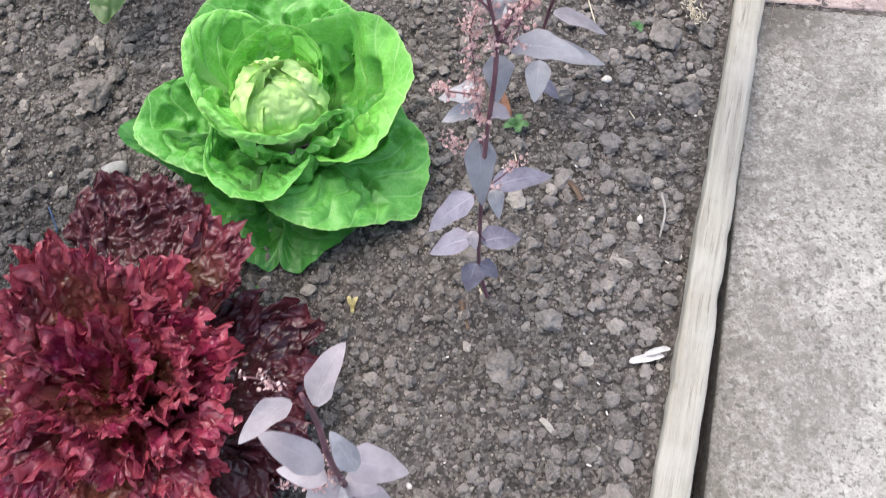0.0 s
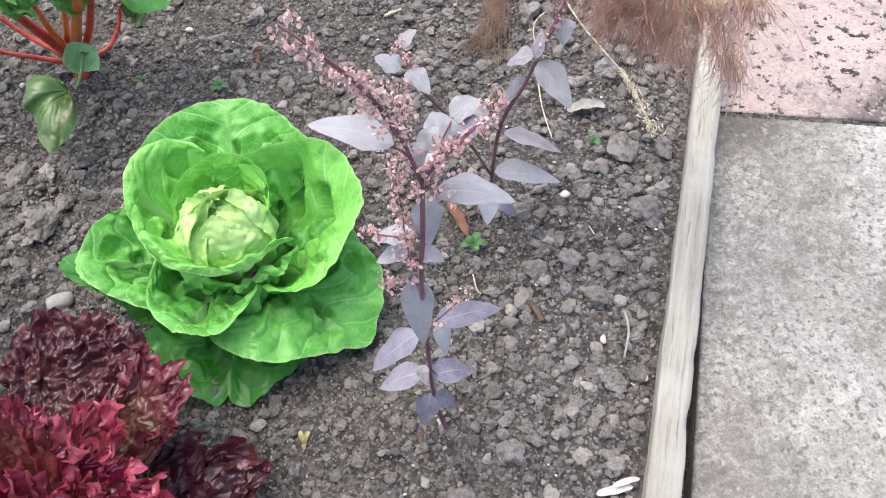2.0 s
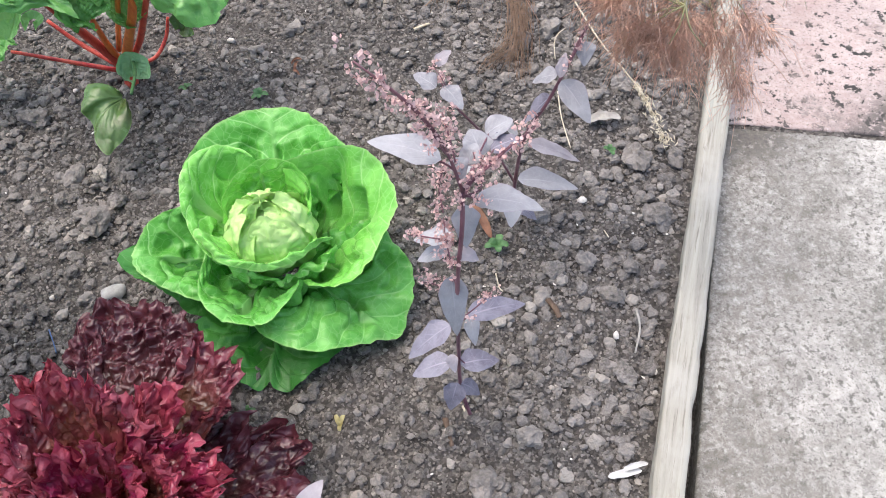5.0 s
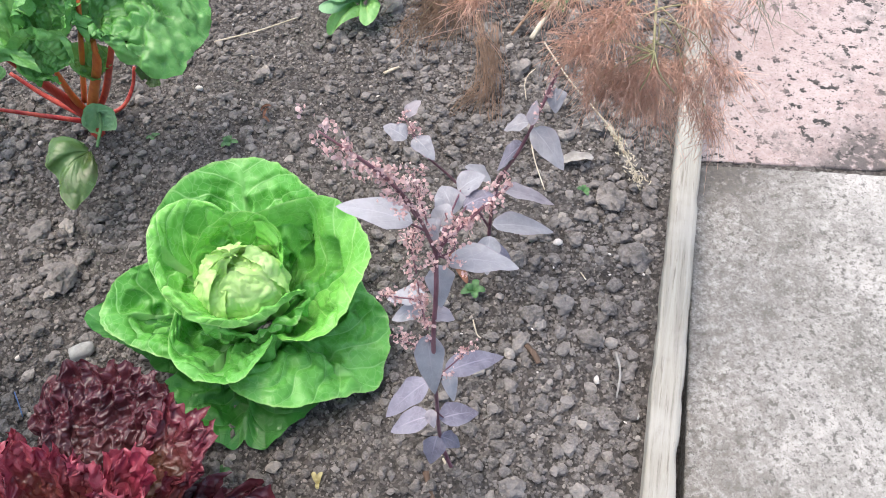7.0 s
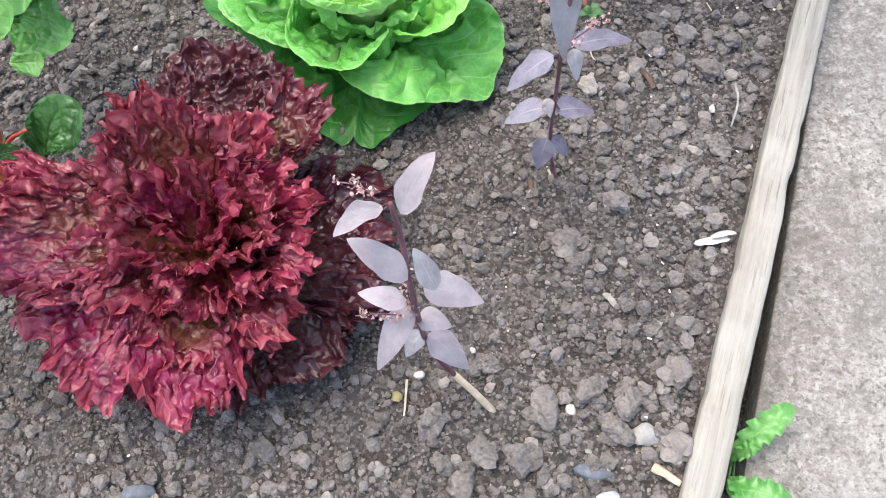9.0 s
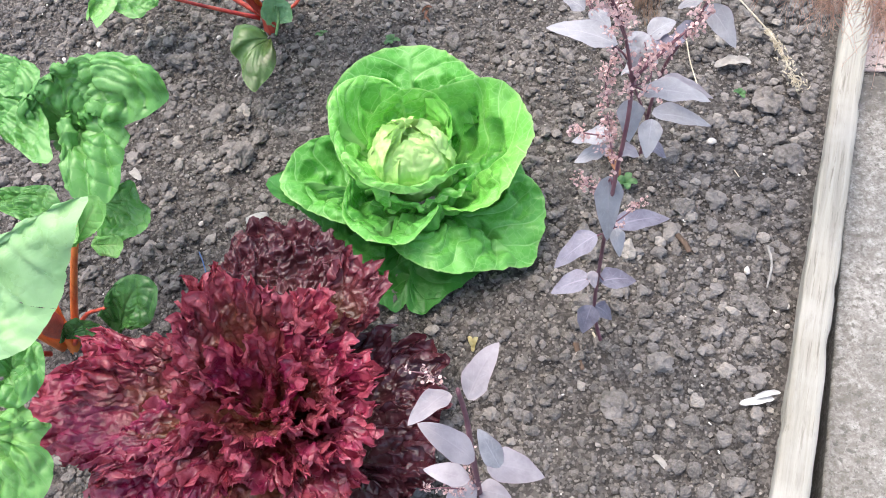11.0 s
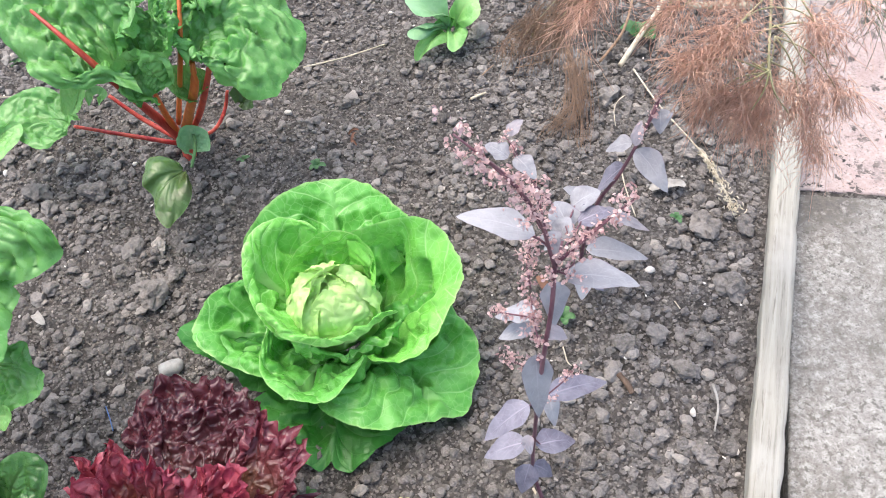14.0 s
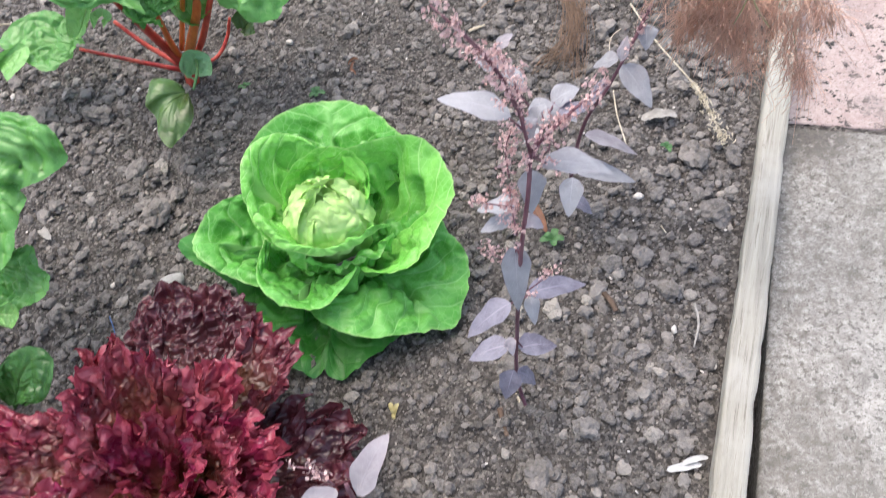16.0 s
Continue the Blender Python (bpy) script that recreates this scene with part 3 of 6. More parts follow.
def pebble(place, size, level=3, seed=0, rough=0.25, turn=0.0, sink=0.25):
    """A rounded stone that sits a little in the soil."""
    v, f = BALL[level]
    k = 1 + rough * lattice(v[:, 0] * 1.3 + seed, v[:, 1] * 1.3, v[:, 2] * 1.3, seed) + 0.4 * rough * lattice(v[:, 0] * 3 + seed, v[:, 1] * 3, v[:, 2] * 3, seed + 1)
    q = v * k[:, None] * np.array(size) / 2
    a = radians(turn)
    q = np.stack([q[:, 0] * math.cos(a) - q[:, 1] * math.sin(a), q[:, 0] * math.sin(a) + q[:, 1] * math.cos(a), q[:, 2]], -1)
    return q + np.array(place) + np.array((0, 0, size[2] * (0.5 - sink))), f


def soil_height(x, y):
    """The uneven surface of the bed."""
    big = 0.006 * lattice(x * 6, y * 6, 0.1, 3) + 0.005 * lattice(x * 17, y * 17, 0.4, 4)
    return big + 0.0052 * lattice(x * 48, y * 48, 0.7, 5) + 0.0038 * lattice(x * 105, y * 105, 0.2, 6)


def edge_x(y):
    """Where the timber edging's middle line runs."""
    return 0.2452 + 0.3075 * (y - 0.104)


# ---- the bed, its timber edging and the paving ----
def soil_sheet():
    xs = np.concatenate([-np.geomspace(300, 1.05, 16), np.arange(-1.0, 0.70, 0.006), np.arange(0.70, 1.70, 0.02), np.geomspace(1.75, 300, 16)])
    ys = np.concatenate([-np.geomspace(300, 1.10, 16), np.arange(-1.05, -0.2, 0.02), np.arange(-0.2, 1.80, 0.006), np.arange(1.80, 2.2, 0.02), np.geomspace(2.25, 300, 16)])
    x, y = np.meshgrid(xs, ys, indexing="ij")
    near = np.clip(1.5 - np.maximum(np.abs(x + 0.15) / 1.0, np.abs(y - 0.75) / 1.2), 0, 1)
    z = soil_height(x, y) * near
    off = (x - edge_x(y)) * 0.9558
    run = (x - 0.2452) * 0.2939 + (y - 0.104) * 0.9558
    past = np.clip((off + 0.012) / 0.02, 0, 1) * np.clip((0.70 - off) / 0.03, 0, 1) * np.clip((run + 0.95) / 0.03, 0, 1) * np.clip((1.82 - run) / 0.03, 0, 1)
    z = z * (1 - past) - 0.115 * past
    return np.stack([x, y, z], -1).reshape(-1, 3), grid_faces(len(xs) - 1, len(ys) - 1)


v, f = soil_sheet()
ground = tagged(new("ground", mesh_of("ground", v, f, soil)), "dark brown crumbly garden soil of a vegetable bed", "soil", kind="structure")


def along_edge(s, off, z):
    """A place s metres along the edging from its near end, off metres to its path side."""
    d = np.array((0.2939, 0.9558))
    o = np.array((0.2452, 0.104))
    return np.stack([o[0] + d[0] * s + d[1] * off, o[1] + d[1] * s - d[0] * off, z + 0 * s], -1)


def edging(s0, s1, seed):
    """One weathered board on edge, its top worn round and its sides uneven."""
    n = int((s1 - s0) / 0.008)
    s = np.linspace(s0, s1, n)[:, None]
    ring = np.array([(-0.0195, -0.10), (-0.0195, -0.03), (-0.0195, 0.008), (-0.0190, 0.0115), (-0.0172, 0.0138), (-0.010, 0.0148), (0.0, 0.0150), (0.010, 0.0148), (0.0172, 0.0138), (0.0190, 0.0115), (0.0195, 0.008), (0.0195, -0.03), (0.0195, -0.10)])
    off, z = ring[None, :, 0] + 0 * s, ring[None, :, 1] + 0 * s
    top = np.clip((ring[:, 1] + 0.03) / 0.04, 0, 1)[None, :]
    side = np.sign(ring[:, 0])[None, :]
    off = off + 0.0010 * lattice(s * 11, side * 2.0, 0.5, seed) + 0.0007 * lattice(s * 45, side * 2.0, 0.5, seed + 1) + 0.0025 * lattice(s * 2.2, 0.3, 0.1, seed + 2)
    chip = np.clip(lattice(s * 26, side * 5.0, 0.2, seed + 3) - 0.35, 0, 1)
    off = off - side * top * 0.004 * chip * (np.abs(ring[:, 0]) > 0.012)[None, :]
    z = z + top * (0.0018 * lattice(s * 9, ring[None, :, 0] * 120, 0.5, seed + 4) + 0.0009 * lattice(s * 40, ring[None, :, 0] * 420, 0.9, seed + 5) - 0.004 * chip * (np.abs(ring[:, 0]) > 0.012)[None, :])
    pts = np.stack([0.2452 + 0.2939 * s + 0.9558 * off, 0.104 + 0.9558 * s - 0.2939 * off, z + 0.008], -1)
    k = len(ring)
    faces = [(i * k + j, i * k + j + 1, (i + 1) * k + j + 1, (i + 1) * k + j) for i in range(n - 1) for j in range(k - 1)]
    faces += [tuple(range(k))[::-1], tuple((n - 1) * k + j for j in range(k))]
    return pts.reshape(-1, 3), faces


def board_thing():
    p, f = edging(-0.93, 1.80, 11)
    turn = math.atan2(0.2939, 0.9558)
    c, s = math.cos(turn), math.sin(turn)
    q = p - np.array((0.2452, 0.104, -0.10))
    local = np.stack([q[:, 0] * c - q[:, 1] * s, q[:, 0] * s + q[:, 1] * c, q[:, 2]], -1)
    ob = new("edging_board", mesh_of("edging_board", local, f, timber))
    ob.matrix_basis = pose(0.2452, 0.104, -0.10, 0, 0, -math.degrees(turn))
    return tagged(ob, "weathered grey timber edging board between soil and paving", "edging board")


board_thing()

SLAB_TOP = -0.028


def slab(name, corners, material, label, seed):
    """A cast slab with broken arrises, from its four corners."""
    a, b, c, d = (np.array(q, float) for q in corners)
    steps = np.concatenate([[0, 0.002, 0.004, 0.007], np.linspace(0.011, 0.989, 72), [0.993, 0.996, 0.998, 1]])
    n = len(steps) - 1
    u, v = steps[:, None, None], steps[None, :, None]
    p = (a * (1 - u) + b * u) * (1 - v) + (d * (1 - u) + c * u) * v
    rim = np.minimum(np.minimum(u, 1 - u) * 0.6, np.minimum(v, 1 - v) * 0.9)[..., 0]
    mid = p.mean((0, 1))
    chip = 0.5 + 0.5 * lattice(p[..., 0] * 55, p[..., 1] * 55, 0.3, seed) + 0.4 * lattice(p[..., 0] * 160, p[..., 1] * 160, 0.3, seed + 2)
    p = mid + (p - mid) * (1 - 0.003 * np.clip(1 - rim / 0.004, 0, 1) * np.clip(chip, 0, 1))[..., None]
    z = 0.0012 * lattice(p[..., 0] * 9, p[..., 1] * 9, 0.2, seed) + 0.0005 * lattice(p[..., 0] * 60, p[..., 1] * 60, 0.2, seed + 1) + 0.0006 * lattice(p[..., 0] * 150, p[..., 1] * 150, 0.2, seed + 3) - 0.003 * np.clip(1 - rim / 0.004, 0, 1) ** 2 * (0.4 + chip)
    top = np.concatenate([p, z[..., None]], -1).reshape(-1, 3)
    faces = grid_faces(n, n)
    m = n + 1
    loop = [i * m for i in range(m)] + [n * m + j for j in range(1, m)] + [i * m + n for i in range(n - 1, -1, -1)] + [j for j in range(n - 1, 0, -1)]
    low = top[loop].copy()
    low[:, 2] = -0.06
    k = len(top)
    faces += [(loop[i], loop[(i + 1) % len(loop)], k + (i + 1) % len(loop), k + i) for i in range(len(loop))]
    verts = np.concatenate([top, low])
    spot = np.array((mid[0], mid[1], 0.0))
    ob = new(name, mesh_of(name, verts - spot, faces, material, smooth=False))
    ob.location = (mid[0], mid[1], SLAB_TOP)
    return tagged(ob, label, "paving slab", "slabs of the path")


def slab_corner(s, off):
    """Corners of the path: the slabs' cross joints run a little askew to the edging."""
    p = along_edge(np.array(s + off * 0.116), off + max(0.0155, 0.0475 - 0.0340 * (s + 0.018)), 0.0)
    return p[:2]


JOINT = 0.882
slab("paving_slab", [slab_corner(JOINT - 0.90, 0.0), slab_corner(JOINT - 0.90, 0.60), slab_corner(JOINT - 0.004, 0.60), slab_corner(JOINT - 0.004, 0.0)], grey_concrete, "weathered grey concrete paving slab with dark lichen specks", 21)
slab("paving_slab", [slab_corner(JOINT + 0.004, 0.0), slab_corner(JOINT + 0.004, 0.60), slab_corner(JOINT + 0.90, 0.60), slab_corner(JOINT + 0.90, 0.0)], pink_concrete, "pale pink concrete paving slab spotted with black lichen", 22)
slab("paving_slab", [slab_corner(JOINT - 1.80, 0.0), slab_corner(JOINT - 1.80, 0.60), slab_corner(JOINT - 0.908, 0.60), slab_corner(JOINT - 0.908, 0.0)], grey_concrete, "weathered grey concrete paving slab with dark lichen specks", 23)


def joint_fill(a, b, c, d, seed, low=0.0045, drop=0.0):
    """Soil washed into a joint of the paving."""
    n = 90
    u = np.linspace(0, 1, n + 1)[:, None, None]
    v = np.linspace(0, 1, 5)[None, :, None]
    a, b, c, d = (np.array(q, float) for q in (a, b, c, d))
    p = (a * (1 - u) + b * u) * (1 - v) + (d * (1 - u) + c * u) * v
    z = SLAB_TOP - low - drop * np.clip(1.3 - 3.5 * u[..., 0], 0, 1) + 0.003 * lattice(p[..., 0] * 70, p[..., 1] * 70, 0.5, seed) + 0.002 * lattice(p[..., 0] * 190, p[..., 1] * 190, 0.5, seed)
    return np.concatenate([p, z[..., None]], -1).reshape(-1, 3), grid_faces(n, 4)


for k, s in enumerate((JOINT, JOINT - 0.904)):
    v, f = joint_fill(slab_corner(s - 0.012, -0.002), slab_corner(s - 0.012, 0.60), slab_corner(s + 0.012, 0.60), slab_corner(s + 0.012, -0.002), 30 + k)
    tagged(new("paving_joint", mesh_of("paving_joint", v, f, soil)), "brown soil in the joint between two slabs", "joint", kind="structure")
v, f = joint_fill(along_edge(np.array(0.0), 0.014, 0.0)[:2], along_edge(np.array(1.80), 0.010, 0.0)[:2], along_edge(np.array(1.80), 0.026, 0.0)[:2], along_edge(np.array(0.0), 0.064, 0.0)[:2], 33, 0.009, 0.06)
tagged(new("paving_joint", mesh_of("paving_joint", v, f, soil)), "brown soil in the gap between edging board and slabs", "joint", kind="structure")


# ---- the green lettuce ----
LETTUCE = (-0.130, 0.700, 0.0)
lettuce = thing("green_lettuce", LETTUCE, "bright green lettuce with a pale heart growing in the soil", "lettuce")


AXIS = (-0.131, 0.695)


HEART, HEART_SIZE = (-0.127, 0.681, 0.118), (0.056, 0.049, 0.067)


def lettuce_leaf(rim, material, label="", base=0.03, foot=AXIS, **shape):
    return part("leaf", rim_leaf((*foot, base), rim, **shape), material, lettuce, label)


lettuce_leaf([(-0.235, 0.599, 0.060), (-0.230, 0.586, 0.050), (-0.214, 0.562, 0.035), (-0.179, 0.530, 0.020), (-0.158, 0.523, 0.012), (-0.145, 0.532, 0.016), (-0.133, 0.520, 0.006), (-0.103, 0.530, 0.012), (-0.068, 0.558, 0.020), (-0.028, 0.576, 0.030)], lettuce_outer, "dark green outer leaf lying on the soil", rise=0.7, ruffle=0.006, pillow=0.004, seed=1)
lettuce_leaf([(-0.274, 0.719, 0.100), (-0.308, 0.697, 0.100), (-0.326, 0.685, 0.100), (-0.331, 0.670, 0.100), (-0.320, 0.657, 0.095), (-0.293, 0.645, 0.085), (-0.263, 0.632, 0.060), (-0.256, 0.625, 0.040), (-0.235, 0.620, 0.035)], lettuce_outer, "", rise=0.8, seed=2, pillow=0.004)
lettuce_leaf([(-0.222, 0.722, 0.140), (-0.242, 0.725, 0.135), (-0.280, 0.720, 0.125), (-0.298, 0.700, 0.118), (-0.310, 0.672, 0.108), (-0.303, 0.653, 0.105), (-0.278, 0.635, 0.100), (-0.244, 0.618, 0.095), (-0.212, 0.608, 0.090)], lettuce_green, "", rise=0.75, seed=5, pillow=0.007, pocket=0.012, roll=0.006)
lettuce_leaf([(-0.248, 0.763, 0.145), (-0.242, 0.790, 0.150), (-0.218, 0.842, 0.145), (-0.181, 0.872, 0.140), (-0.128, 0.880, 0.137), (-0.087, 0.861, 0.137), (-0.053, 0.822, 0.140), (-0.022, 0.774, 0.150)], lettuce_green, "", rise=0.9, seed=4, pillow=0.007, pocket=0.014)
lettuce_leaf([(-0.155, 0.575, 0.090), (-0.138, 0.559, 0.085), (-0.107, 0.547, 0.078), (-0.074, 0.544, 0.070), (-0.032, 0.560, 0.052), (0.007, 0.576, 0.032), (0.024, 0.583, 0.022), (0.031, 0.607, 0.028), (0.041, 0.639, 0.042), (0.037, 0.670, 0.060), (0.021, 0.689, 0.075), (-0.003, 0.722, 0.090)], lettuce_green, "", rise=0.62, seed=6, pillow=0.008, pocket=0.014, ruffle=0.006, arch=0.02)
lettuce_leaf([(-0.212, 0.667, 0.120), (-0.219, 0.622, 0.116), (-0.211, 0.597, 0.116), (-0.186, 0.569, 0.120), (-0.152, 0.558, 0.120), (-0.126, 0.563, 0.120), (-0.110, 0.582, 0.120), (-0.092, 0.610, 0.125)], lettuce_green, "", rise=0.8, seed=7, pillow=0.008, pocket=0.015, roll=0.006)
lettuce_leaf([(-0.109, 0.753, 0.176), (-0.086, 0.766, 0.175), (-0.051, 0.775, 0.175), (-0.014, 0.772, 0.174), (0.013, 0.745, 0.166), (0.027, 0.708, 0.156), (0.023, 0.680, 0.146), (0.008, 0.656, 0.136), (-0.011, 0.630, 0.126), (-0.029, 0.613, 0.120), (-0.055, 0.605, 0.116), (-0.083, 0.614, 0.112), (-0.100, 0.630, 0.108)], lettuce_inner, "", rise=1.15, seed=8, pillow=0.008, pocket=0.016, roll=0.004, mid=0.02)
lettuce_leaf([(-0.178, 0.644, 0.100), (-0.150, 0.628, 0.108), (-0.118, 0.621, 0.112), (-0.087, 0.625, 0.114), (-0.061, 0.643, 0.118), (-0.049, 0.662, 0.120)], lettuce_inner, "crumpled light green leaf below the heart", rise=0.5, seed=10, pillow=0.006, pocket=0.004, crumple=0.006, roll=0.012, ring=0.055)
lettuce_leaf([(-0.145, 0.756, 0.190), (-0.181, 0.771, 0.195), (-0.211, 0.759, 0.200), (-0.228, 0.724, 0.198), (-0.226, 0.685, 0.182), (-0.214, 0.657, 0.164), (-0.197, 0.639, 0.150), (-0.175, 0.633, 0.138), (-0.156, 0.631, 0.130)], lettuce_inner, "", rise=1.0, seed=9, pillow=0.006, pocket=0.010, roll=0.010, mid=-0.1, ring=0.036, base=0.08, foot=HEART[:2])
lettuce_leaf([(-0.211, 0.657, 0.176), (-0.194, 0.634, 0.166), (-0.166, 0.619, 0.156), (-0.133, 0.613, 0.150), (-0.101, 0.623, 0.147), (-0.073, 0.645, 0.142), (-0.048, 0.659, 0.140)], lettuce_inner, "light green leaf rolled outwards in front of the heart", rise=0.55, seed=10, pillow=0.004, pocket=0.0, roll=0.012, ring=0.034, base=0.10, ruffle=0.004, foot=HEART[:2])
lettuce_leaf([(-0.185, 0.685, 0.150), (-0.180, 0.705, 0.172), (-0.166, 0.729, 0.184), (-0.146, 0.747, 0.187), (-0.118, 0.750, 0.187), (-0.096, 0.744, 0.184), (-0.080, 0.724, 0.178), (-0.077, 0.708, 0.165)], lettuce_inner, "", rise=1.0, seed=11, pillow=0.004, pocket=0.005, ring=0.038, base=0.09)
lettuce_leaf([(-0.108, 0.744, 0.178), (-0.091, 0.736, 0.180), (-0.078, 0.721, 0.178), (-0.074, 0.703, 0.172), (-0.076, 0.688, 0.165)], lettuce_inner, "", rise=1.0, seed=14, pillow=0.004, pocket=0.003, ring=0.034, base=0.09)
def heart_core():
    """The closed middle of the head: leaves crumpled tight over one another."""
    v, f = BALL[5]
    x, y, z = v.T
    fold = 1 - np.abs(lattice(x * 1.9 + 0.9 * y, y * 1.4, z * 1.2, 34))
    k = 0.76 + 0.16 * fold ** 2 + 0.07 * lattice(x * 3.6, y * 3.6, z * 3.6, 32) + 0.035 * np.abs(lattice(x * 8, y * 8, z * 8, 35)) + 0.014 * lattice(x * 17, y * 17, z * 17, 33)
    uv = np.stack([0.5 + 0.4 * z, 0.75 + 0.2 * x], -1)
    vein = np.stack([2.5 + 2.0 * x + 1.4 * z, 0.5 + 0.3 * y], -1)
    return v * k[:, None] * np.array(HEART_SIZE) + np.array(HEART), f, uv, vein


def heart_flap(aim, high, wide, long, lift, seed):
    """A pale leaf folded over the heart: a crumpled patch round a direction, its free edge standing off."""
    nu, nv = 36, 40
    u = np.linspace(-1, 1, nu + 1)[:, None]
    v = np.linspace(-1, 1, nv + 1)[None, :]
    a = radians(aim) + radians(wide) * v * (1 - 0.35 * np.clip(u, 0, 1) ** 2)
    e = radians(high) + radians(long) * u * (1 - 0.25 * v * v + 0.12 * lattice(v * 3 + seed, 0.4, 0.2, seed))
    w = np.stack([np.cos(e) * np.cos(a), np.cos(e) * np.sin(a), np.sin(e) + 0 * a], -1)
    k = 0.90 + lift * (0.35 + 0.65 * np.clip(u, 0, 1) ** 2 + 0.35 * np.abs(v) ** 3)
    k = k + 0.09 * lattice(w[..., 0] * 3.3, w[..., 1] * 3.3, w[..., 2] * 3.3, seed) + 0.07 * np.abs(lattice(w[..., 0] * 7, w[..., 1] * 7, w[..., 2] * 7, seed + 1)) + 0.012 * lattice(w[..., 0] * 19, w[..., 1] * 19, w[..., 2] * 19, seed + 2)
    uv = np.stack([0.5 + 0.5 * u + 0 * v, 0.5 + 0.5 * v + 0 * u], -1)
    vein = np.stack([2.5 * (u - 0.5 * np.abs(v)) + 0.4, np.abs(v) + 0 * u], -1)
    return (w * k[..., None] * np.array(HEART_SIZE) + np.array(HEART)).reshape(-1, 3), grid_faces(nu, nv), uv.reshape(-1, 2), vein.reshape(-1, 2)


part("heart", heart_core(), lettuce_heart, lettuce, "tight pale yellow-green heart")
for aim, high, wide, long, lift, seed in ((335, 62, 62, 46, 0.10, 61), (195, 36, 40, 50, 0.30, 62), (160, 50, 34, 46, 0.22, 63), (225, 48, 30, 44, 0.20, 64), (95, 48, 46, 48, 0.26, 65), (185, 66, 40, 24, 0.16, 66), (130, 70, 50, 22, 0.22, 68), (20, 40, 40, 40, 0.16, 67), (280, 38, 44, 36, 0.14, 69)):
    part("leaf", heart_flap(aim, high, wide, long, lift, seed), lettuce_heart, lettuce, "pale yellow-green folded leaf of the heart")



# ---- the red frilly lettuce ----
RED = (-0.278, 0.348, 0.0)
red_lettuce = thing("red_lettuce", RED, "dark red frilly loose-leaf lettuce growing in the soil", "lettuce")


SKEW = np.array(Euler((0.7, 0.5, 0.9)).to_matrix())


def frill_fan(foot, rim, ring=0.02, rise=1.0, arch=0.0, wave=1.0, crinkle=0.003, seed=0, fine=0.0017):
    """A fan-shaped leaf from a foot to a curved rim that is crimped into tight, curling frills."""
    line = spline(rim, 14)
    run = np.concatenate([[0], np.cumsum(np.linalg.norm(np.diff(line, axis=0), axis=1))])
    nu, nv = max(34, int(float(np.linalg.norm(line - np.array(foot), axis=1).mean()) / 0.0021)), max(60, int(run[-1] / fine))
    rim = np.stack([np.interp(np.linspace(0, run[-1], nv + 1), run, line[:, k]) for k in range(3)], -1)
    foot = np.array(foot, float)
    s = np.linspace(0, run[-1], nv + 1)[None, :]
    u = (np.linspace(0, 1, nu + 1) ** 0.8)[:, None]
    start = foot + unit((rim - foot) * (1, 1, 0)) * ring
    span = rim - start
    long = np.linalg.norm(span, axis=1)[None, :]
    reach = u * (1 + 0.10 * lattice(s * 28 + seed, 0.3, 0.1, seed) + 0.06 * lattice(s * 90 + seed, 0.3, 0.1, seed + 1))
    p = start[None] + span[None] * reach[..., None]
    p[..., 2] = start[None, :, 2] + span[None, :, 2] * u ** rise + arch * np.sin(np.pi * u)
    n = unit(np.cross(np.gradient(p, axis=1), np.gradient(p, axis=0)))
    n = n * np.where(n[..., 2:3].mean() < 0, -1.0, 1.0)
    t = unit(np.gradient(p, axis=1))
    o = unit(np.gradient(p, axis=0))
    side = s * (0.35 + 0.65 * u)
    warp = lattice(s * 40 + seed, u * long * 40, 0.5, seed + 9)
    d, sway, pull = 0 * side, 0 * side, 0 * side
    for k, (size, tall, begin) in enumerate(((0.026, 0.0075, 0.35), (0.0105, 0.0046, 0.60))):
        e = wave * np.clip((u - begin) / (1 - begin), 0, 1) ** 1.3
        ph = 2 * np.pi * s / size + 4.0 * lattice(s / size * 0.6 + seed, u * long / size * 0.7, 0.2, seed + 10 + k) + 1.5 * warp
        loud = 0.6 + 0.8 * lattice(s / size * 0.5 + seed, u * long / size * 0.5, 0.7, seed + 20 + k)
        d = d + tall * e * loud * np.sin(ph)
        sway = sway + 0.5 * tall * e * loud * np.sin(2 * ph + 0.6)
        pull = pull + 0.6 * tall * e * np.cos(ph + 1.1)
    for per, amp in ((47, 0.9), (98, 0.65), (190, 0.35)):
        g = (p + 0.006 * np.stack([lattice(p[..., 0] * 60, p[..., 1] * 60, p[..., 2] * 60 + 17 * a, seed + 80 + a) for a in range(3)], -1)) @ SKEW * per
        d = d + amp * crinkle * (0.45 - np.abs(lattice(g[..., 0], g[..., 1], g[..., 2], seed + 70)) * 1.6) * np.clip(u * 4, 0, 1)
    p = p + n * d[..., None] + t * sway[..., None] + o * pull[..., None]
    rough = (wave * (0.35 + 0.65 * np.clip((u - 0.3) / 0.6, 0, 1)) + 0 * s)[..., None]
    for per, amp in ((52, 0.0044), (115, 0.0034), (210, 0.0016)):
        g = p @ SKEW * per
        p = p + rough * amp * np.stack([lattice(g[..., 0], g[..., 1], g[..., 2] + 31 * a, seed + 40 + a) for a in range(3)], -1)
    p[..., 2] = np.maximum(p[..., 2], 0.006)
    uv = np.stack([u + 0 * s, s / run[-1] + 0 * u], -1)
    return p.reshape(-1, 3), grid_faces(nu, nv), uv.reshape(-1, 2)


def red_leaf(rim, material, label="", base=0.06, **shape):
    return part("leaf", frill_fan((RED[0], RED[1], base), rim, **shape), material, red_lettuce, label)


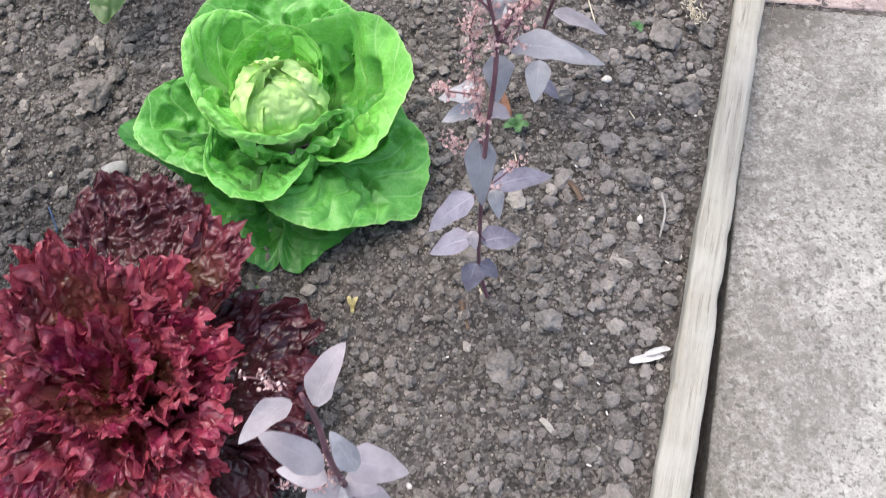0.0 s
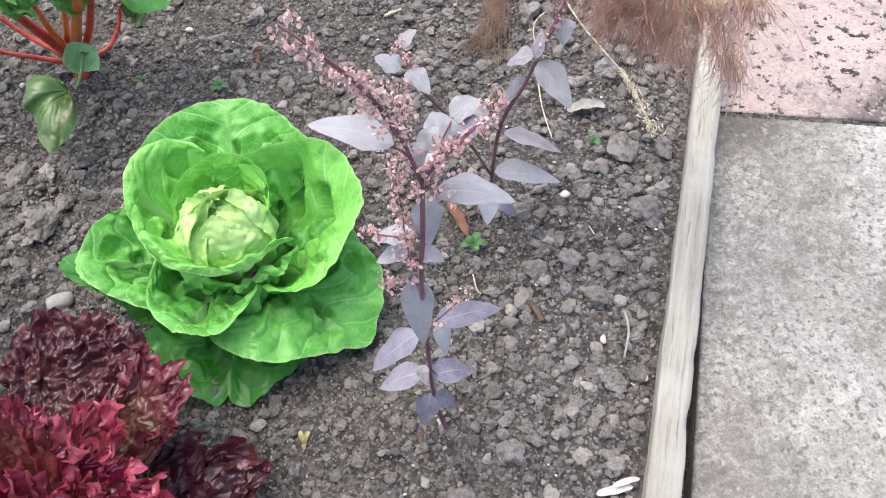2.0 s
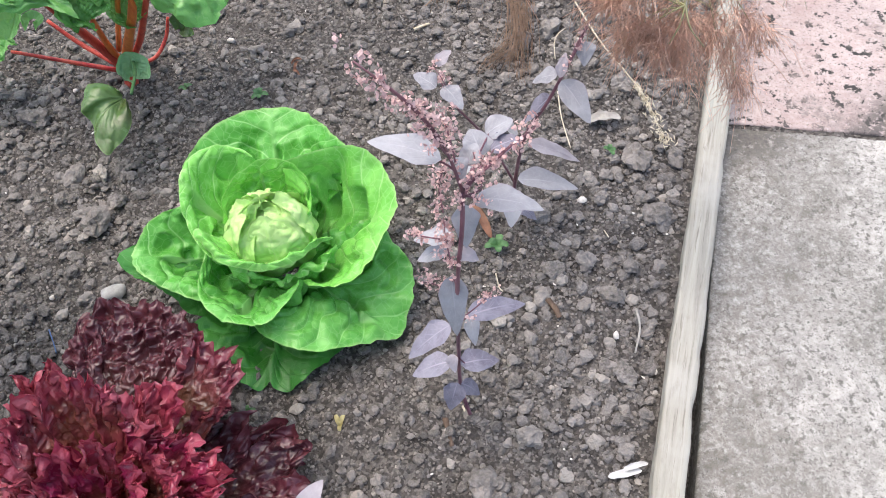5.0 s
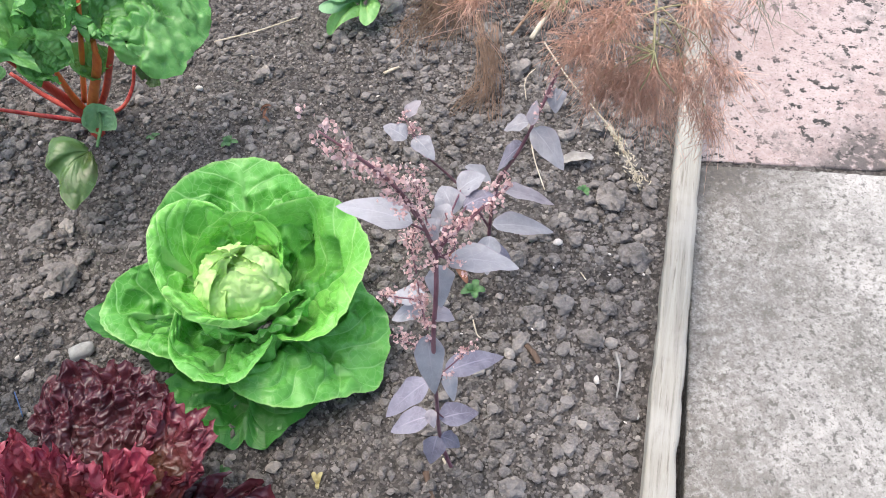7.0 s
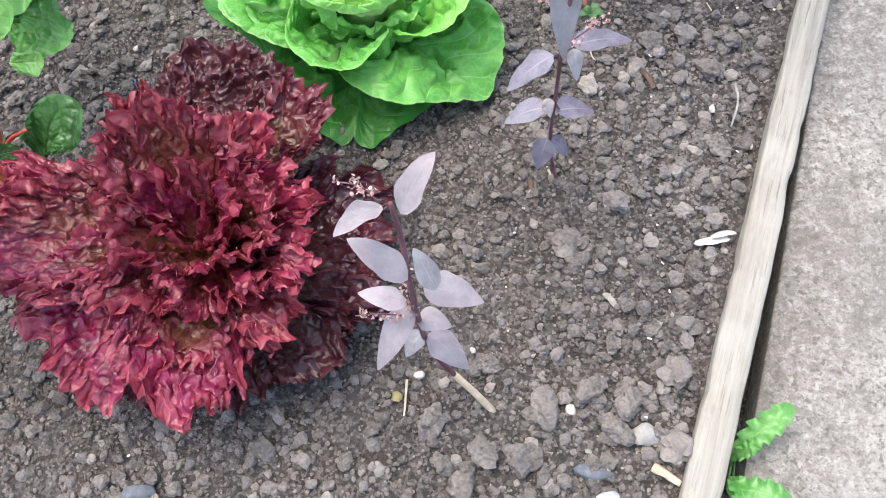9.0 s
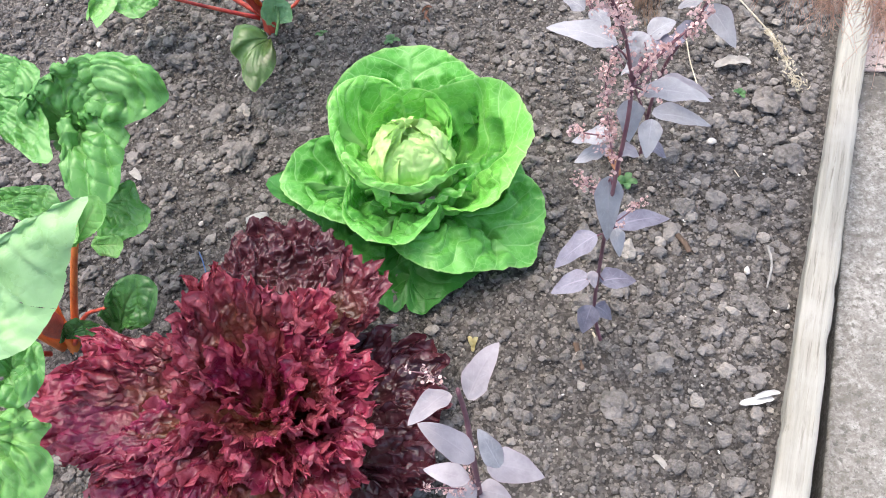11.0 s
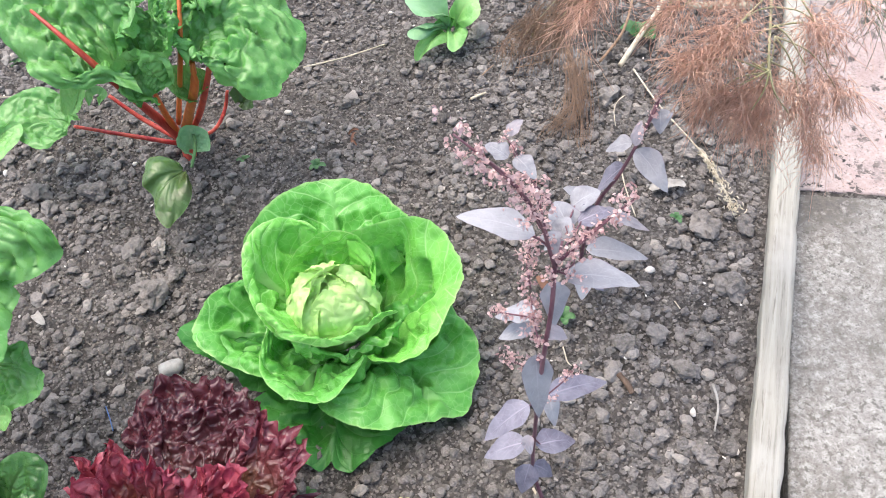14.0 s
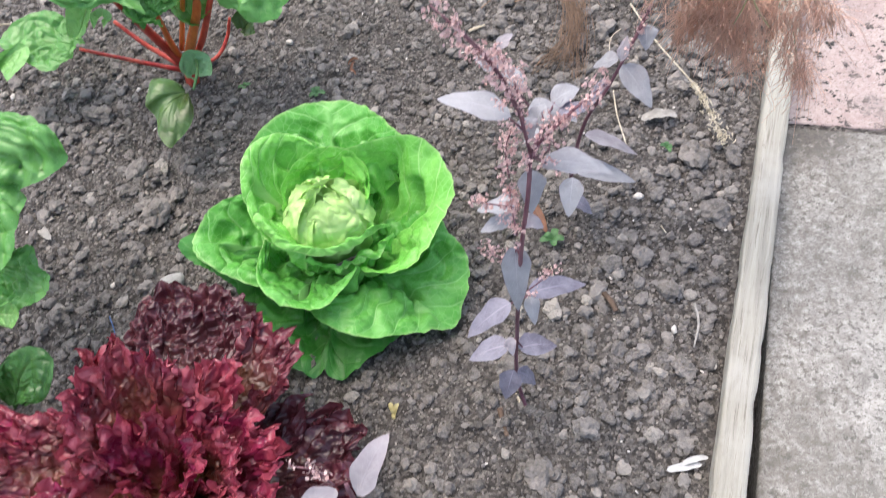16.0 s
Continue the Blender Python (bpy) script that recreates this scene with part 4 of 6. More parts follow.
def fan_rim(aim, half, reach, top, drop=0.25):
    """The rim of a plain fan round the crown: aim and half in degrees, highest in its middle."""
    out = []
    for q in (-1.0, -0.6, -0.2, 0.2, 0.6, 1.0):
        a, r = radians(aim + half * q), reach * (1 - 0.28 * q * q)
        out.append((RED[0] + r * math.cos(a), RED[1] + r * math.sin(a), top * (1 - drop * q * q)))
    return out


red_leaf([(-0.364, 0.522, 0.100), (-0.366, 0.560, 0.120), (-0.346, 0.595, 0.125), (-0.300, 0.606, 0.125), (-0.249, 0.590, 0.130), (-0.210, 0.557, 0.140), (-0.183, 0.515, 0.145)], bronze_shade_frill, "broad bronze-red leaf with a crinkled shining face", base=0.06, ring=0.03, wave=0.45, crinkle=0.009, rise=0.8, seed=1)
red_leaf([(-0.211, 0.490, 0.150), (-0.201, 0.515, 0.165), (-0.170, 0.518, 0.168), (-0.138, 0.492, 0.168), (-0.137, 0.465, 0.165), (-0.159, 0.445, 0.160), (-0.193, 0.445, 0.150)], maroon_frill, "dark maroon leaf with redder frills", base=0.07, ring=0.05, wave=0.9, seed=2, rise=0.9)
red_leaf([(-0.332, 0.341, 0.190), (-0.361, 0.382, 0.200), (-0.359, 0.428, 0.210), (-0.333, 0.462, 0.215), (-0.290, 0.459, 0.220), (-0.248, 0.437, 0.220), (-0.216, 0.406, 0.220)], red_frill, "", base=0.06, ring=0.012, wave=1.0, seed=3, rise=1.2)
red_leaf([(-0.381, 0.422, 0.130), (-0.431, 0.429, 0.145), (-0.493, 0.425, 0.150), (-0.519, 0.394, 0.150), (-0.525, 0.342, 0.150), (-0.509, 0.297, 0.150), (-0.460, 0.266, 0.150), (-0.393, 0.261, 0.155), (-0.344, 0.287, 0.160)], red_frill, "", base=0.05, ring=0.02, wave=0.9, seed=4, rise=0.8, arch=0.02)
red_leaf([(-0.248, 0.418, 0.190), (-0.206, 0.406, 0.200), (-0.167, 0.385, 0.200), (-0.138, 0.353, 0.200), (-0.133, 0.320, 0.200), (-0.139, 0.286, 0.195), (-0.168, 0.266, 0.195), (-0.204, 0.270, 0.200)], red_frill, "", base=0.06, ring=0.015, wave=1.0, seed=5, rise=1.0, arch=0.015)
red_leaf([(-0.355, 0.280, 0.170), (-0.330, 0.296, 0.195), (-0.303, 0.288, 0.200), (-0.282, 0.270, 0.200), (-0.260, 0.242, 0.200), (-0.266, 0.223, 0.190)], red_frill, "", base=0.08, ring=0.01, wave=1.1, seed=6, rise=1.2)
red_leaf([(-0.351, 0.261, 0.150), (-0.338, 0.210, 0.130), (-0.300, 0.164, 0.120), (-0.254, 0.154, 0.120), (-0.219, 0.170, 0.120), (-0.197, 0.213, 0.125), (-0.186, 0.263, 0.130), (-0.182, 0.295, 0.140)], red_frill, "", base=0.05, ring=0.02, wave=1.0, seed=7, rise=0.8, arch=0.03)
red_leaf([(-0.430, 0.351, 0.130), (-0.452, 0.281, 0.120), (-0.434, 0.214, 0.110), (-0.389, 0.172, 0.100), (-0.344, 0.172, 0.100)], red_frill, "", base=0.05, ring=0.02, wave=1.0, seed=8, rise=0.8, arch=0.03)
red_leaf([(-0.234, 0.321, 0.180), (-0.190, 0.322, 0.180), (-0.158, 0.302, 0.170), (-0.148, 0.272, 0.160), (-0.166, 0.241, 0.150), (-0.197, 0.229, 0.150), (-0.234, 0.248, 0.160)], red_frill, "", base=0.06, ring=0.015, wave=1.0, seed=9, rise=1.0, arch=0.02)
red_leaf([(-0.420, 0.284, 0.162), (-0.368, 0.280, 0.167), (-0.329, 0.300, 0.172)], red_frill, base=0.07, ring=0.015, wave=1.15, rise=1.1, seed=70)
red_leaf([(-0.360, 0.407, 0.142), (-0.400, 0.413, 0.157), (-0.450, 0.410, 0.162), (-0.471, 0.385, 0.162), (-0.476, 0.343, 0.162)], red_frill, base=0.07, ring=0.015, wave=1.15, rise=1.1, seed=71)
red_leaf([(-0.226, 0.390, 0.212), (-0.198, 0.375, 0.212), (-0.177, 0.352, 0.212), (-0.174, 0.328, 0.212), (-0.178, 0.303, 0.207), (-0.199, 0.289, 0.207), (-0.225, 0.292, 0.212)], red_frill, base=0.07, ring=0.015, wave=1.15, rise=1.1, seed=72)
red_leaf([(-0.323, 0.244, 0.142), (-0.294, 0.210, 0.132), (-0.260, 0.202, 0.132), (-0.234, 0.214, 0.132), (-0.217, 0.247, 0.137), (-0.209, 0.284, 0.142), (-0.206, 0.308, 0.152)], red_frill, base=0.07, ring=0.015, wave=1.15, rise=1.1, seed=73)
red_leaf([(-0.209, 0.328, 0.192), (-0.184, 0.312, 0.182), (-0.177, 0.289, 0.172), (-0.191, 0.265, 0.162), (-0.215, 0.255, 0.162), (-0.244, 0.270, 0.172)], red_frill, base=0.07, ring=0.015, wave=1.15, rise=1.1, seed=74)
red_leaf([(-0.324, 0.342, 0.202), (-0.349, 0.377, 0.212), (-0.347, 0.416, 0.222), (-0.325, 0.445, 0.227)], red_frill, base=0.07, ring=0.015, wave=1.15, rise=1.1, seed=75)

# smaller leaves round the crown, between the broad ones
for i, (aim, half, reach, top) in enumerate(((20, 40, 0.055, 0.205), (75, 36, 0.050, 0.215), (140, 44, 0.060, 0.200), (200, 40, 0.075, 0.190), (250, 40, 0.070, 0.195), (310, 40, 0.075, 0.200), (345, 34, 0.095, 0.185), (225, 36, 0.115, 0.165), (280, 36, 0.110, 0.165), (160, 30, 0.110, 0.165), (45, 30, 0.100, 0.180), (350, 40, 0.060, 0.210), (325, 30, 0.125, 0.185), (5, 28, 0.130, 0.180), (0, 60, 0.030, 0.190), (120, 60, 0.030, 0.185), (240, 60, 0.030, 0.185), (60, 26, 0.130, 0.185))):
    red_leaf(fan_rim(aim, half, reach, top), red_frill, base=0.10, ring=0.006, wave=0.9, seed=30 + i, rise=1.3)
# low leaves under the rest, their deep shade put into the dark colour
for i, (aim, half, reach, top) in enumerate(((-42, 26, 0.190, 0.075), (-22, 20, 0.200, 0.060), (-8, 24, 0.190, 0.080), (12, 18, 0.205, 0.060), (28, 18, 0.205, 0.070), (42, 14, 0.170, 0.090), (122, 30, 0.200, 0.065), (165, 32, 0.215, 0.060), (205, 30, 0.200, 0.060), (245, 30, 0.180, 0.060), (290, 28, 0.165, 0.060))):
    red_leaf(fan_rim(aim, half, reach, top, 0.5), bronze_shade_frill, "low leaf, purple-brown with shade put into its colour", base=0.02, ring=0.03, wave=0.8, seed=50 + i, rise=0.7, fine=0.0022)


# ---- the orach plants ----
def orach_leaf_part(plant, p0, p2, half, material=orach_leaf, lift=0.006, curl=0.35, seed=0, twist=0.0, foot=None):
    p0, p2 = np.array(p0), np.array(p2)
    mid = (p0 + p2) / 2 + np.array((0, 0, lift))
    shape = sheet(p0, mid, p2, half, profile_arrow, 18, 12, curl, 0.0016, 2.0, 0.0008, 6, 0.0006, seed, (0, 0, 1), twist)
    leaf = part("leaf", shape, material, plant)
    if foot is not None:
        part("leaf_stalk", tube([foot, (np.array(foot) + p0) / 2 + np.array((0, 0, 0.003)), p0 + (p2 - p0) * 0.12], 0.0011, 0.0008, 5, 4), orach_stem, leaf)
    return leaf


def panicle(plant, points, count, spread, seed, size=0.0015):
    """A spray of small round seed bracts on short side stalks."""
    rng = np.random.RandomState(seed)
    line = spline(points, 8)
    hexa = np.array([(math.cos(a), math.sin(a), 0.0) for a in np.linspace(0, 2 * np.pi, 6, endpoint=False)] + [(0, 0, 0.35)])
    shapes = []
    for i in range(max(6, int(count / 2.6))):
        knot = line[rng.randint(len(line))] + rng.normal(0, 1, 3) * spread * 0.72
        for k in range(8):
            m = np.array(Euler(tuple(rng.uniform(0, 6.3, 3))).to_matrix())
            v = (hexa * size * rng.uniform(0.6, 1.3)) @ m.T + knot + rng.normal(0, 0.0021, 3)
            shapes.append((v, [(j, (j + 1) % 6, 6) for j in range(6)]))
    spray = part("seed_spray", joined(shapes), orach_seed, plant, "pinkish seed spray")
    part("spray_stalk", tube(points, 0.0008, 0.0005, 5, 6), orach_stem, spray)
    return spray


orach = thing("orach_plant", (0.107, 0.471, 0.000), "tall purple orach with grey-mauve leaves and pink seed sprays", "orach", "orach plants")
part("stem", tube([(0.109, 0.471, -0.010), (0.096, 0.491, 0.060), (0.096, 0.478, 0.200), (0.099, 0.456, 0.370), (0.105, 0.459, 0.450), (0.107, 0.469, 0.490)], 0.0024, 0.0018, 8), orach_stem, orach)
part("branch", tube([(0.107, 0.468, 0.488), (0.095, 0.463, 0.550), (0.076, 0.456, 0.600), (0.046, 0.456, 0.640)], 0.0016, 0.0006, 6), orach_stem, orach)
part("branch", tube([(0.108, 0.469, 0.490), (0.133, 0.474, 0.520), (0.159, 0.482, 0.540)], 0.0015, 0.0006, 6), orach_stem, orach)
panicle(orach, [(0.096, 0.459, 0.545), (0.083, 0.460, 0.580), (0.066, 0.458, 0.610), (0.046, 0.456, 0.640)], 150, 0.0065, 1)
panicle(orach, [(0.103, 0.477, 0.510), (0.098, 0.493, 0.530), (0.095, 0.501, 0.540)], 55, 0.006, 2)
panicle(orach, [(0.119, 0.469, 0.505), (0.141, 0.473, 0.530), (0.161, 0.484, 0.540)], 85, 0.0055, 3)
panicle(orach, [(0.096, 0.448, 0.410), (0.092, 0.463, 0.430), (0.091, 0.478, 0.440)], 75, 0.0055, 4)
panicle(orach, [(0.094, 0.469, 0.420), (0.071, 0.475, 0.420), (0.060, 0.477, 0.420)], 30, 0.0045, 5)
panicle(orach, [(0.097, 0.463, 0.340), (0.077, 0.470, 0.350), (0.068, 0.472, 0.350)], 40, 0.006, 6)
panicle(orach, [(0.105, 0.468, 0.290), (0.121, 0.481, 0.290), (0.132, 0.493, 0.290)], 30, 0.0045, 7)
panicle(orach, [(0.091, 0.476, 0.450), (0.089, 0.489, 0.470), (0.095, 0.492, 0.490)], 55, 0.0055, 8)
panicle(orach, [(0.106, 0.469, 0.480), (0.121, 0.470, 0.490), (0.116, 0.487, 0.510)], 60, 0.009, 9)
orach_leaf_part(orach, (0.093, 0.466, 0.530), (0.041, 0.481, 0.536), 0.0115, orach_leaf, 0.004, 0.3, 1, 0, (0.106, 0.477, 0.490))
orach_leaf_part(orach, (0.115, 0.471, 0.472), (0.168, 0.461, 0.468), 0.0130, orach_leaf, 0.006, 0.3, 2, 8, (0.106, 0.469, 0.480))
orach_leaf_part(orach, (0.108, 0.479, 0.455), (0.108, 0.458, 0.425), 0.0110, orach_leaf, 0.004, 0.3, 3, 20)
orach_leaf_part(orach, (0.101, 0.461, 0.412), (0.118, 0.456, 0.408), 0.0075, orach_pale, 0.003, 0.4, 4)
orach_leaf_part(orach, (0.096, 0.482, 0.405), (0.063, 0.494, 0.385), 0.0100, orach_leaf, 0.003, 0.3, 5)
orach_leaf_part(orach, (0.094, 0.481, 0.390), (0.065, 0.482, 0.370), 0.0100, orach_leaf, 0.002, 0.3, 6)
orach_leaf_part(orach, (0.094, 0.464, 0.372), (0.096, 0.444, 0.295), 0.0125, orach_leaf, 0.010, 0.5, 7, 0, (0.098, 0.459, 0.365))
orach_leaf_part(orach, (0.107, 0.477, 0.270), (0.166, 0.501, 0.245), 0.0125, orach_dark, 0.006, 0.4, 8, 0, (0.098, 0.475, 0.255))
orach_leaf_part(orach, (0.090, 0.474, 0.260), (0.046, 0.454, 0.230), 0.0130, orach_dark, 0.006, 0.4, 9, 0, (0.097, 0.475, 0.255))
orach_leaf_part(orach, (0.109, 0.485, 0.255), (0.113, 0.462, 0.235), 0.0075, orach_leaf, 0.003, 0.4, 10)
orach_leaf_part(orach, (0.087, 0.481, 0.160), (0.043, 0.477, 0.135), 0.0140, orach_dark, 0.005, 0.35, 11, 0, (0.096, 0.481, 0.175))
orach_leaf_part(orach, (0.097, 0.477, 0.160), (0.140, 0.491, 0.135), 0.0140, orach_dark, 0.005, 0.35, 12, 0, (0.096, 0.481, 0.175))
orach_leaf_part(orach, (0.087, 0.482, 0.175), (0.091, 0.465, 0.165), 0.0060, orach_pale, 0.002, 0.3, 13)
orach_leaf_part(orach, (0.092, 0.490, 0.080), (0.081, 0.472, 0.040), 0.0130, orach_dark, 0.005, 0.5, 14, 15)
orach_leaf_part(orach, (0.096, 0.489, 0.080), (0.118, 0.490, 0.040), 0.0100, orach_dark, 0.005, 0.5, 15, -30)
orach_leaf_part(orach, (0.111, 0.482, 0.500), (0.119, 0.495, 0.510), 0.0085, orach_leaf, 0.003, 0.3, 16)
orach_leaf_part(orach, (0.103, 0.483, 0.510), (0.108, 0.469, 0.500), 0.0075, orach_leaf, 0.003, 0.3, 17)

orach_leaf_part(orach, (0.129, 0.548, 0.455), (0.152, 0.554, 0.465), 0.0115, orach_leaf, 0.003, 0.3, 60, 0, (0.106, 0.471, 0.470))
orach_leaf_part(orach, (0.124, 0.529, 0.450), (0.116, 0.551, 0.460), 0.0125, orach_leaf, 0.003, 0.3, 61, 0, (0.106, 0.471, 0.470))
orach_leaf_part(orach, (0.132, 0.532, 0.455), (0.158, 0.537, 0.460), 0.0100, orach_dark, 0.003, 0.3, 62, 0, (0.106, 0.471, 0.470))
orach_leaf_part(orach, (0.117, 0.513, 0.460), (0.104, 0.515, 0.445), 0.0080, orach_leaf, 0.003, 0.3, 63, 0, (0.106, 0.471, 0.470))

young = thing("orach_plant", (0.179, 0.766, 0.000), "purple orach with blue-grey leaves, leaning beside the taller plant", "orach", "orach plants")
part("stem", tube([(0.179, 0.771, -0.010), (0.182, 0.769, 0.100), (0.188, 0.739, 0.220), (0.208, 0.726, 0.290), (0.237, 0.751, 0.340), (0.251, 0.772, 0.355)], 0.0028, 0.0014, 8), orach_stem, young)
part("branch", tube([(0.180, 0.768, 0.090), (0.140, 0.739, 0.220), (0.104, 0.714, 0.310), (0.092, 0.720, 0.340)], 0.0018, 0.0010, 6), orach_stem, young)
panicle(young, [(0.227, 0.736, 0.335), (0.241, 0.758, 0.350), (0.252, 0.772, 0.360)], 35, 0.005, 11)
panicle(young, [(0.104, 0.714, 0.310), (0.095, 0.719, 0.340), (0.085, 0.737, 0.345)], 40, 0.006, 12)
orach_leaf_part(young, (0.248, 0.760, 0.345), (0.247, 0.742, 0.325), 0.0105, orach_leaf, 0.003, 0.3, 21)
orach_leaf_part(young, (0.219, 0.728, 0.325), (0.226, 0.745, 0.345), 0.0060, orach_pale, 0.003, 0.4, 22)
orach_leaf_part(young, (0.218, 0.737, 0.320), (0.192, 0.742, 0.305), 0.0115, orach_leaf, 0.003, 0.3, 23)
orach_leaf_part(young, (0.222, 0.733, 0.315), (0.252, 0.696, 0.285), 0.0160, orach_leaf, 0.004, 0.3, 24)
orach_leaf_part(young, (0.213, 0.737, 0.285), (0.185, 0.739, 0.240), 0.0130, orach_dark, 0.004, 0.4, 25)
orach_leaf_part(young, (0.196, 0.782, 0.150), (0.269, 0.787, 0.100), 0.0130, orach_pale, 0.005, 0.4, 26)
orach_leaf_part(young, (0.178, 0.734, 0.230), (0.148, 0.737, 0.255), 0.0110, orach_leaf, 0.003, 0.3, 27)
orach_leaf_part(young, (0.182, 0.749, 0.120), (0.265, 0.757, 0.080), 0.0170, orach_leaf, 0.006, 0.4, 28)
orach_leaf_part(young, (0.173, 0.698, 0.170), (0.167, 0.668, 0.130), 0.0140, orach_leaf, 0.004, 0.4, 29)
orach_leaf_part(young, (0.181, 0.760, 0.050), (0.212, 0.752, 0.020), 0.0130, orach_dark, 0.004, 0.4, 30)
orach_leaf_part(young, (0.087, 0.710, 0.340), (0.064, 0.726, 0.345), 0.0110, orach_leaf, 0.003, 0.3, 31)
orach_leaf_part(young, (0.095, 0.716, 0.335), (0.114, 0.691, 0.325), 0.0110, orach_leaf, 0.003, 0.3, 32)
orach_leaf_part(young, (0.089, 0.735, 0.345), (0.105, 0.753, 0.350), 0.0070, orach_pale, 0.003, 0.4, 33)

small_orach = thing("orach_plant", (0.030, 0.197, 0.000), "small mauve orach with pale leaves beside the red lettuce", "orach", "orach plants")
part("stem_foot", tube([(0.034, 0.195, -0.006), (0.012, 0.212, 0.016), (-0.009, 0.227, 0.031)], 0.0042, 0.0039, 8), dry_stalk, small_orach, "pale woody foot of the stem")
part("stem", tube([(-0.004, 0.223, 0.026), (-0.009, 0.227, 0.031), (-0.027, 0.226, 0.150), (-0.027, 0.227, 0.300), (-0.028, 0.242, 0.360), (-0.031, 0.249, 0.405)], 0.0038, 0.0018, 8), orach_stem, small_orach)
panicle(small_orach, [(-0.038, 0.247, 0.410), (-0.050, 0.254, 0.420), (-0.068, 0.258, 0.420)], 20, 0.003, 21)
panicle(small_orach, [(-0.031, 0.225, 0.250), (-0.032, 0.231, 0.290), (-0.031, 0.231, 0.320)], 40, 0.005, 22)
panicle(small_orach, [(-0.039, 0.220, 0.250), (-0.060, 0.221, 0.250), (-0.079, 0.219, 0.250)], 24, 0.003, 23)
orach_leaf_part(small_orach, (-0.024, 0.243, 0.400), (0.001, 0.275, 0.430), 0.0106, orach_pale, 0.008, 0.4, 41)
orach_leaf_part(small_orach, (-0.036, 0.243, 0.415), (-0.062, 0.211, 0.433), 0.0089, orach_pale, 0.004, 0.4, 42)
orach_leaf_part(small_orach, (-0.021, 0.208, 0.365), (-0.062, 0.228, 0.392), 0.0110, orach_pale, 0.006, 0.3, 43)
orach_leaf_part(small_orach, (-0.004, 0.214, 0.330), (-0.020, 0.237, 0.355), 0.0085, orach_leaf, 0.004, 0.3, 44)
orach_leaf_part(small_orach, (-0.017, 0.227, 0.300), (0.031, 0.220, 0.285), 0.0145, orach_pale, 0.006, 0.3, 45)
orach_leaf_part(small_orach, (-0.031, 0.216, 0.290), (-0.071, 0.225, 0.290), 0.0093, orach_pale, 0.004, 0.3, 46)
orach_leaf_part(small_orach, (-0.031, 0.228, 0.250), (-0.065, 0.185, 0.200), 0.0127, orach_pale, 0.006, 0.5, 47)
orach_leaf_part(small_orach, (-0.025, 0.229, 0.170), (0.013, 0.205, 0.135), 0.0136, orach_pale, 0.005, 0.4, 48)
orach_leaf_part(small_orach, (-0.029, 0.228, 0.220), (0.001, 0.220, 0.220), 0.0110, orach_pale, 0.004, 0.4, 49)
orach_leaf_part(small_orach, (-0.030, 0.231, 0.170), (-0.047, 0.212, 0.150), 0.0093, orach_leaf, 0.004, 0.4, 50)


# ---- the chard plants ----
def chard_leaf(plant, foot, rim, material, cell=0.022, **shape):
    return part("leaf", rim_leaf(foot, rim, ring=0.004, cell=cell, nu=56, nv=84, **shape), material, plant)


def stalk(plant, points, r0, r1, material, label="", flat=0.7):
    return part("stalk", tube(points, r0, r1, 9, 6, flat), material, plant, label)


chard = thing("chard_plant", (-0.418, 1.090, 0.000), "chard with crinkled green leaves and bright red stalks", "chard", "chard plants")
stalk(chard, [(-0.414, 1.069, -0.010), (-0.413, 1.079, 0.010), (-0.414, 1.089, 0.040)], 0.011, 0.013, chard_red_stalk, "red crown of the plant", 0.9)
stalk(chard, [(-0.422, 1.093, 0.020), (-0.436, 1.068, 0.100), (-0.443, 1.026, 0.200), (-0.479, 1.026, 0.280), (-0.525, 1.059, 0.310)], 0.0106, 0.0036, chard_red_stalk)
stalk(chard, [(-0.426, 1.100, 0.020), (-0.420, 1.073, 0.090), (-0.410, 1.050, 0.150), (-0.404, 1.036, 0.185)], 0.0081, 0.0042, chard_orange_stalk, "orange stalk")
stalk(chard, [(-0.415, 1.095, 0.030), (-0.381, 1.065, 0.100), (-0.342, 1.037, 0.180), (-0.333, 1.039, 0.220)], 0.0088, 0.0054, chard_orange_stalk, "orange stalk")
stalk(chard, [(-0.405, 1.094, 0.030), (-0.374, 1.085, 0.080), (-0.339, 1.057, 0.150), (-0.316, 1.048, 0.200)], 0.0063, 0.0042, chard_red_stalk)
stalk(chard, [(-0.428, 1.084, 0.020), (-0.491, 1.069, 0.060), (-0.548, 1.040, 0.115)], 0.0052, 0.0031, chard_red_stalk)
stalk(chard, [(-0.434, 1.098, 0.020), (-0.486, 1.118, 0.050), (-0.525, 1.131, 0.090)], 0.0056, 0.0036, chard_red_stalk)
stalk(chard, [(-0.405, 1.091, 0.020), (-0.368, 1.099, 0.030), (-0.348, 1.121, 0.050), (-0.337, 1.134, 0.080)], 0.0044, 0.0024, chard_red_stalk)
stalk(chard, [(-0.403, 1.100, 0.050), (-0.361, 1.001, 0.100), (-0.354, 0.945, 0.110)], 0.0030, 0.0022, weed_green, "thin green stalk")
stalk(chard, [(-0.415, 1.091, 0.060), (-0.352, 1.053, 0.220), (-0.337, 1.076, 0.280), (-0.340, 1.114, 0.300)], 0.0063, 0.0036, chard_orange_stalk, "orange stalk")
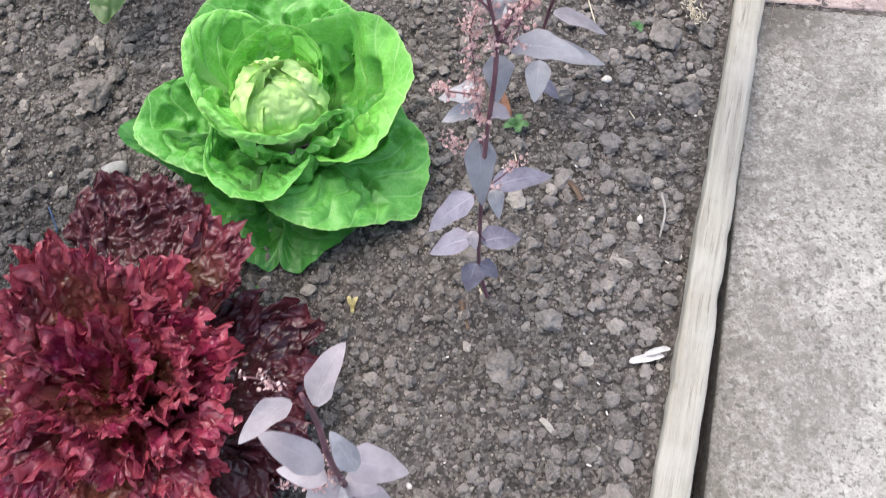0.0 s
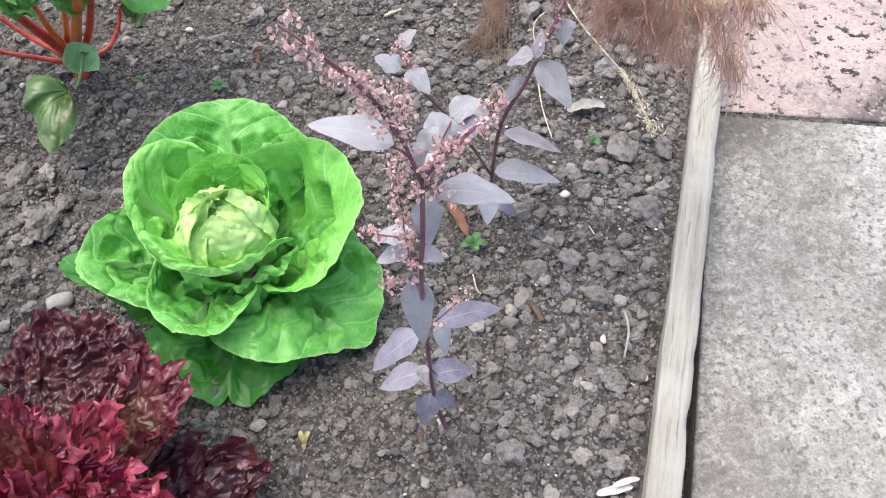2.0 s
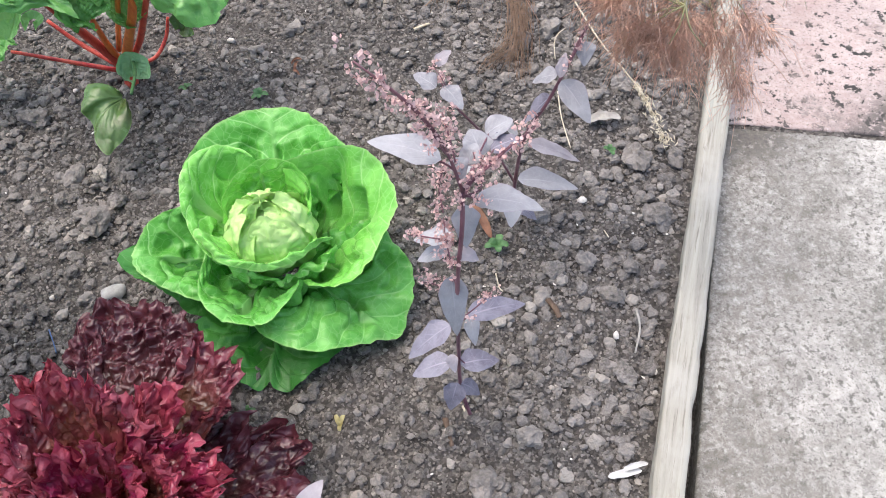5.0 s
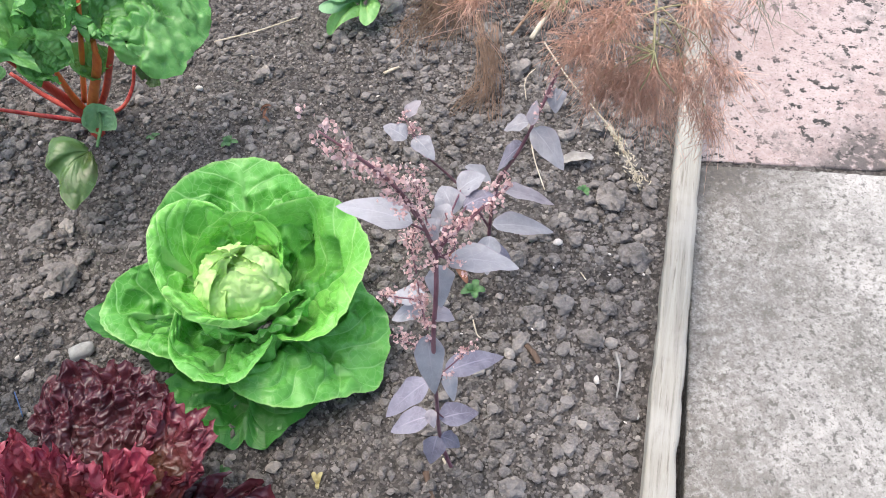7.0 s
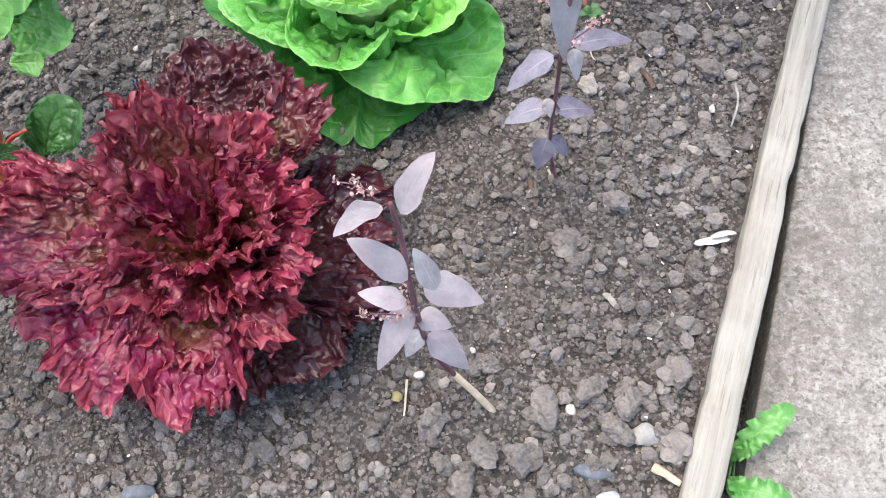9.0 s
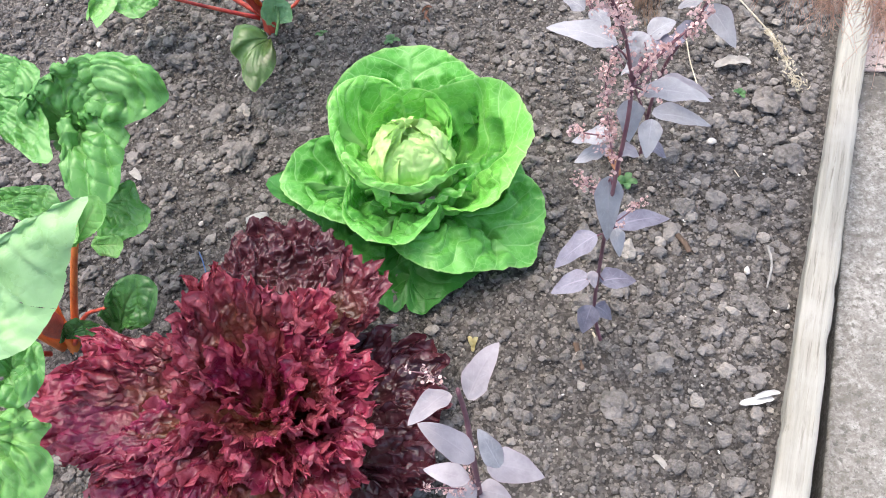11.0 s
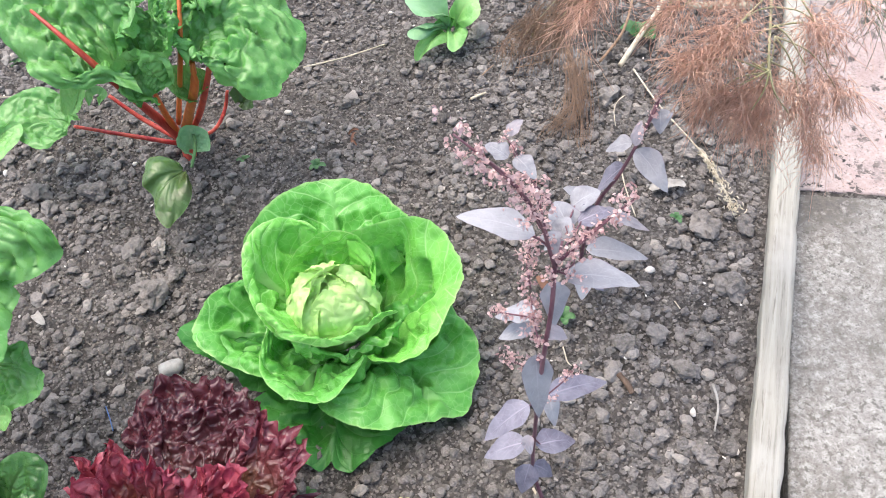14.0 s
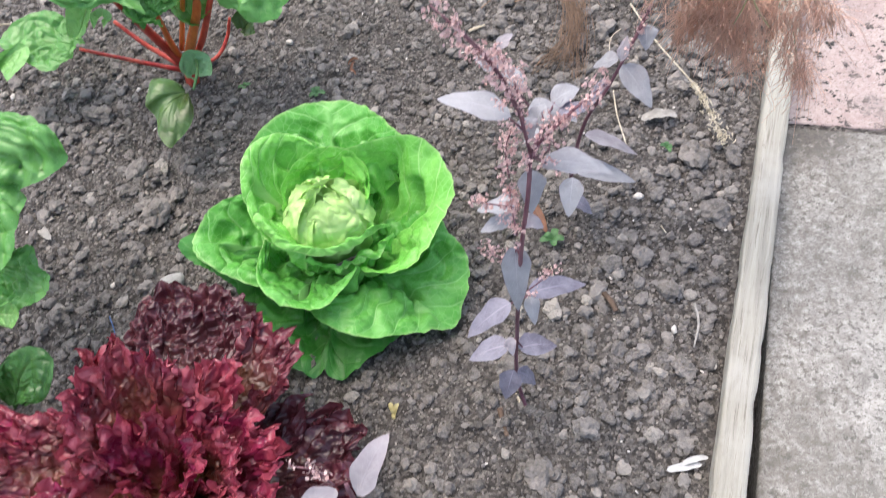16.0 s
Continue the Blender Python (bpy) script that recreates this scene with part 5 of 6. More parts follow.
chard_leaf(chard, (-0.342, 1.052, 0.210), [(-0.329, 1.028, 0.215), (-0.348, 1.053, 0.240), (-0.344, 1.077, 0.255), (-0.324, 1.093, 0.262), (-0.283, 1.089, 0.265), (-0.267, 1.142, 0.260), (-0.216, 1.152, 0.240), (-0.189, 1.108, 0.220), (-0.179, 1.064, 0.205), (-0.190, 1.033, 0.200), (-0.204, 1.013, 0.200), (-0.214, 0.988, 0.195), (-0.243, 0.977, 0.200), (-0.269, 0.987, 0.210), (-0.296, 0.998, 0.215)], chard_green, arch=0.045, rise=0.9, cell=0.026, pillow=0.011, pocket=0.006, ruffle=0.008, seed=1, crumple=0.003)
chard_leaf(chard, (-0.435, 1.050, 0.200), [(-0.397, 0.990, 0.215), (-0.440, 0.995, 0.230), (-0.478, 0.984, 0.235), (-0.513, 0.986, 0.245), (-0.543, 1.008, 0.260), (-0.572, 1.043, 0.280), (-0.585, 1.085, 0.300), (-0.572, 1.139, 0.310), (-0.511, 1.155, 0.320), (-0.433, 1.132, 0.320), (-0.383, 1.077, 0.310), (-0.394, 1.022, 0.290)], chard_green, arch=0.03, rise=1.0, pillow=0.011, pocket=0.012, ruffle=0.011, seed=2, mid=0.15, cell=0.026, crumple=0.004)
chard_leaf(chard, (-0.407, 1.022, 0.180), [(-0.383, 1.005, 0.185), (-0.420, 0.994, 0.210), (-0.435, 1.005, 0.240), (-0.417, 1.020, 0.260), (-0.376, 1.007, 0.270), (-0.346, 1.001, 0.260), (-0.349, 1.001, 0.220)], chard_green, pillow=0.006, pocket=0.008, ruffle=0.006, seed=3)
chard_leaf(chard, (-0.392, 1.035, 0.220), [(-0.415, 1.026, 0.240), (-0.429, 1.045, 0.255), (-0.422, 1.079, 0.270), (-0.391, 1.083, 0.280), (-0.350, 1.073, 0.280), (-0.338, 1.040, 0.270), (-0.346, 1.012, 0.260), (-0.364, 1.007, 0.250)], chard_green, pillow=0.009, pocket=0.008, ruffle=0.010, seed=4, crumple=0.004)
chard_leaf(chard, (-0.358, 1.057, 0.140), [(-0.346, 1.034, 0.150), (-0.373, 1.032, 0.165), (-0.387, 1.055, 0.175), (-0.386, 1.082, 0.180), (-0.356, 1.079, 0.182), (-0.329, 1.063, 0.180), (-0.329, 1.048, 0.165)], chard_green, pillow=0.003, pocket=0.002, ruffle=0.003, seed=5)
chard_leaf(chard, (-0.559, 1.059, 0.120), [(-0.567, 1.060, 0.130), (-0.552, 1.072, 0.170), (-0.515, 1.090, 0.210), (-0.477, 1.099, 0.235), (-0.494, 1.081, 0.200), (-0.527, 1.053, 0.140)], chard_pale, pillow=0.002, pocket=0.0, ruffle=0.003, seed=6, rise=1.2)
chard_leaf(chard, (-0.564, 1.066, 0.100), [(-0.552, 1.070, 0.105), (-0.578, 1.101, 0.120), (-0.606, 1.116, 0.130), (-0.637, 1.115, 0.130), (-0.673, 1.095, 0.120), (-0.684, 1.064, 0.115), (-0.651, 1.041, 0.105), (-0.602, 1.015, 0.100), (-0.571, 1.036, 0.100)], chard_green, pillow=0.004, pocket=0.003, ruffle=0.004, seed=7)
chard_leaf(chard, (-0.688, 1.037, 0.100), [(-0.680, 1.013, 0.100), (-0.672, 1.039, 0.115), (-0.649, 1.056, 0.120), (-0.630, 1.047, 0.115), (-0.635, 1.025, 0.110), (-0.657, 0.994, 0.100)], chard_pale, pillow=0.002, pocket=0.0, ruffle=0.003, seed=17)
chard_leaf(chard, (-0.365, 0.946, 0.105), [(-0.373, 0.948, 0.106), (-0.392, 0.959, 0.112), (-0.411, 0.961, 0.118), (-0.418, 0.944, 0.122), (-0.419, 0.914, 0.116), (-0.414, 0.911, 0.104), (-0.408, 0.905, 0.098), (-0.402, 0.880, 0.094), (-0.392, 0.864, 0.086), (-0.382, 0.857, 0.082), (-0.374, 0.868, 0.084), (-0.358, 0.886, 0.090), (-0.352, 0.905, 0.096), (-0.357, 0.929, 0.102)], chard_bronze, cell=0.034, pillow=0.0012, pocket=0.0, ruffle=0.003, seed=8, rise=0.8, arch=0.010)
chard_leaf(chard, (-0.384, 1.025, 0.060), [(-0.375, 1.006, 0.070), (-0.393, 1.009, 0.090), (-0.390, 1.032, 0.100), (-0.368, 1.041, 0.100), (-0.347, 1.023, 0.095), (-0.341, 0.998, 0.085)], seedling_mint, pillow=0.002, pocket=0.002, ruffle=0.003, seed=9)
chard_leaf(chard, (-0.498, 1.053, 0.160), [(-0.511, 1.043, 0.150), (-0.514, 1.055, 0.165), (-0.497, 1.064, 0.170), (-0.479, 1.052, 0.165), (-0.492, 1.036, 0.155)], chard_pale, pillow=0.002, pocket=0.0, ruffle=0.002, seed=10)
chard_leaf(chard, (-0.351, 1.076, 0.280), [(-0.363, 1.060, 0.270), (-0.378, 1.073, 0.285), (-0.374, 1.114, 0.300), (-0.338, 1.140, 0.305), (-0.300, 1.117, 0.300), (-0.307, 1.095, 0.280)], chard_green, pillow=0.008, pocket=0.006, ruffle=0.006, seed=11)
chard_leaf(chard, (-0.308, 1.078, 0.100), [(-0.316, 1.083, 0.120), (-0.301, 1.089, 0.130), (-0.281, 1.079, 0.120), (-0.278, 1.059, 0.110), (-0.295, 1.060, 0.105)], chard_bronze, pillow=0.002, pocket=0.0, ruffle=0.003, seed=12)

near_chard = thing("chard_plant", (-0.600, 0.480, 0.0), "chard with large pale green leaves on orange stalks", "chard", "chard plants")
stalk(near_chard, [(-0.600, 0.480, -0.01), (-0.598, 0.485, 0.02), (-0.597, 0.490, 0.05)], 0.010, 0.010, chard_orange_stalk, "orange crown of the plant", 0.9)
stalk(near_chard, [(-0.590, 0.490, 0.02), (-0.576, 0.499, 0.060), (-0.538, 0.504, 0.140), (-0.497, 0.510, 0.220), (-0.470, 0.535, 0.265)], 0.0080, 0.0050, chard_orange_stalk)
stalk(near_chard, [(-0.605, 0.475, 0.02), (-0.605, 0.450, 0.16), (-0.520, 0.360, 0.300)], 0.0080, 0.0050, chard_orange_stalk)
stalk(near_chard, [(-0.620, 0.465, 0.02), (-0.660, 0.400, 0.14), (-0.508, 0.253, 0.270)], 0.0045, 0.0035, chard_red_stalk)
stalk(near_chard, [(-0.612, 0.480, 0.02), (-0.650, 0.490, 0.16), (-0.611, 0.592, 0.300)], 0.0075, 0.0050, chard_red_stalk)
stalk(near_chard, [(-0.590, 0.480, 0.02), (-0.549, 0.488, 0.080), (-0.482, 0.462, 0.150)], 0.0050, 0.0030, chard_red_stalk)
stalk(near_chard, [(-0.600, 0.490, 0.02), (-0.585, 0.520, 0.12), (-0.494, 0.541, 0.220)], 0.0050, 0.0035, chard_orange_stalk)
part("stalk", sheet((-0.583, 0.472, 0.050), (-0.558, 0.454, 0.120), (-0.546, 0.457, 0.170), 0.017, profile_spade, 14, 10, 0.8, 0.0, 2.0, 0.0, 4, 0.0, 5), chard_red_stalk, near_chard, "broad red leaf base")
chard_leaf(near_chard, (-0.554, 0.662, 0.190), [(-0.570, 0.623, 0.220), (-0.580, 0.654, 0.260), (-0.563, 0.676, 0.285), (-0.537, 0.695, 0.300), (-0.499, 0.706, 0.312), (-0.464, 0.713, 0.315), (-0.428, 0.704, 0.315), (-0.400, 0.683, 0.305), (-0.393, 0.667, 0.285), (-0.412, 0.654, 0.275), (-0.439, 0.643, 0.270), (-0.456, 0.639, 0.260)], chard_green, arch=0.05, cell=0.034, pillow=0.015, pocket=0.004, ruffle=0.006, seed=21, rise=0.9)
chard_leaf(near_chard, (-0.542, 0.713, 0.200), [(-0.532, 0.679, 0.230), (-0.512, 0.616, 0.250), (-0.517, 0.579, 0.245), (-0.502, 0.559, 0.230), (-0.474, 0.552, 0.230), (-0.452, 0.572, 0.240), (-0.447, 0.610, 0.255), (-0.461, 0.655, 0.240)], chard_green, arch=0.04, cell=0.040, pillow=0.012, pocket=0.002, ruffle=0.004, seed=22, rise=0.9)
chard_leaf(near_chard, (-0.547, 0.613, 0.160), [(-0.534, 0.589, 0.170), (-0.495, 0.612, 0.190), (-0.467, 0.617, 0.190), (-0.456, 0.593, 0.185), (-0.437, 0.573, 0.180), (-0.443, 0.554, 0.175), (-0.471, 0.545, 0.170), (-0.501, 0.542, 0.165)], chard_green, pillow=0.006, pocket=0.003, ruffle=0.005, seed=23)
chard_leaf(near_chard, (-0.519, 0.546, 0.160), [(-0.510, 0.552, 0.170), (-0.494, 0.546, 0.175), (-0.473, 0.545, 0.180), (-0.465, 0.536, 0.175), (-0.473, 0.522, 0.165), (-0.496, 0.529, 0.160), (-0.507, 0.534, 0.160)], chard_pale, pillow=0.003, pocket=0.0, ruffle=0.004, seed=24)
chard_leaf(near_chard, (-0.448, 0.451, 0.300), [(-0.426, 0.451, 0.320), (-0.420, 0.478, 0.340), (-0.408, 0.484, 0.345), (-0.397, 0.477, 0.335), (-0.405, 0.464, 0.320), (-0.426, 0.454, 0.310)], chard_pale, pillow=0.002, pocket=0.0, ruffle=0.002, seed=25)
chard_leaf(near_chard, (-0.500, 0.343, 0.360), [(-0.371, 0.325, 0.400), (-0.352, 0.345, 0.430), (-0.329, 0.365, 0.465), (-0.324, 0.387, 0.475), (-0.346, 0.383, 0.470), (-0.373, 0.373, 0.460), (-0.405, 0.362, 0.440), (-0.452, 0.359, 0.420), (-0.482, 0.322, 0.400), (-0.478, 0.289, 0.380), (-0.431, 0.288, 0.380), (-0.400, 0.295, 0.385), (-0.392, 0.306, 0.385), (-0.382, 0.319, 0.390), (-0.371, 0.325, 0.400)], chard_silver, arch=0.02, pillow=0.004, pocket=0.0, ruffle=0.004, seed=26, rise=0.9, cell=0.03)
chard_leaf(near_chard, (-0.521, 0.343, 0.220), [(-0.521, 0.304, 0.240), (-0.490, 0.302, 0.240), (-0.469, 0.319, 0.245), (-0.465, 0.335, 0.250), (-0.470, 0.359, 0.260), (-0.482, 0.369, 0.265), (-0.502, 0.355, 0.270), (-0.527, 0.339, 0.270)], chard_green, arch=0.02, pillow=0.007, pocket=0.004, ruffle=0.006, seed=27)
chard_leaf(near_chard, (-0.548, 0.276, 0.200), [(-0.533, 0.302, 0.220), (-0.497, 0.306, 0.230), (-0.468, 0.292, 0.230), (-0.457, 0.290, 0.225), (-0.467, 0.270, 0.220), (-0.455, 0.256, 0.210), (-0.457, 0.230, 0.200), (-0.480, 0.219, 0.190), (-0.507, 0.211, 0.190)], chard_pale, arch=0.03, pillow=0.009, pocket=0.006, ruffle=0.006, seed=28)
chard_leaf(near_chard, (-0.659, 0.679, 0.250), [(-0.552, 0.596, 0.260), (-0.531, 0.599, 0.260), (-0.545, 0.647, 0.270), (-0.569, 0.684, 0.280), (-0.601, 0.695, 0.280), (-0.636, 0.688, 0.280), (-0.659, 0.653, 0.270), (-0.625, 0.599, 0.260)], chard_green, arch=0.01, pillow=0.006, pocket=0.006, ruffle=0.005, seed=29, cell=0.032)
chard_leaf(near_chard, (-0.662, 0.727, 0.260), [(-0.606, 0.686, 0.280), (-0.569, 0.688, 0.280), (-0.567, 0.716, 0.285), (-0.591, 0.739, 0.290), (-0.619, 0.745, 0.290), (-0.657, 0.746, 0.290)], chard_green, arch=0.02, pillow=0.008, pocket=0.003, ruffle=0.005, seed=30, cell=0.032)
chard_leaf(near_chard, (-0.648, 0.591, 0.180), [(-0.559, 0.552, 0.170), (-0.556, 0.587, 0.180), (-0.574, 0.615, 0.190), (-0.613, 0.617, 0.190), (-0.656, 0.610, 0.190), (-0.670, 0.566, 0.180)], chard_green, pillow=0.006, pocket=0.004, ruffle=0.005, seed=31)
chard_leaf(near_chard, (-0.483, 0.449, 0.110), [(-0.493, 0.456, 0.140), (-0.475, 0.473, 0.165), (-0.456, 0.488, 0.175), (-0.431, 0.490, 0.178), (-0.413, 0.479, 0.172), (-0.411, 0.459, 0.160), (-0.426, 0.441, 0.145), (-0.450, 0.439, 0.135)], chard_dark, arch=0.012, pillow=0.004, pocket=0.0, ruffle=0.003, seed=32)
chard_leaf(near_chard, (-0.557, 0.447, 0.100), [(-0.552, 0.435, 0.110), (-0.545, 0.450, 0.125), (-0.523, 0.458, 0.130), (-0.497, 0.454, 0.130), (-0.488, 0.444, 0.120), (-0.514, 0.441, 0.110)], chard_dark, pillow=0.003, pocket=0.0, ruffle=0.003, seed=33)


# ---- fennel hanging over the edging ----
def wisps(root, tip, count, length, seed, sag=0.3, width=0.00038, fan=1.0):
    """Hair-fine forked leaf threads along a side shoot."""
    rng = np.random.RandomState(seed)
    root, tip = np.array(root, float), np.array(tip, float)
    axis = unit(tip - root)
    shapes = []
    for i in range(count):
        p = root + (tip - root) * rng.rand() ** 0.8 + rng.normal(0, 0.006, 3)
        d = unit(axis * 0.55 + rng.normal(0, 0.8 * fan, 3) * np.array((1, 1, 0.8)))
        n = length * rng.uniform(0.35, 0.95)
        for twig in range(3):
            e = unit(d + rng.normal(0, 0.5, 3))
            m = n * rng.uniform(0.5, 1.0)
            turn = rng.normal(0, 0.42, 3) * m
            q = p + d * n * 0.3 * twig
            line = [q, q + e * m * 0.4 + turn * 0.15 + (0, 0, -sag * m * 0.08), q + e * m * 0.75 + turn * 0.6 + (0, 0, -sag * m * 0.35), q + e * m + turn * 1.3 + (0, 0, -sag * m * 0.9)]
            shapes.append(tube(line, width, width * 0.6, 3, 1))
    return joined(shapes)


fennel = thing("fennel_plant", (0.400, 1.330, 0.0), "feathery bronze fennel drooping over the timber edging", "fennel")
NODE = (0.332, 0.722, 0.420)
part("stalk", tube([(0.400, 1.330, -0.01), (0.395, 1.290, 0.25), (0.378, 1.100, 0.47), (0.358, 0.860, 0.455), NODE], 0.0030, 0.0012, 8), fennel_stalk, fennel, "pale green stalk")


def frond(start, end, count, length, seed, material=fennel_bronze, sag=0.8, r=0.0010, fan=0.9):
    a, b = np.array(start, float), np.array(end, float)
    mid = (a + b) / 2 + np.array((0, 0, 0.03 * np.linalg.norm(b - a) / 0.2))
    shoot = part("frond", tube([a, mid, b], r, r * 0.5, 5, 6), fennel_stalk, fennel)
    threads = part("leaf_threads", joined([wisps(mid * 0.8 + b * 0.2, b, int(count * 1.35), length * 0.74, seed, sag, fan=fan), wisps(mid * 0.4 + b * 0.6, b * 1.15 - mid * 0.15, int(count * 0.7), length * 0.6, seed + 50, sag, fan=fan)]), material, shoot)
    tagged(threads, kind="stuff")


frond(NODE, (0.255, 0.730, 0.430), 62, 0.050, 1)
frond(NODE, (0.290, 0.763, 0.340), 60, 0.046, 2)
frond(NODE, (0.339, 0.767, 0.310), 62, 0.046, 3)
frond((0.330, 0.735, 0.42), (0.382, 0.801, 0.240), 48, 0.042, 4)
frond((0.335, 0.740, 0.42), (0.453, 0.805, 0.210), 64, 0.044, 5)
frond((0.345, 0.760, 0.43), (0.416, 0.738, 0.370), 46, 0.050, 6)
frond((0.350, 0.790, 0.44), (0.391, 0.765, 0.430), 44, 0.050, 7)
frond((0.350, 0.790, 0.44), (0.288, 0.735, 0.450), 62, 0.050, 8)
frond((0.355, 0.820, 0.45), (0.247, 0.789, 0.440), 49, 0.045, 9)
frond((0.365, 0.950, 0.46), (0.321, 0.802, 0.450), 49, 0.050, 10)
frond((0.345, 0.760, 0.43), (0.341, 0.735, 0.380), 46, 0.050, 11)
frond((0.345, 0.760, 0.43), (0.380, 0.736, 0.360), 44, 0.050, 12)
frond((0.340, 0.740, 0.42), (0.310, 0.741, 0.370), 50, 0.050, 16)
frond((0.370, 1.000, 0.46), (0.167, 0.812, 0.430), 84, 0.045, 13, fennel_bronze, 0.9, fan=0.6)
frond((0.370, 1.000, 0.46), (0.139, 0.839, 0.390), 92, 0.042, 14, fennel_dead, 0.9, fan=0.6)
frond((0.370, 1.000, 0.46), (0.112, 0.858, 0.370), 84, 0.042, 15, fennel_dead, 0.9, fan=0.6)
frond((0.370, 1.000, 0.46), (0.467, 0.800, 0.400), 9, 0.040, 17, fennel_green)
frond((0.370, 0.950, 0.46), (0.500, 0.830, 0.380), 9, 0.040, 18, fennel_green)
frond((0.375, 1.050, 0.46), (0.441, 0.795, 0.430), 22, 0.050, 19)

for line in (
    [(0.345, 0.763, 0.440), (0.329, 0.763, 0.430), (0.312, 0.762, 0.410)],
    [(0.345, 0.763, 0.440), (0.358, 0.754, 0.430), (0.373, 0.739, 0.410)],
    [(0.345, 0.763, 0.440), (0.375, 0.776, 0.430), (0.401, 0.788, 0.410)],
    [(0.331, 0.719, 0.425), (0.318, 0.716, 0.420), (0.312, 0.729, 0.400)],
    [(0.331, 0.719, 0.425), (0.326, 0.730, 0.420), (0.324, 0.750, 0.410)],
    [(0.331, 0.719, 0.425), (0.336, 0.704, 0.410), (0.356, 0.707, 0.380)],
    [(0.331, 0.719, 0.425), (0.327, 0.709, 0.410), (0.323, 0.714, 0.380)],
    [(0.336, 0.789, 0.450), (0.313, 0.771, 0.440), (0.289, 0.753, 0.420)],
    [(0.289, 0.753, 0.420), (0.275, 0.742, 0.410), (0.263, 0.745, 0.390)],
    [(0.372, 0.785, 0.450), (0.387, 0.767, 0.430), (0.401, 0.751, 0.400)],
):
    part("side_shoot", tube(line, 0.0011, 0.0006, 5, 6), fennel_stalk, fennel, "thin straw-green side shoot")

STRANDS = (
    ([(0.204, 1.200, 0.075), (0.208, 1.163, 0.060), (0.213, 1.132, 0.040), (0.206, 1.094, 0.022), (0.192, 1.057, 0.010)], 60, 0.005),
    ([(0.232, 1.193, 0.055), (0.226, 1.151, 0.045), (0.224, 1.115, 0.030), (0.217, 1.076, 0.014), (0.216, 1.034, 0.006)], 40, 0.0055),
    ([(0.207, 1.100, 0.022), (0.192, 1.082, 0.016), (0.171, 1.068, 0.010), (0.161, 1.052, 0.006)], 34, 0.006),
    ([(0.170, 1.271, 0.090), (0.150, 1.262, 0.065), (0.128, 1.259, 0.040), (0.120, 1.242, 0.012)], 40, 0.006),
    ([(0.194, 1.241, 0.100), (0.186, 1.217, 0.080), (0.179, 1.198, 0.050)], 34, 0.008),
)
dead = thing("dead_fennel", STRANDS[0][0][-1][:2] + (0.0,), "matted strands of dead brown fennel threads on the soil", "dead foliage")
for seed, (path, count, spread) in enumerate(STRANDS):
    rng = np.random.RandomState(31 + seed)
    path, shapes = np.array(path, float), []
    for i in range(count):
        shift = rng.normal(0, spread * 0.75, 3) * (1, 1, 0.4)
        stray = np.cumsum(rng.normal(0, spread * 0.75, path.shape), axis=0) * (1, 1, 0.5)
        first, last = rng.randint(0, 2), len(path) - (rng.randint(0, 2) if len(path) > 3 else 0)
        line = (path + shift * np.linspace(0.7, 1.2, len(path))[:, None] + stray)[first:last]
        line[:, 2] = np.maximum(line[:, 2], 0.003)
        shapes.append(tube(list(line + rng.normal(0, 0.0022, line.shape) * (1, 1, 0)), 0.0005, 0.0003, 3, 3))
    tagged(part("threads", joined(shapes), fennel_dead, dead), kind="stuff")


# ---- small plants ----
def small_leaf(plant, p0, p2, half, material=weed_green, lift=0.006, seed=0, curl=0.4, profile=profile_oval):
    p0, p2 = np.array(p0, float), np.array(p2, float)
    return part("leaf", sheet(p0, (p0 + p2) / 2 + (0, 0, lift), p2, half, profile, 12, 8, curl, half * 0.12, 2.0, 0.0, 6, half * 0.05, seed), material, plant)


seedling = thing("lettuce_seedling", (0.017, 1.321, 0.000), "young pale green lettuce seedling in the soil", "seedling")
part("leaf", rim_leaf((0.011, 1.314, 0.015), [(-0.003, 1.299, 0.020), (-0.021, 1.286, 0.040), (-0.035, 1.251, 0.050), (-0.046, 1.238, 0.030), (-0.039, 1.238, 0.020), (-0.027, 1.245, 0.030), (-0.007, 1.257, 0.035), (0.027, 1.274, 0.030)], 0.003, 1.0, 0.012, pillow=0.001, pocket=0.0, ruffle=0.002, seed=81, nu=20, nv=40), chard_pale, seedling)
part("leaf", rim_leaf((0.017, 1.315, 0.020), [(-0.002, 1.297, 0.030), (-0.023, 1.265, 0.045), (-0.044, 1.252, 0.055), (-0.052, 1.265, 0.060), (-0.038, 1.276, 0.062), (-0.017, 1.272, 0.060), (0.009, 1.306, 0.040)], 0.003, 1.0, 0.012, pillow=0.001, pocket=0.0, ruffle=0.002, seed=82, nu=20, nv=40), seedling_mint, seedling)
part("leaf", rim_leaf((0.018, 1.310, 0.030), [(0.024, 1.307, 0.050), (0.006, 1.293, 0.070), (-0.022, 1.278, 0.080), (-0.043, 1.289, 0.085), (-0.053, 1.324, 0.090), (-0.021, 1.338, 0.090), (0.017, 1.331, 0.080)], 0.003, 1.0, 0.012, pillow=0.001, pocket=0.0, ruffle=0.002, seed=83, nu=20, nv=40), seedling_mint, seedling)
part("leaf", rim_leaf((0.023, 1.309, 0.030), [(0.019, 1.292, 0.050), (0.023, 1.312, 0.070), (0.047, 1.335, 0.080), (0.069, 1.316, 0.080), (0.071, 1.287, 0.070), (0.056, 1.275, 0.060), (0.038, 1.290, 0.040)], 0.003, 1.0, 0.012, pillow=0.001, pocket=0.0, ruffle=0.002, seed=84, nu=20, nv=40), chard_pale, seedling)
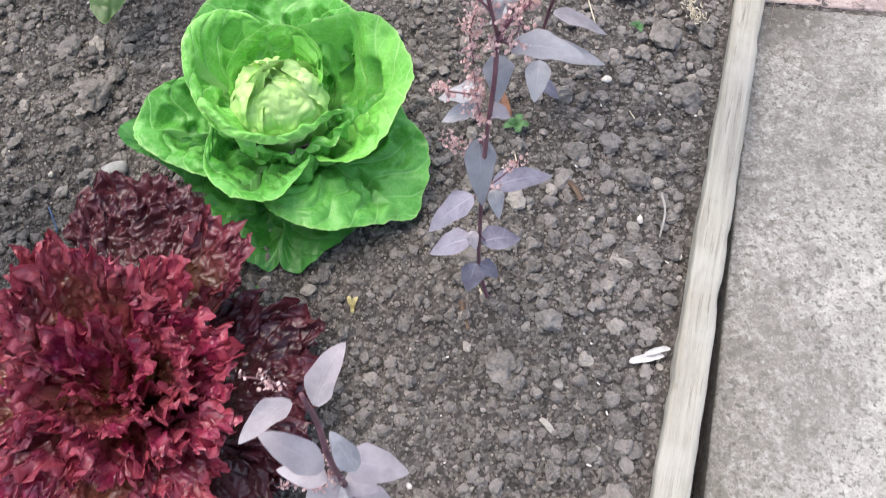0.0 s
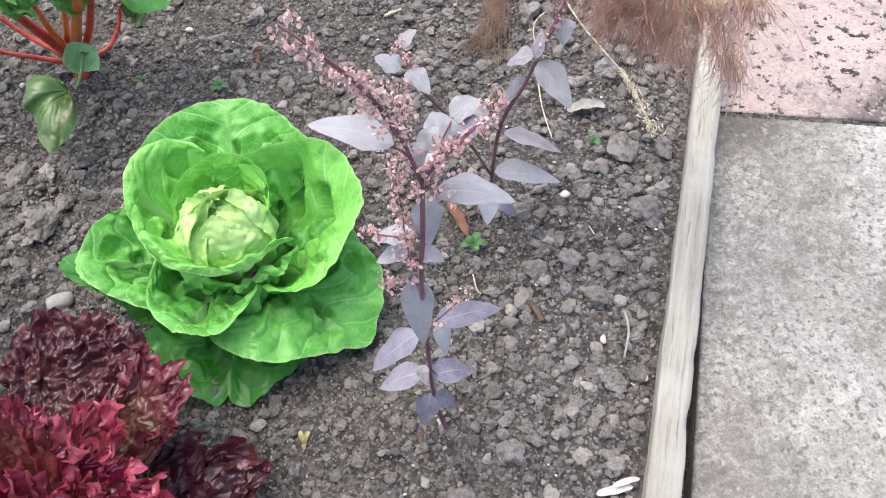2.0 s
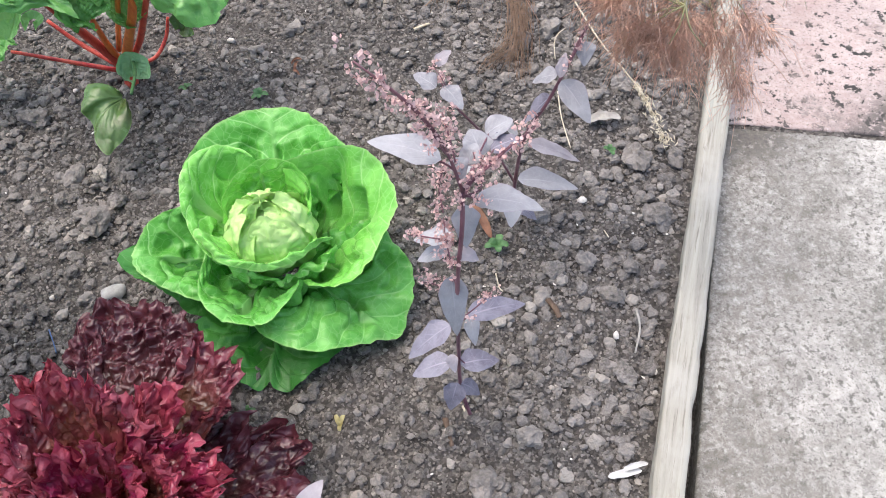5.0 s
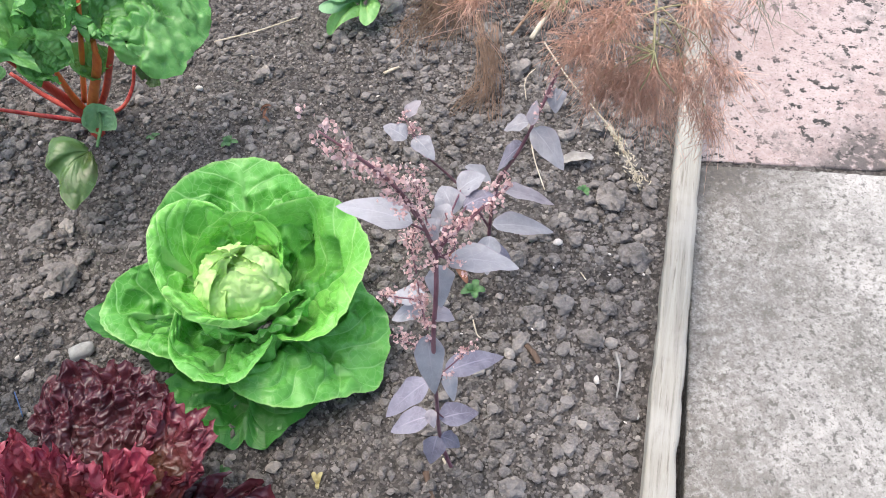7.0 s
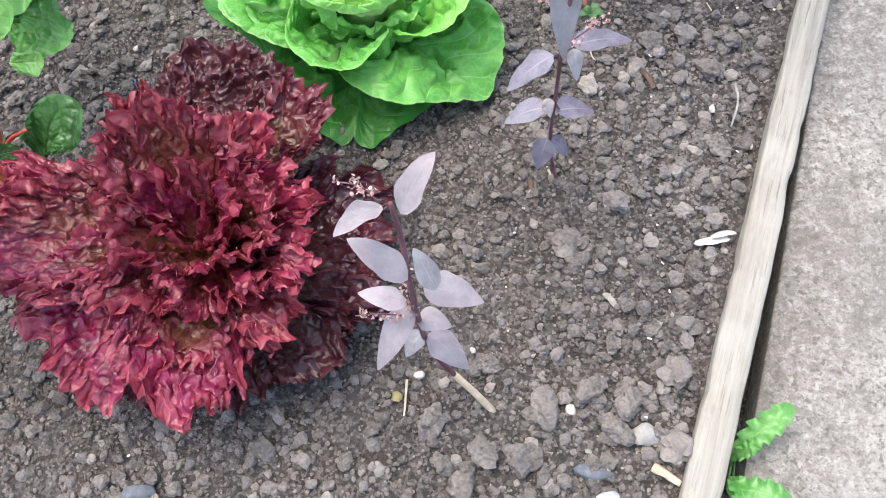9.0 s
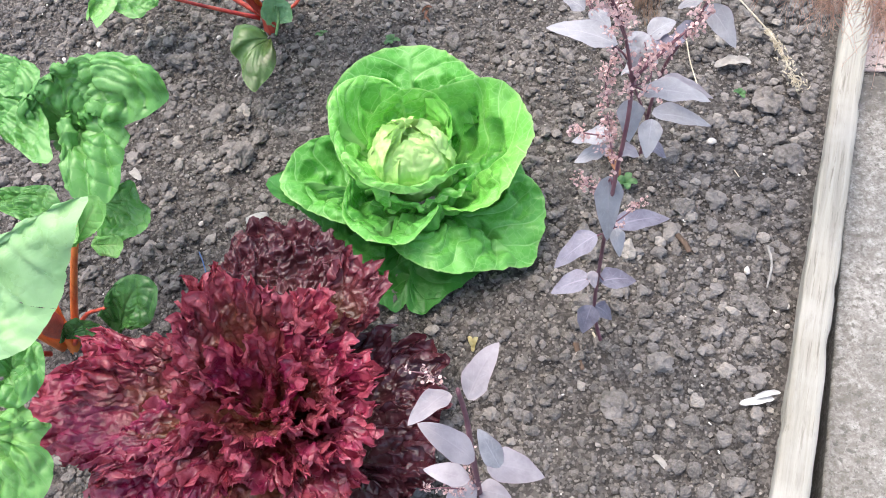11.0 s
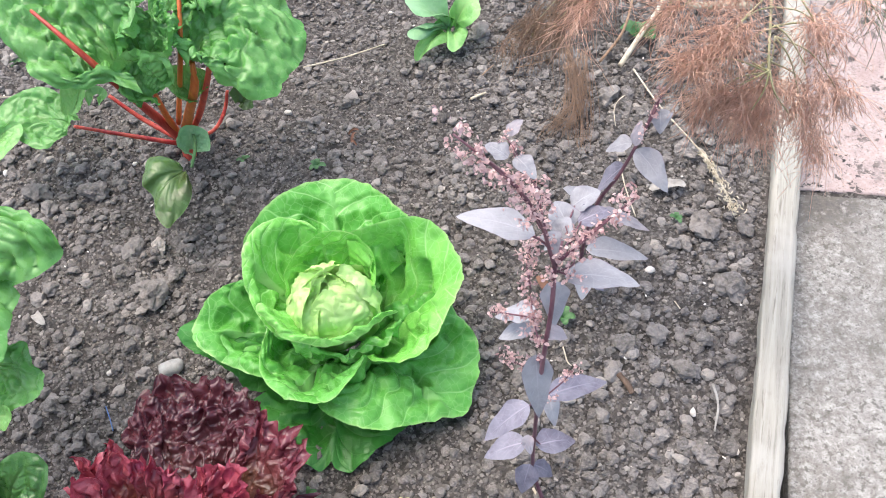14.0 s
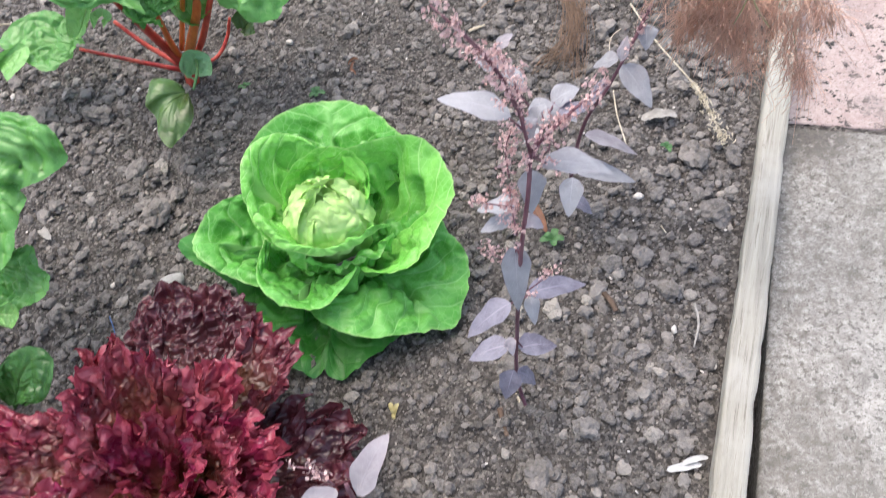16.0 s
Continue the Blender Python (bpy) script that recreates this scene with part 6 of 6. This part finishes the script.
part("leaf", rim_leaf((0.022, 1.311, 0.020), [(0.012, 1.295, 0.030), (0.011, 1.253, 0.040), (0.022, 1.239, 0.035), (0.038, 1.251, 0.035), (0.049, 1.283, 0.040), (0.038, 1.301, 0.035)], 0.003, 1.0, 0.012, pillow=0.001, pocket=0.0, ruffle=0.002, seed=85, nu=20, nv=40), chard_pale, seedling)
part("leaf", rim_leaf((0.017, 1.318, 0.020), [(-0.015, 1.279, 0.050), (-0.005, 1.289, 0.060), (0.016, 1.295, 0.065), (0.034, 1.297, 0.050)], 0.003, 1.0, 0.012, pillow=0.001, pocket=0.0, ruffle=0.002, seed=86, nu=20, nv=40), chard_green, seedling)


def sprout(place, size, seed, label="tiny green weed seedling in the soil", leaves=5):
    rng = random.Random(seed)
    o = np.array(place, float) + (0, 0, 0.002)
    plant = thing("weed_seedling", tuple(o), label, "weed", "weed seedlings")
    for i in range(leaves):
        a = 2 * math.pi * i / leaves + rng.uniform(-0.4, 0.4)
        w = np.array((math.cos(a), math.sin(a), 0.0))
        small_leaf(plant, o + (0, 0, 0.002), o + w * size * rng.uniform(0.7, 1.1) + (0, 0, size * 0.35), size * 0.30, weed_green, size * 0.25, seed + i)
    return plant


sprout((-0.200, 1.029, 0.000), 0.015, 1)
sprout((-0.322, 1.053, 0.000), 0.011, 2, leaves=4)
sprout((0.155, 0.723, 0.000), 0.018, 3)
sprout((0.333, 0.879, 0.000), 0.012, 4, leaves=4)
sprout((-0.176, 0.289, 0.000), 0.012, 5, leaves=4)
sprout((-0.174, 0.496, 0.000), 0.012, 6, leaves=4)
sprout((-0.777, 1.334, -0.000), 0.016, 7, leaves=4)

weed = thing("broad_leaved_weed", (0.341, 1.278, 0.000), "small round-leaved green weed beside the dry sticks", "weed")
for i, (t0, r, h) in enumerate(((0.3, 0.034, 0.016), (-0.7, 0.030, 0.015), (2.6, 0.034, 0.016), (1.4, 0.026, 0.012))):
    o = np.array(weed.location)
    w = np.array((math.cos(t0), math.sin(t0), 0.0))
    small_leaf(weed, o + (0, 0, 0.004), o + w * r + (0, 0, 0.014), h, weed_green, 0.008, i)

dandelion = thing("dandelion", (0.305, 0.178, -0.060), "bright green dandelion growing in the gap beside the edging", "weed")
for i, (a, b, h) in enumerate((((0.291, 0.159, -0.020), (0.349, 0.206, 0.012), 0.017), ((0.278, 0.121, -0.010), (0.337, 0.108, 0.010), 0.017), ((0.289, 0.155, -0.030), (0.318, 0.169, -0.005), 0.010), ((0.289, 0.135, -0.020), (0.292, 0.091, 0.006), 0.014))):
    part("leaf", sheet(a, (np.array(a) + np.array(b)) / 2 + (0, 0, 0.014), b, h, profile_toothed, 66, 12, 0.3, 0.005, 6.0, 0.002, 6, 0.0012, 60 + i), chard_green, dandelion)
    part("leaf_stalk", tube([dandelion.location, (np.array(dandelion.location) + np.array(a)) / 2, a], 0.0016, 0.0012, 5, 3), weed_green, dandelion)

onion = thing("onion", (-0.803, 1.210, -0.000), "small golden onion half out of the soil with a withered stalk", "onion")
bulb = np.array(onion.location)
v, f = BALL[3]
part("bulb", (v * np.array((0.0125, 0.0125, 0.014)) * (1 + 0.35 * np.clip(v[:, 2:], 0, 1) ** 3) + bulb + (0, 0, 0.010), f), onion_skin, onion)
part("stalk", tube([bulb + (0, 0, 0.020), bulb + (-0.012, 0.018, 0.036), bulb + (-0.035, 0.055, 0.050), bulb + (-0.06, 0.10, 0.045)], 0.0055, 0.0025, 7), chard_pale, onion, "pale green stalk")
part("dry_leaf", tube([bulb + (0.004, 0.010, 0.022), bulb + (0.030, 0.018, 0.018), bulb + (0.060, 0.030, 0.006)], 0.0022, 0.0012, 5), dry_stalk, onion, "withered straw-coloured leaf")


# ---- dry stalks, leaves and litter ----
def stick(points, r0, r1, material, label, name="dry_stalk", category="stalk", lumpy=0.15, seed=0, flat=0.8):
    return lone(name, tube(points, r0, r1, 7, 6, flat, lumpy, seed), material, label, category)


stick([(-0.241, 1.261, 0.006), (-0.167, 1.279, 0.007), (-0.099, 1.306, 0.006)], 0.0018, 0.0014, dry_stalk, "thin pale straw lying on the soil", "straw", "straw")
stick([(0.297, 1.198, 0.014), (0.332, 1.249, 0.022), (0.377, 1.314, 0.030), (0.407, 1.369, 0.034)], 0.0046, 0.0040, dry_stalk, "pale dry cut stalk leaning across the soil")
stick([(0.267, 1.217, 0.008), (0.309, 1.266, 0.025), (0.332, 1.322, 0.040), (0.346, 1.372, 0.050)], 0.0026, 0.0020, brown_twig, "thin bent brown stalk", "dry_stalk")
stick([(0.418, 1.278, 0.060), (0.465, 1.275, 0.060), (0.518, 1.261, 0.065)], 0.0075, 0.0070, dry_stalk, "thick pale stump of an old stalk")
stick([(0.269, 1.000, 0.004), (0.268, 0.941, 0.010), (0.276, 0.887, 0.004)], 0.0012, 0.0010, dry_stalk, "thin pale straw leaning on the soil", "straw", "straw")
stick([(0.330, 0.613, 0.005), (0.330, 0.584, 0.007), (0.319, 0.550, 0.005)], 0.0020, 0.0013, dry_leaf_grey, "short bleached piece of straw on the soil", "straw", "straw")
stick([(0.094, 0.494, 0.006), (0.103, 0.474, 0.006), (0.112, 0.457, 0.004)], 0.0018, 0.0014, dry_stalk, "pale thin dry stalk at the orach's foot")
stick([(-0.063, 0.227, 0.004), (-0.063, 0.205, 0.006), (-0.064, 0.186, 0.004)], 0.0016, 0.0012, dry_stalk, "short pale straw on the soil", "straw", "straw")
stick([(0.216, 0.634, 0.005), (0.224, 0.619, 0.007), (0.229, 0.606, 0.005)], 0.0050, 0.0042, bark_brown, "short flake of brown bark on the soil", "bark_flake", "bark", 0.2, 3, 0.5)
stick([(0.074, 0.476, 0.004), (0.077, 0.458, 0.006), (0.081, 0.440, 0.004)], 0.0045, 0.0030, bark_brown, "dark brown bark flake on the soil", "bark_flake", "bark", 0.2, 4, 0.5)
stick([(0.201, 0.139, 0.006), (0.214, 0.131, 0.008), (0.228, 0.122, 0.006)], 0.0060, 0.0040, dry_stalk, "pale flat wood splinter on the soil", "wood_splinter", "wood", 0.2, 5, 0.5)

stick([(0.047, 1.152, 0.006), (0.058, 1.156, 0.008), (0.073, 1.164, 0.006)], 0.0030, 0.0024, dry_stalk, "short pale broken piece of stalk on the soil", "dry_stalk", "stalk")
stick([(0.067, 1.206, 0.006), (0.078, 1.217, 0.008), (0.090, 1.232, 0.006)], 0.0009, 0.0007, brown_twig, "thin brown straw on the soil", "straw", "straw")
stick([(0.125, 1.217, 0.008), (0.154, 1.219, 0.012), (0.187, 1.232, 0.010)], 0.0009, 0.0007, brown_twig, "thin brown straw on the soil", "straw", "straw")
stick([(0.272, 1.068, 0.006), (0.273, 1.096, 0.014), (0.281, 1.111, 0.018), (0.295, 1.129, 0.012)], 0.0009, 0.0007, dry_stalk, "thin pale bent rootlet on the soil", "rootlet", "root")
stick([(-0.006, 1.184, 0.005), (0.001, 1.196, 0.008)], 0.0014, 0.0011, dry_leaf_grey, "tiny bleached splinter on the soil", "wood_splinter", "wood")
stick([(0.023, 1.191, 0.005), (0.030, 1.174, 0.006)], 0.0010, 0.0008, dry_leaf_grey, "tiny bleached splinter on the soil", "wood_splinter", "wood")
stick([(-0.175, 1.221, 0.005), (-0.166, 1.202, 0.006)], 0.0010, 0.0008, dry_stalk, "short pale straw on the soil", "straw", "straw")
stick([(0.305, 0.738, 0.005), (0.310, 0.725, 0.006)], 0.0010, 0.0008, dry_stalk, "short pale straw on the soil", "straw", "straw")
stick([(0.150, 0.678, 0.005), (0.153, 0.654, 0.009), (0.158, 0.649, 0.006)], 0.0011, 0.0009, dry_stalk, "thin pale curled straw on the soil", "straw", "straw")

seedhead = thing("grass_seed_head", (0.319, 1.193, 0.008), "dry straw-coloured grass stem with a drooping seed head", "grass stem")
part("stem", tube([(0.318, 1.191, 0.010), (0.343, 1.088, 0.022), (0.374, 1.013, 0.024), (0.395, 0.964, 0.022), (0.407, 0.911, 0.016)], 0.0015, 0.0010, 6), dry_stalk, seedhead)


def grains():
    rng = np.random.RandomState(9)
    line = spline([(0.387, 0.987, 0.022), (0.396, 0.955, 0.020), (0.410, 0.907, 0.014), (0.417, 0.868, 0.008)], 10)
    v, f = BALL[1]
    shapes = []
    for i in range(170):
        k = rng.rand()
        c = line[int(k * (len(line) - 1))]
        down = unit(line[min(int(k * (len(line) - 1)) + 1, len(line) - 1)] - line[max(int(k * (len(line) - 1)) - 1, 0)] + rng.normal(0, 0.006, 3))
        c = c + rng.normal(0, 1, 3) * np.array((0.0055, 0.004, 0.003)) * (0.4 + k)
        c[2] = max(c[2], 0.004)
        q = v * 0.0010
        shapes.append((q + down[None, :] * (v @ down)[:, None] * 0.0030 + c, f))
        if i % 4 == 0:
            shapes.append(tube([line[int(k * 0.8 * (len(line) - 1))], (c + line[int(k * (len(line) - 1))]) / 2, c], 0.0004, 0.0003, 4, 2))
    return joined(shapes)


tagged(part("seed_spray", grains(), dry_stalk, seedhead), kind="stuff")


def dead_leaf(p0, p2, half, material, label, seed, lift=0.006, curl=0.7, name="dead_leaf"):
    p0, p2 = np.array(p0, float), np.array(p2, float)
    return lone(name, sheet(p0, (p0 + p2) / 2 + (0, 0, lift), p2, half, profile_oval, 16, 12, curl, half * 0.25, 2.5, half * 0.08, 5, half * 0.1, seed), material, label, "dead leaf")


dead_leaf((0.302, 0.933, 0.008), (0.357, 0.935, 0.010), 0.010, dry_leaf_grey, "bleached grey dead leaf curled on the soil", 1)
dead_leaf((0.262, 0.393, 0.006), (0.303, 0.398, 0.008), 0.0050, bleached_leaf, "white withered leaf curled on the soil by the edging", 12, 0.002, 0.5)
dead_leaf((0.280, 0.399, 0.009), (0.312, 0.407, 0.006), 0.0040, bleached_leaf, "white withered leaf curled on the soil by the edging", 17, 0.005, 0.8)
dead_leaf((0.125, 0.783, 0.020), (0.148, 0.734, 0.006), 0.007, dry_leaf_rust, "rust-brown dead leaf under the orach", 3)
scrap = thing("dead_leaf", (-0.145, 1.078, 0.003), "curled rust-brown scrap of dead leaf on the soil", "dead leaf")
for a, b, half, curl, seed in (((-0.152, 1.086, 0.008), (-0.134, 1.090, 0.014), 0.0045, 1.6, 4), ((-0.140, 1.092, 0.008), (-0.146, 1.066, 0.012), 0.0035, 1.4, 5), ((-0.149, 1.070, 0.010), (-0.138, 1.064, 0.006), 0.0030, 1.2, 6)):
    small_leaf(scrap, a, b, half, dry_leaf_rust, 0.006, seed, curl)
withered = thing("withered_seedling", (-0.056, 0.472, 0.002), "small withered yellow seedling on the soil", "seedling")
for i, (turn, reach, half) in enumerate(((112, 0.015, 0.0036), (68, 0.014, 0.0034), (95, 0.009, 0.0030), (270, 0.007, 0.0030))):
    way = np.array((math.cos(radians(turn)), math.sin(radians(turn)), 0.35))
    small_leaf(withered, np.array((-0.056, 0.472, 0.004)), np.array((-0.056, 0.472, 0.004)) + way * reach, half, yellow_leaf, 0.004, 140 + i, 0.9)
dead_leaf((0.156, 0.331, 0.006), (0.171, 0.311, 0.008), 0.004, dry_leaf_grey, "pale dry scrap of leaf on the soil", 7)
dead_leaf((-0.078, 0.207, 0.006), (-0.067, 0.204, 0.008), 0.006, yellow_leaf, "yellow scrap of leaf on the soil", 8)
dead_leaf((0.141, 0.103, 0.006), (0.165, 0.108, 0.008), 0.006, bleached_leaf, "white scrap of dry leaf on the soil", 9)
dead_leaf((-0.587, 0.776, 0.010), (-0.566, 0.756, 0.012), 0.007, dry_leaf_grey, "pale pinkish dry root scrap on the soil", 10)

lone("twine", tube([(-0.381, 0.606, 0.003), (-0.450, 0.626, 0.008), (-0.440, 0.608, 0.010), (-0.435, 0.593, 0.003)][1:], 0.0009, 0.0009, 5), blue_twine, "short frayed piece of blue twine in the soil", "twine")

lone("stone", pebble((-0.374, 0.679, 0.000), (0.036, 0.024, 0.020), 3, 4, 0.2, 20), grey_stone, "smooth pale grey stone beside the lettuce", "stone")
lone("stone", pebble((0.195, 0.172, 0.000), (0.036, 0.024, 0.018), 3, 6, 0.3, 20), grey_stone, "flat angular grey stone among the clods", "stone")
lone("stone", pebble((0.139, 0.131, 0.000), (0.036, 0.020, 0.014), 3, 7, 0.3, -5), slate_stone, "dark blue-grey slate chip in the soil", "stone")
lone("stone", pebble((-0.350, 0.095, 0.000), (0.034, 0.020, 0.014), 3, 8, 0.3, 5), slate_stone, "dark blue-grey slate chip in the soil", "stone")
for i, (spot, w) in enumerate((((0.282, 0.793, 0.000), 0.013), ((0.312, 0.834, 0.000), 0.008), ((0.299, 0.578, 0.000), 0.012), ((0.339, 0.526, -0.000), 0.013), ((0.215, 0.511, 0.000), 0.007), ((0.119, 0.517, 0.000), 0.010), ((-0.459, 0.680, 0.000), 0.010), ((-0.523, 0.718, -0.000), 0.008), ((-0.210, 0.515, 0.000), 0.011), ((-0.258, 1.156, -0.000), 0.014), ((-0.091, 1.397, 0.000), 0.010), ((0.001, 0.950, 0.000), 0.007), ((0.117, 0.198, 0.000), 0.016), ((0.009, 0.263, 0.000), 0.009), ((0.030, 0.251, 0.000), 0.010), ((-0.050, 0.232, 0.000), 0.012), ((-0.503, 1.063, 0.000), 0.010), ((-0.719, 1.063, 0.000), 0.012), ((-0.774, 1.030, -0.000), 0.010))):
    lone("pebble", pebble(spot, (w, w * 0.72, w * 0.6), 2, 40 + i, 0.35, 37 * i), white_stone, "small whitish pebble on the soil", "pebble", "whitish pebbles")


# ---- clods and crumbs of the bed ----
def clod_shape(level, seed, rough=0.22):
    """A broken lump with dull facets."""
    v, f = BALL[level]
    rng = np.random.RandomState(seed)
    cuts = unit(rng.normal(0, 1, (11, 3)))
    deep = rng.uniform(0.62, 1.0, 11)
    k = np.min(np.where(v @ cuts.T > 0.05, deep / np.maximum(v @ cuts.T, 0.05), 9.0), axis=1)
    k = np.minimum(k, 1.15)
    k = k + rough * lattice(v[:, 0] * 2.2 + seed, v[:, 1] * 2.2, v[:, 2] * 2.2, seed)
    if level > 2:
        k = k + 0.16 * lattice(v[:, 0] * 5, v[:, 1] * 5, v[:, 2] * 5 + seed, seed + 2) + 0.08 * lattice(v[:, 0] * 11, v[:, 1] * 11, v[:, 2] * 11, seed + 3)
    return v * k[:, None] * np.array((1.0, 0.84, 0.62)), f


def swelling(x, y):
    """The soil is lumpier at the far end and along the edging."""
    return 1 + 0.25 * min(max((y - 0.90) / 0.2, 0), 1) * min(max((x + 0.02) / 0.15, 0), 1) + 0.18 * (x > edge_x(y) - 0.22) + 0.15 * (x < -0.32)


def bed_places(count, seed, bunch):
    """Random places on the bed; clods gather in loose drifts, more of them towards the edging."""
    rng = np.random.RandomState(seed)
    out = []
    while len(out) < count:
        x, y = rng.uniform(-1.02, 0.58), rng.uniform(-0.06, 1.52)
        if x > edge_x(y) - 0.030 or x < -0.72 - 0.25 * y:
            continue
        near = math.exp(-max(0.0, edge_x(y) - x) / 0.35)
        drift = 0.5 + 0.5 * float(lattice(x * 9, y * 9, 0.3, 77)) + 0.25 * float(lattice(x * 24, y * 24, 0.8, 78))
        if rng.rand() < (1 - bunch) + bunch * (0.35 * drift + 0.75 * near * (0.5 + 0.5 * drift) + 0.25 * (x < -0.15)):
            out.append((x, y))
    return out, rng


def scatter(name, count, seed, smallest, largest, levels, bunch, label):
    places, rng = bed_places(count, seed, bunch)
    kinds = [clod_shape(levels, 200 + seed + i) for i in range(14)]
    n = len(kinds[0][0])
    base = np.array(kinds[0][1])
    verts = np.empty((count, n, 3))
    for i, (x, y) in enumerate(places):
        v = kinds[rng.randint(14)][0]
        size = smallest * (largest / smallest) ** (rng.rand() ** 1.7) / 2
        m = np.array(Euler((rng.uniform(-0.5, 0.5), rng.uniform(-0.5, 0.5), rng.uniform(0, 6.3))).to_matrix())
        size *= swelling(x, y)
        verts[i] = (v * size) @ m.T + (x, y, float(soil_height(x, y)) + size * rng.uniform(0.0, 0.5))
    faces = (base[None] + (np.arange(count) * n)[:, None, None]).reshape(-1, 3)
    me = bpy.data.meshes.new(name)
    me.vertices.add(count * n)
    me.vertices.foreach_set("co", verts.ravel())
    me.loops.add(faces.size)
    me.loops.foreach_set("vertex_index", faces.ravel().astype(np.int32))
    me.polygons.add(len(faces))
    me.polygons.foreach_set("loop_start", np.arange(0, faces.size, 3, dtype=np.int32))
    me.polygons.foreach_set("use_smooth", np.full(len(faces), False))
    me.materials.append(crumbs)
    me.update(calc_edges=True)
    ob = new(name, me)
    ob.parent = ground
    return tagged(ob, label, kind="stuff")


scatter("soil_crumbs", 32000, 1, 0.0028, 0.0075, 1, 0.25, "fine dry soil crumbs")
scatter("small_clods", 8800, 2, 0.007, 0.019, 2, 0.45, "small dry clods of soil")


def big_clods():
    shapes = [clod_shape(3, 400 + i, 0.3) for i in range(16)]
    kinds = [mesh_of("clod", v * 0.01, f, clods, smooth=False) for v, f in shapes]
    places, rng = bed_places(290, 3, 0.75)
    for x, y in places:
        size = 0.013 * (2.4 ** (rng.rand() ** 1.8)) / 2
        put_clod(kinds[rng.randint(16)], x, y, size * swelling(x, y), rng)
    for x, y, d in CLODS:
        put_clod(kinds[rng.randint(16)], x, y, d / 2, rng)


def put_clod(mesh, x, y, size, rng):
    ob = new("clod", mesh)
    ob.matrix_basis = Matrix.LocRotScale((x, y, float(soil_height(np.array(x), np.array(y))) + size * 0.35), Euler((rng.uniform(-0.4, 0.4), rng.uniform(-0.4, 0.4), rng.uniform(0, 6.3))), (size * 100,) * 3)
    ob.parent = ground


CLODS = [(q[0], q[1], d) for q, d in (((0.371, 0.865, -0.000), 0.050), ((0.426, 0.856, 0.000), 0.034), ((0.385, 0.755, 0.000), 0.044), ((-0.416, 0.793, 0.000), 0.046), ((-0.584, 0.827, 0.000), 0.030), ((0.373, 1.000, 0.000), 0.028), ((-0.552, 1.004, 0.000), 0.044), ((-0.649, 1.013, 0.000), 0.044), ((0.274, 0.694, 0.000), 0.030), ((0.298, 0.635, 0.000), 0.032), ((0.226, 0.679, 0.000), 0.030), ((0.227, 1.231, 0.000), 0.044), ((0.114, 1.230, -0.000), 0.036), ((0.067, 1.312, 0.000), 0.046), ((0.269, 1.140, 0.000), 0.042), ((0.089, 0.195, 0.000), 0.044), ((0.163, 0.179, 0.000), 0.036), ((0.182, 0.207, 0.000), 0.036), ((0.063, 0.145, 0.000), 0.040), ((0.023, 0.150, 0.000), 0.036), ((0.229, 0.237, 0.000), 0.036), ((0.142, 0.219, 0.000), 0.034), ((-0.034, 0.182, 0.000), 0.038), ((0.001, 0.111, 0.000), 0.036), ((0.226, 0.157, 0.000), 0.036))]
big_clods()


def grit():
    """Tiny whitish bits of root and stone strewn over the bed."""
    places, rng = bed_places(170, 91, 0.3)
    v, f = BALL[1]
    shapes = []
    for x, y in places:
        size = np.array((rng.uniform(0.8, 2.4), rng.uniform(0.7, 1.4), rng.uniform(0.5, 1.0))) * 0.0013
        a = rng.uniform(0, 6.3)
        q = v * size * (1 + 0.25 * rng.rand(len(v), 1))
        q = np.stack([q[:, 0] * math.cos(a) - q[:, 1] * math.sin(a), q[:, 0] * math.sin(a) + q[:, 1] * math.cos(a), q[:, 2]], -1)
        shapes.append((q + (x, y, float(soil_height(x, y)) + 0.004), f))
    return joined(shapes)


specks = part("whitish_grit", grit(), white_stone, ground, smooth=False)
tagged(specks, "tiny whitish bits of root and stone on the soil", kind="stuff")
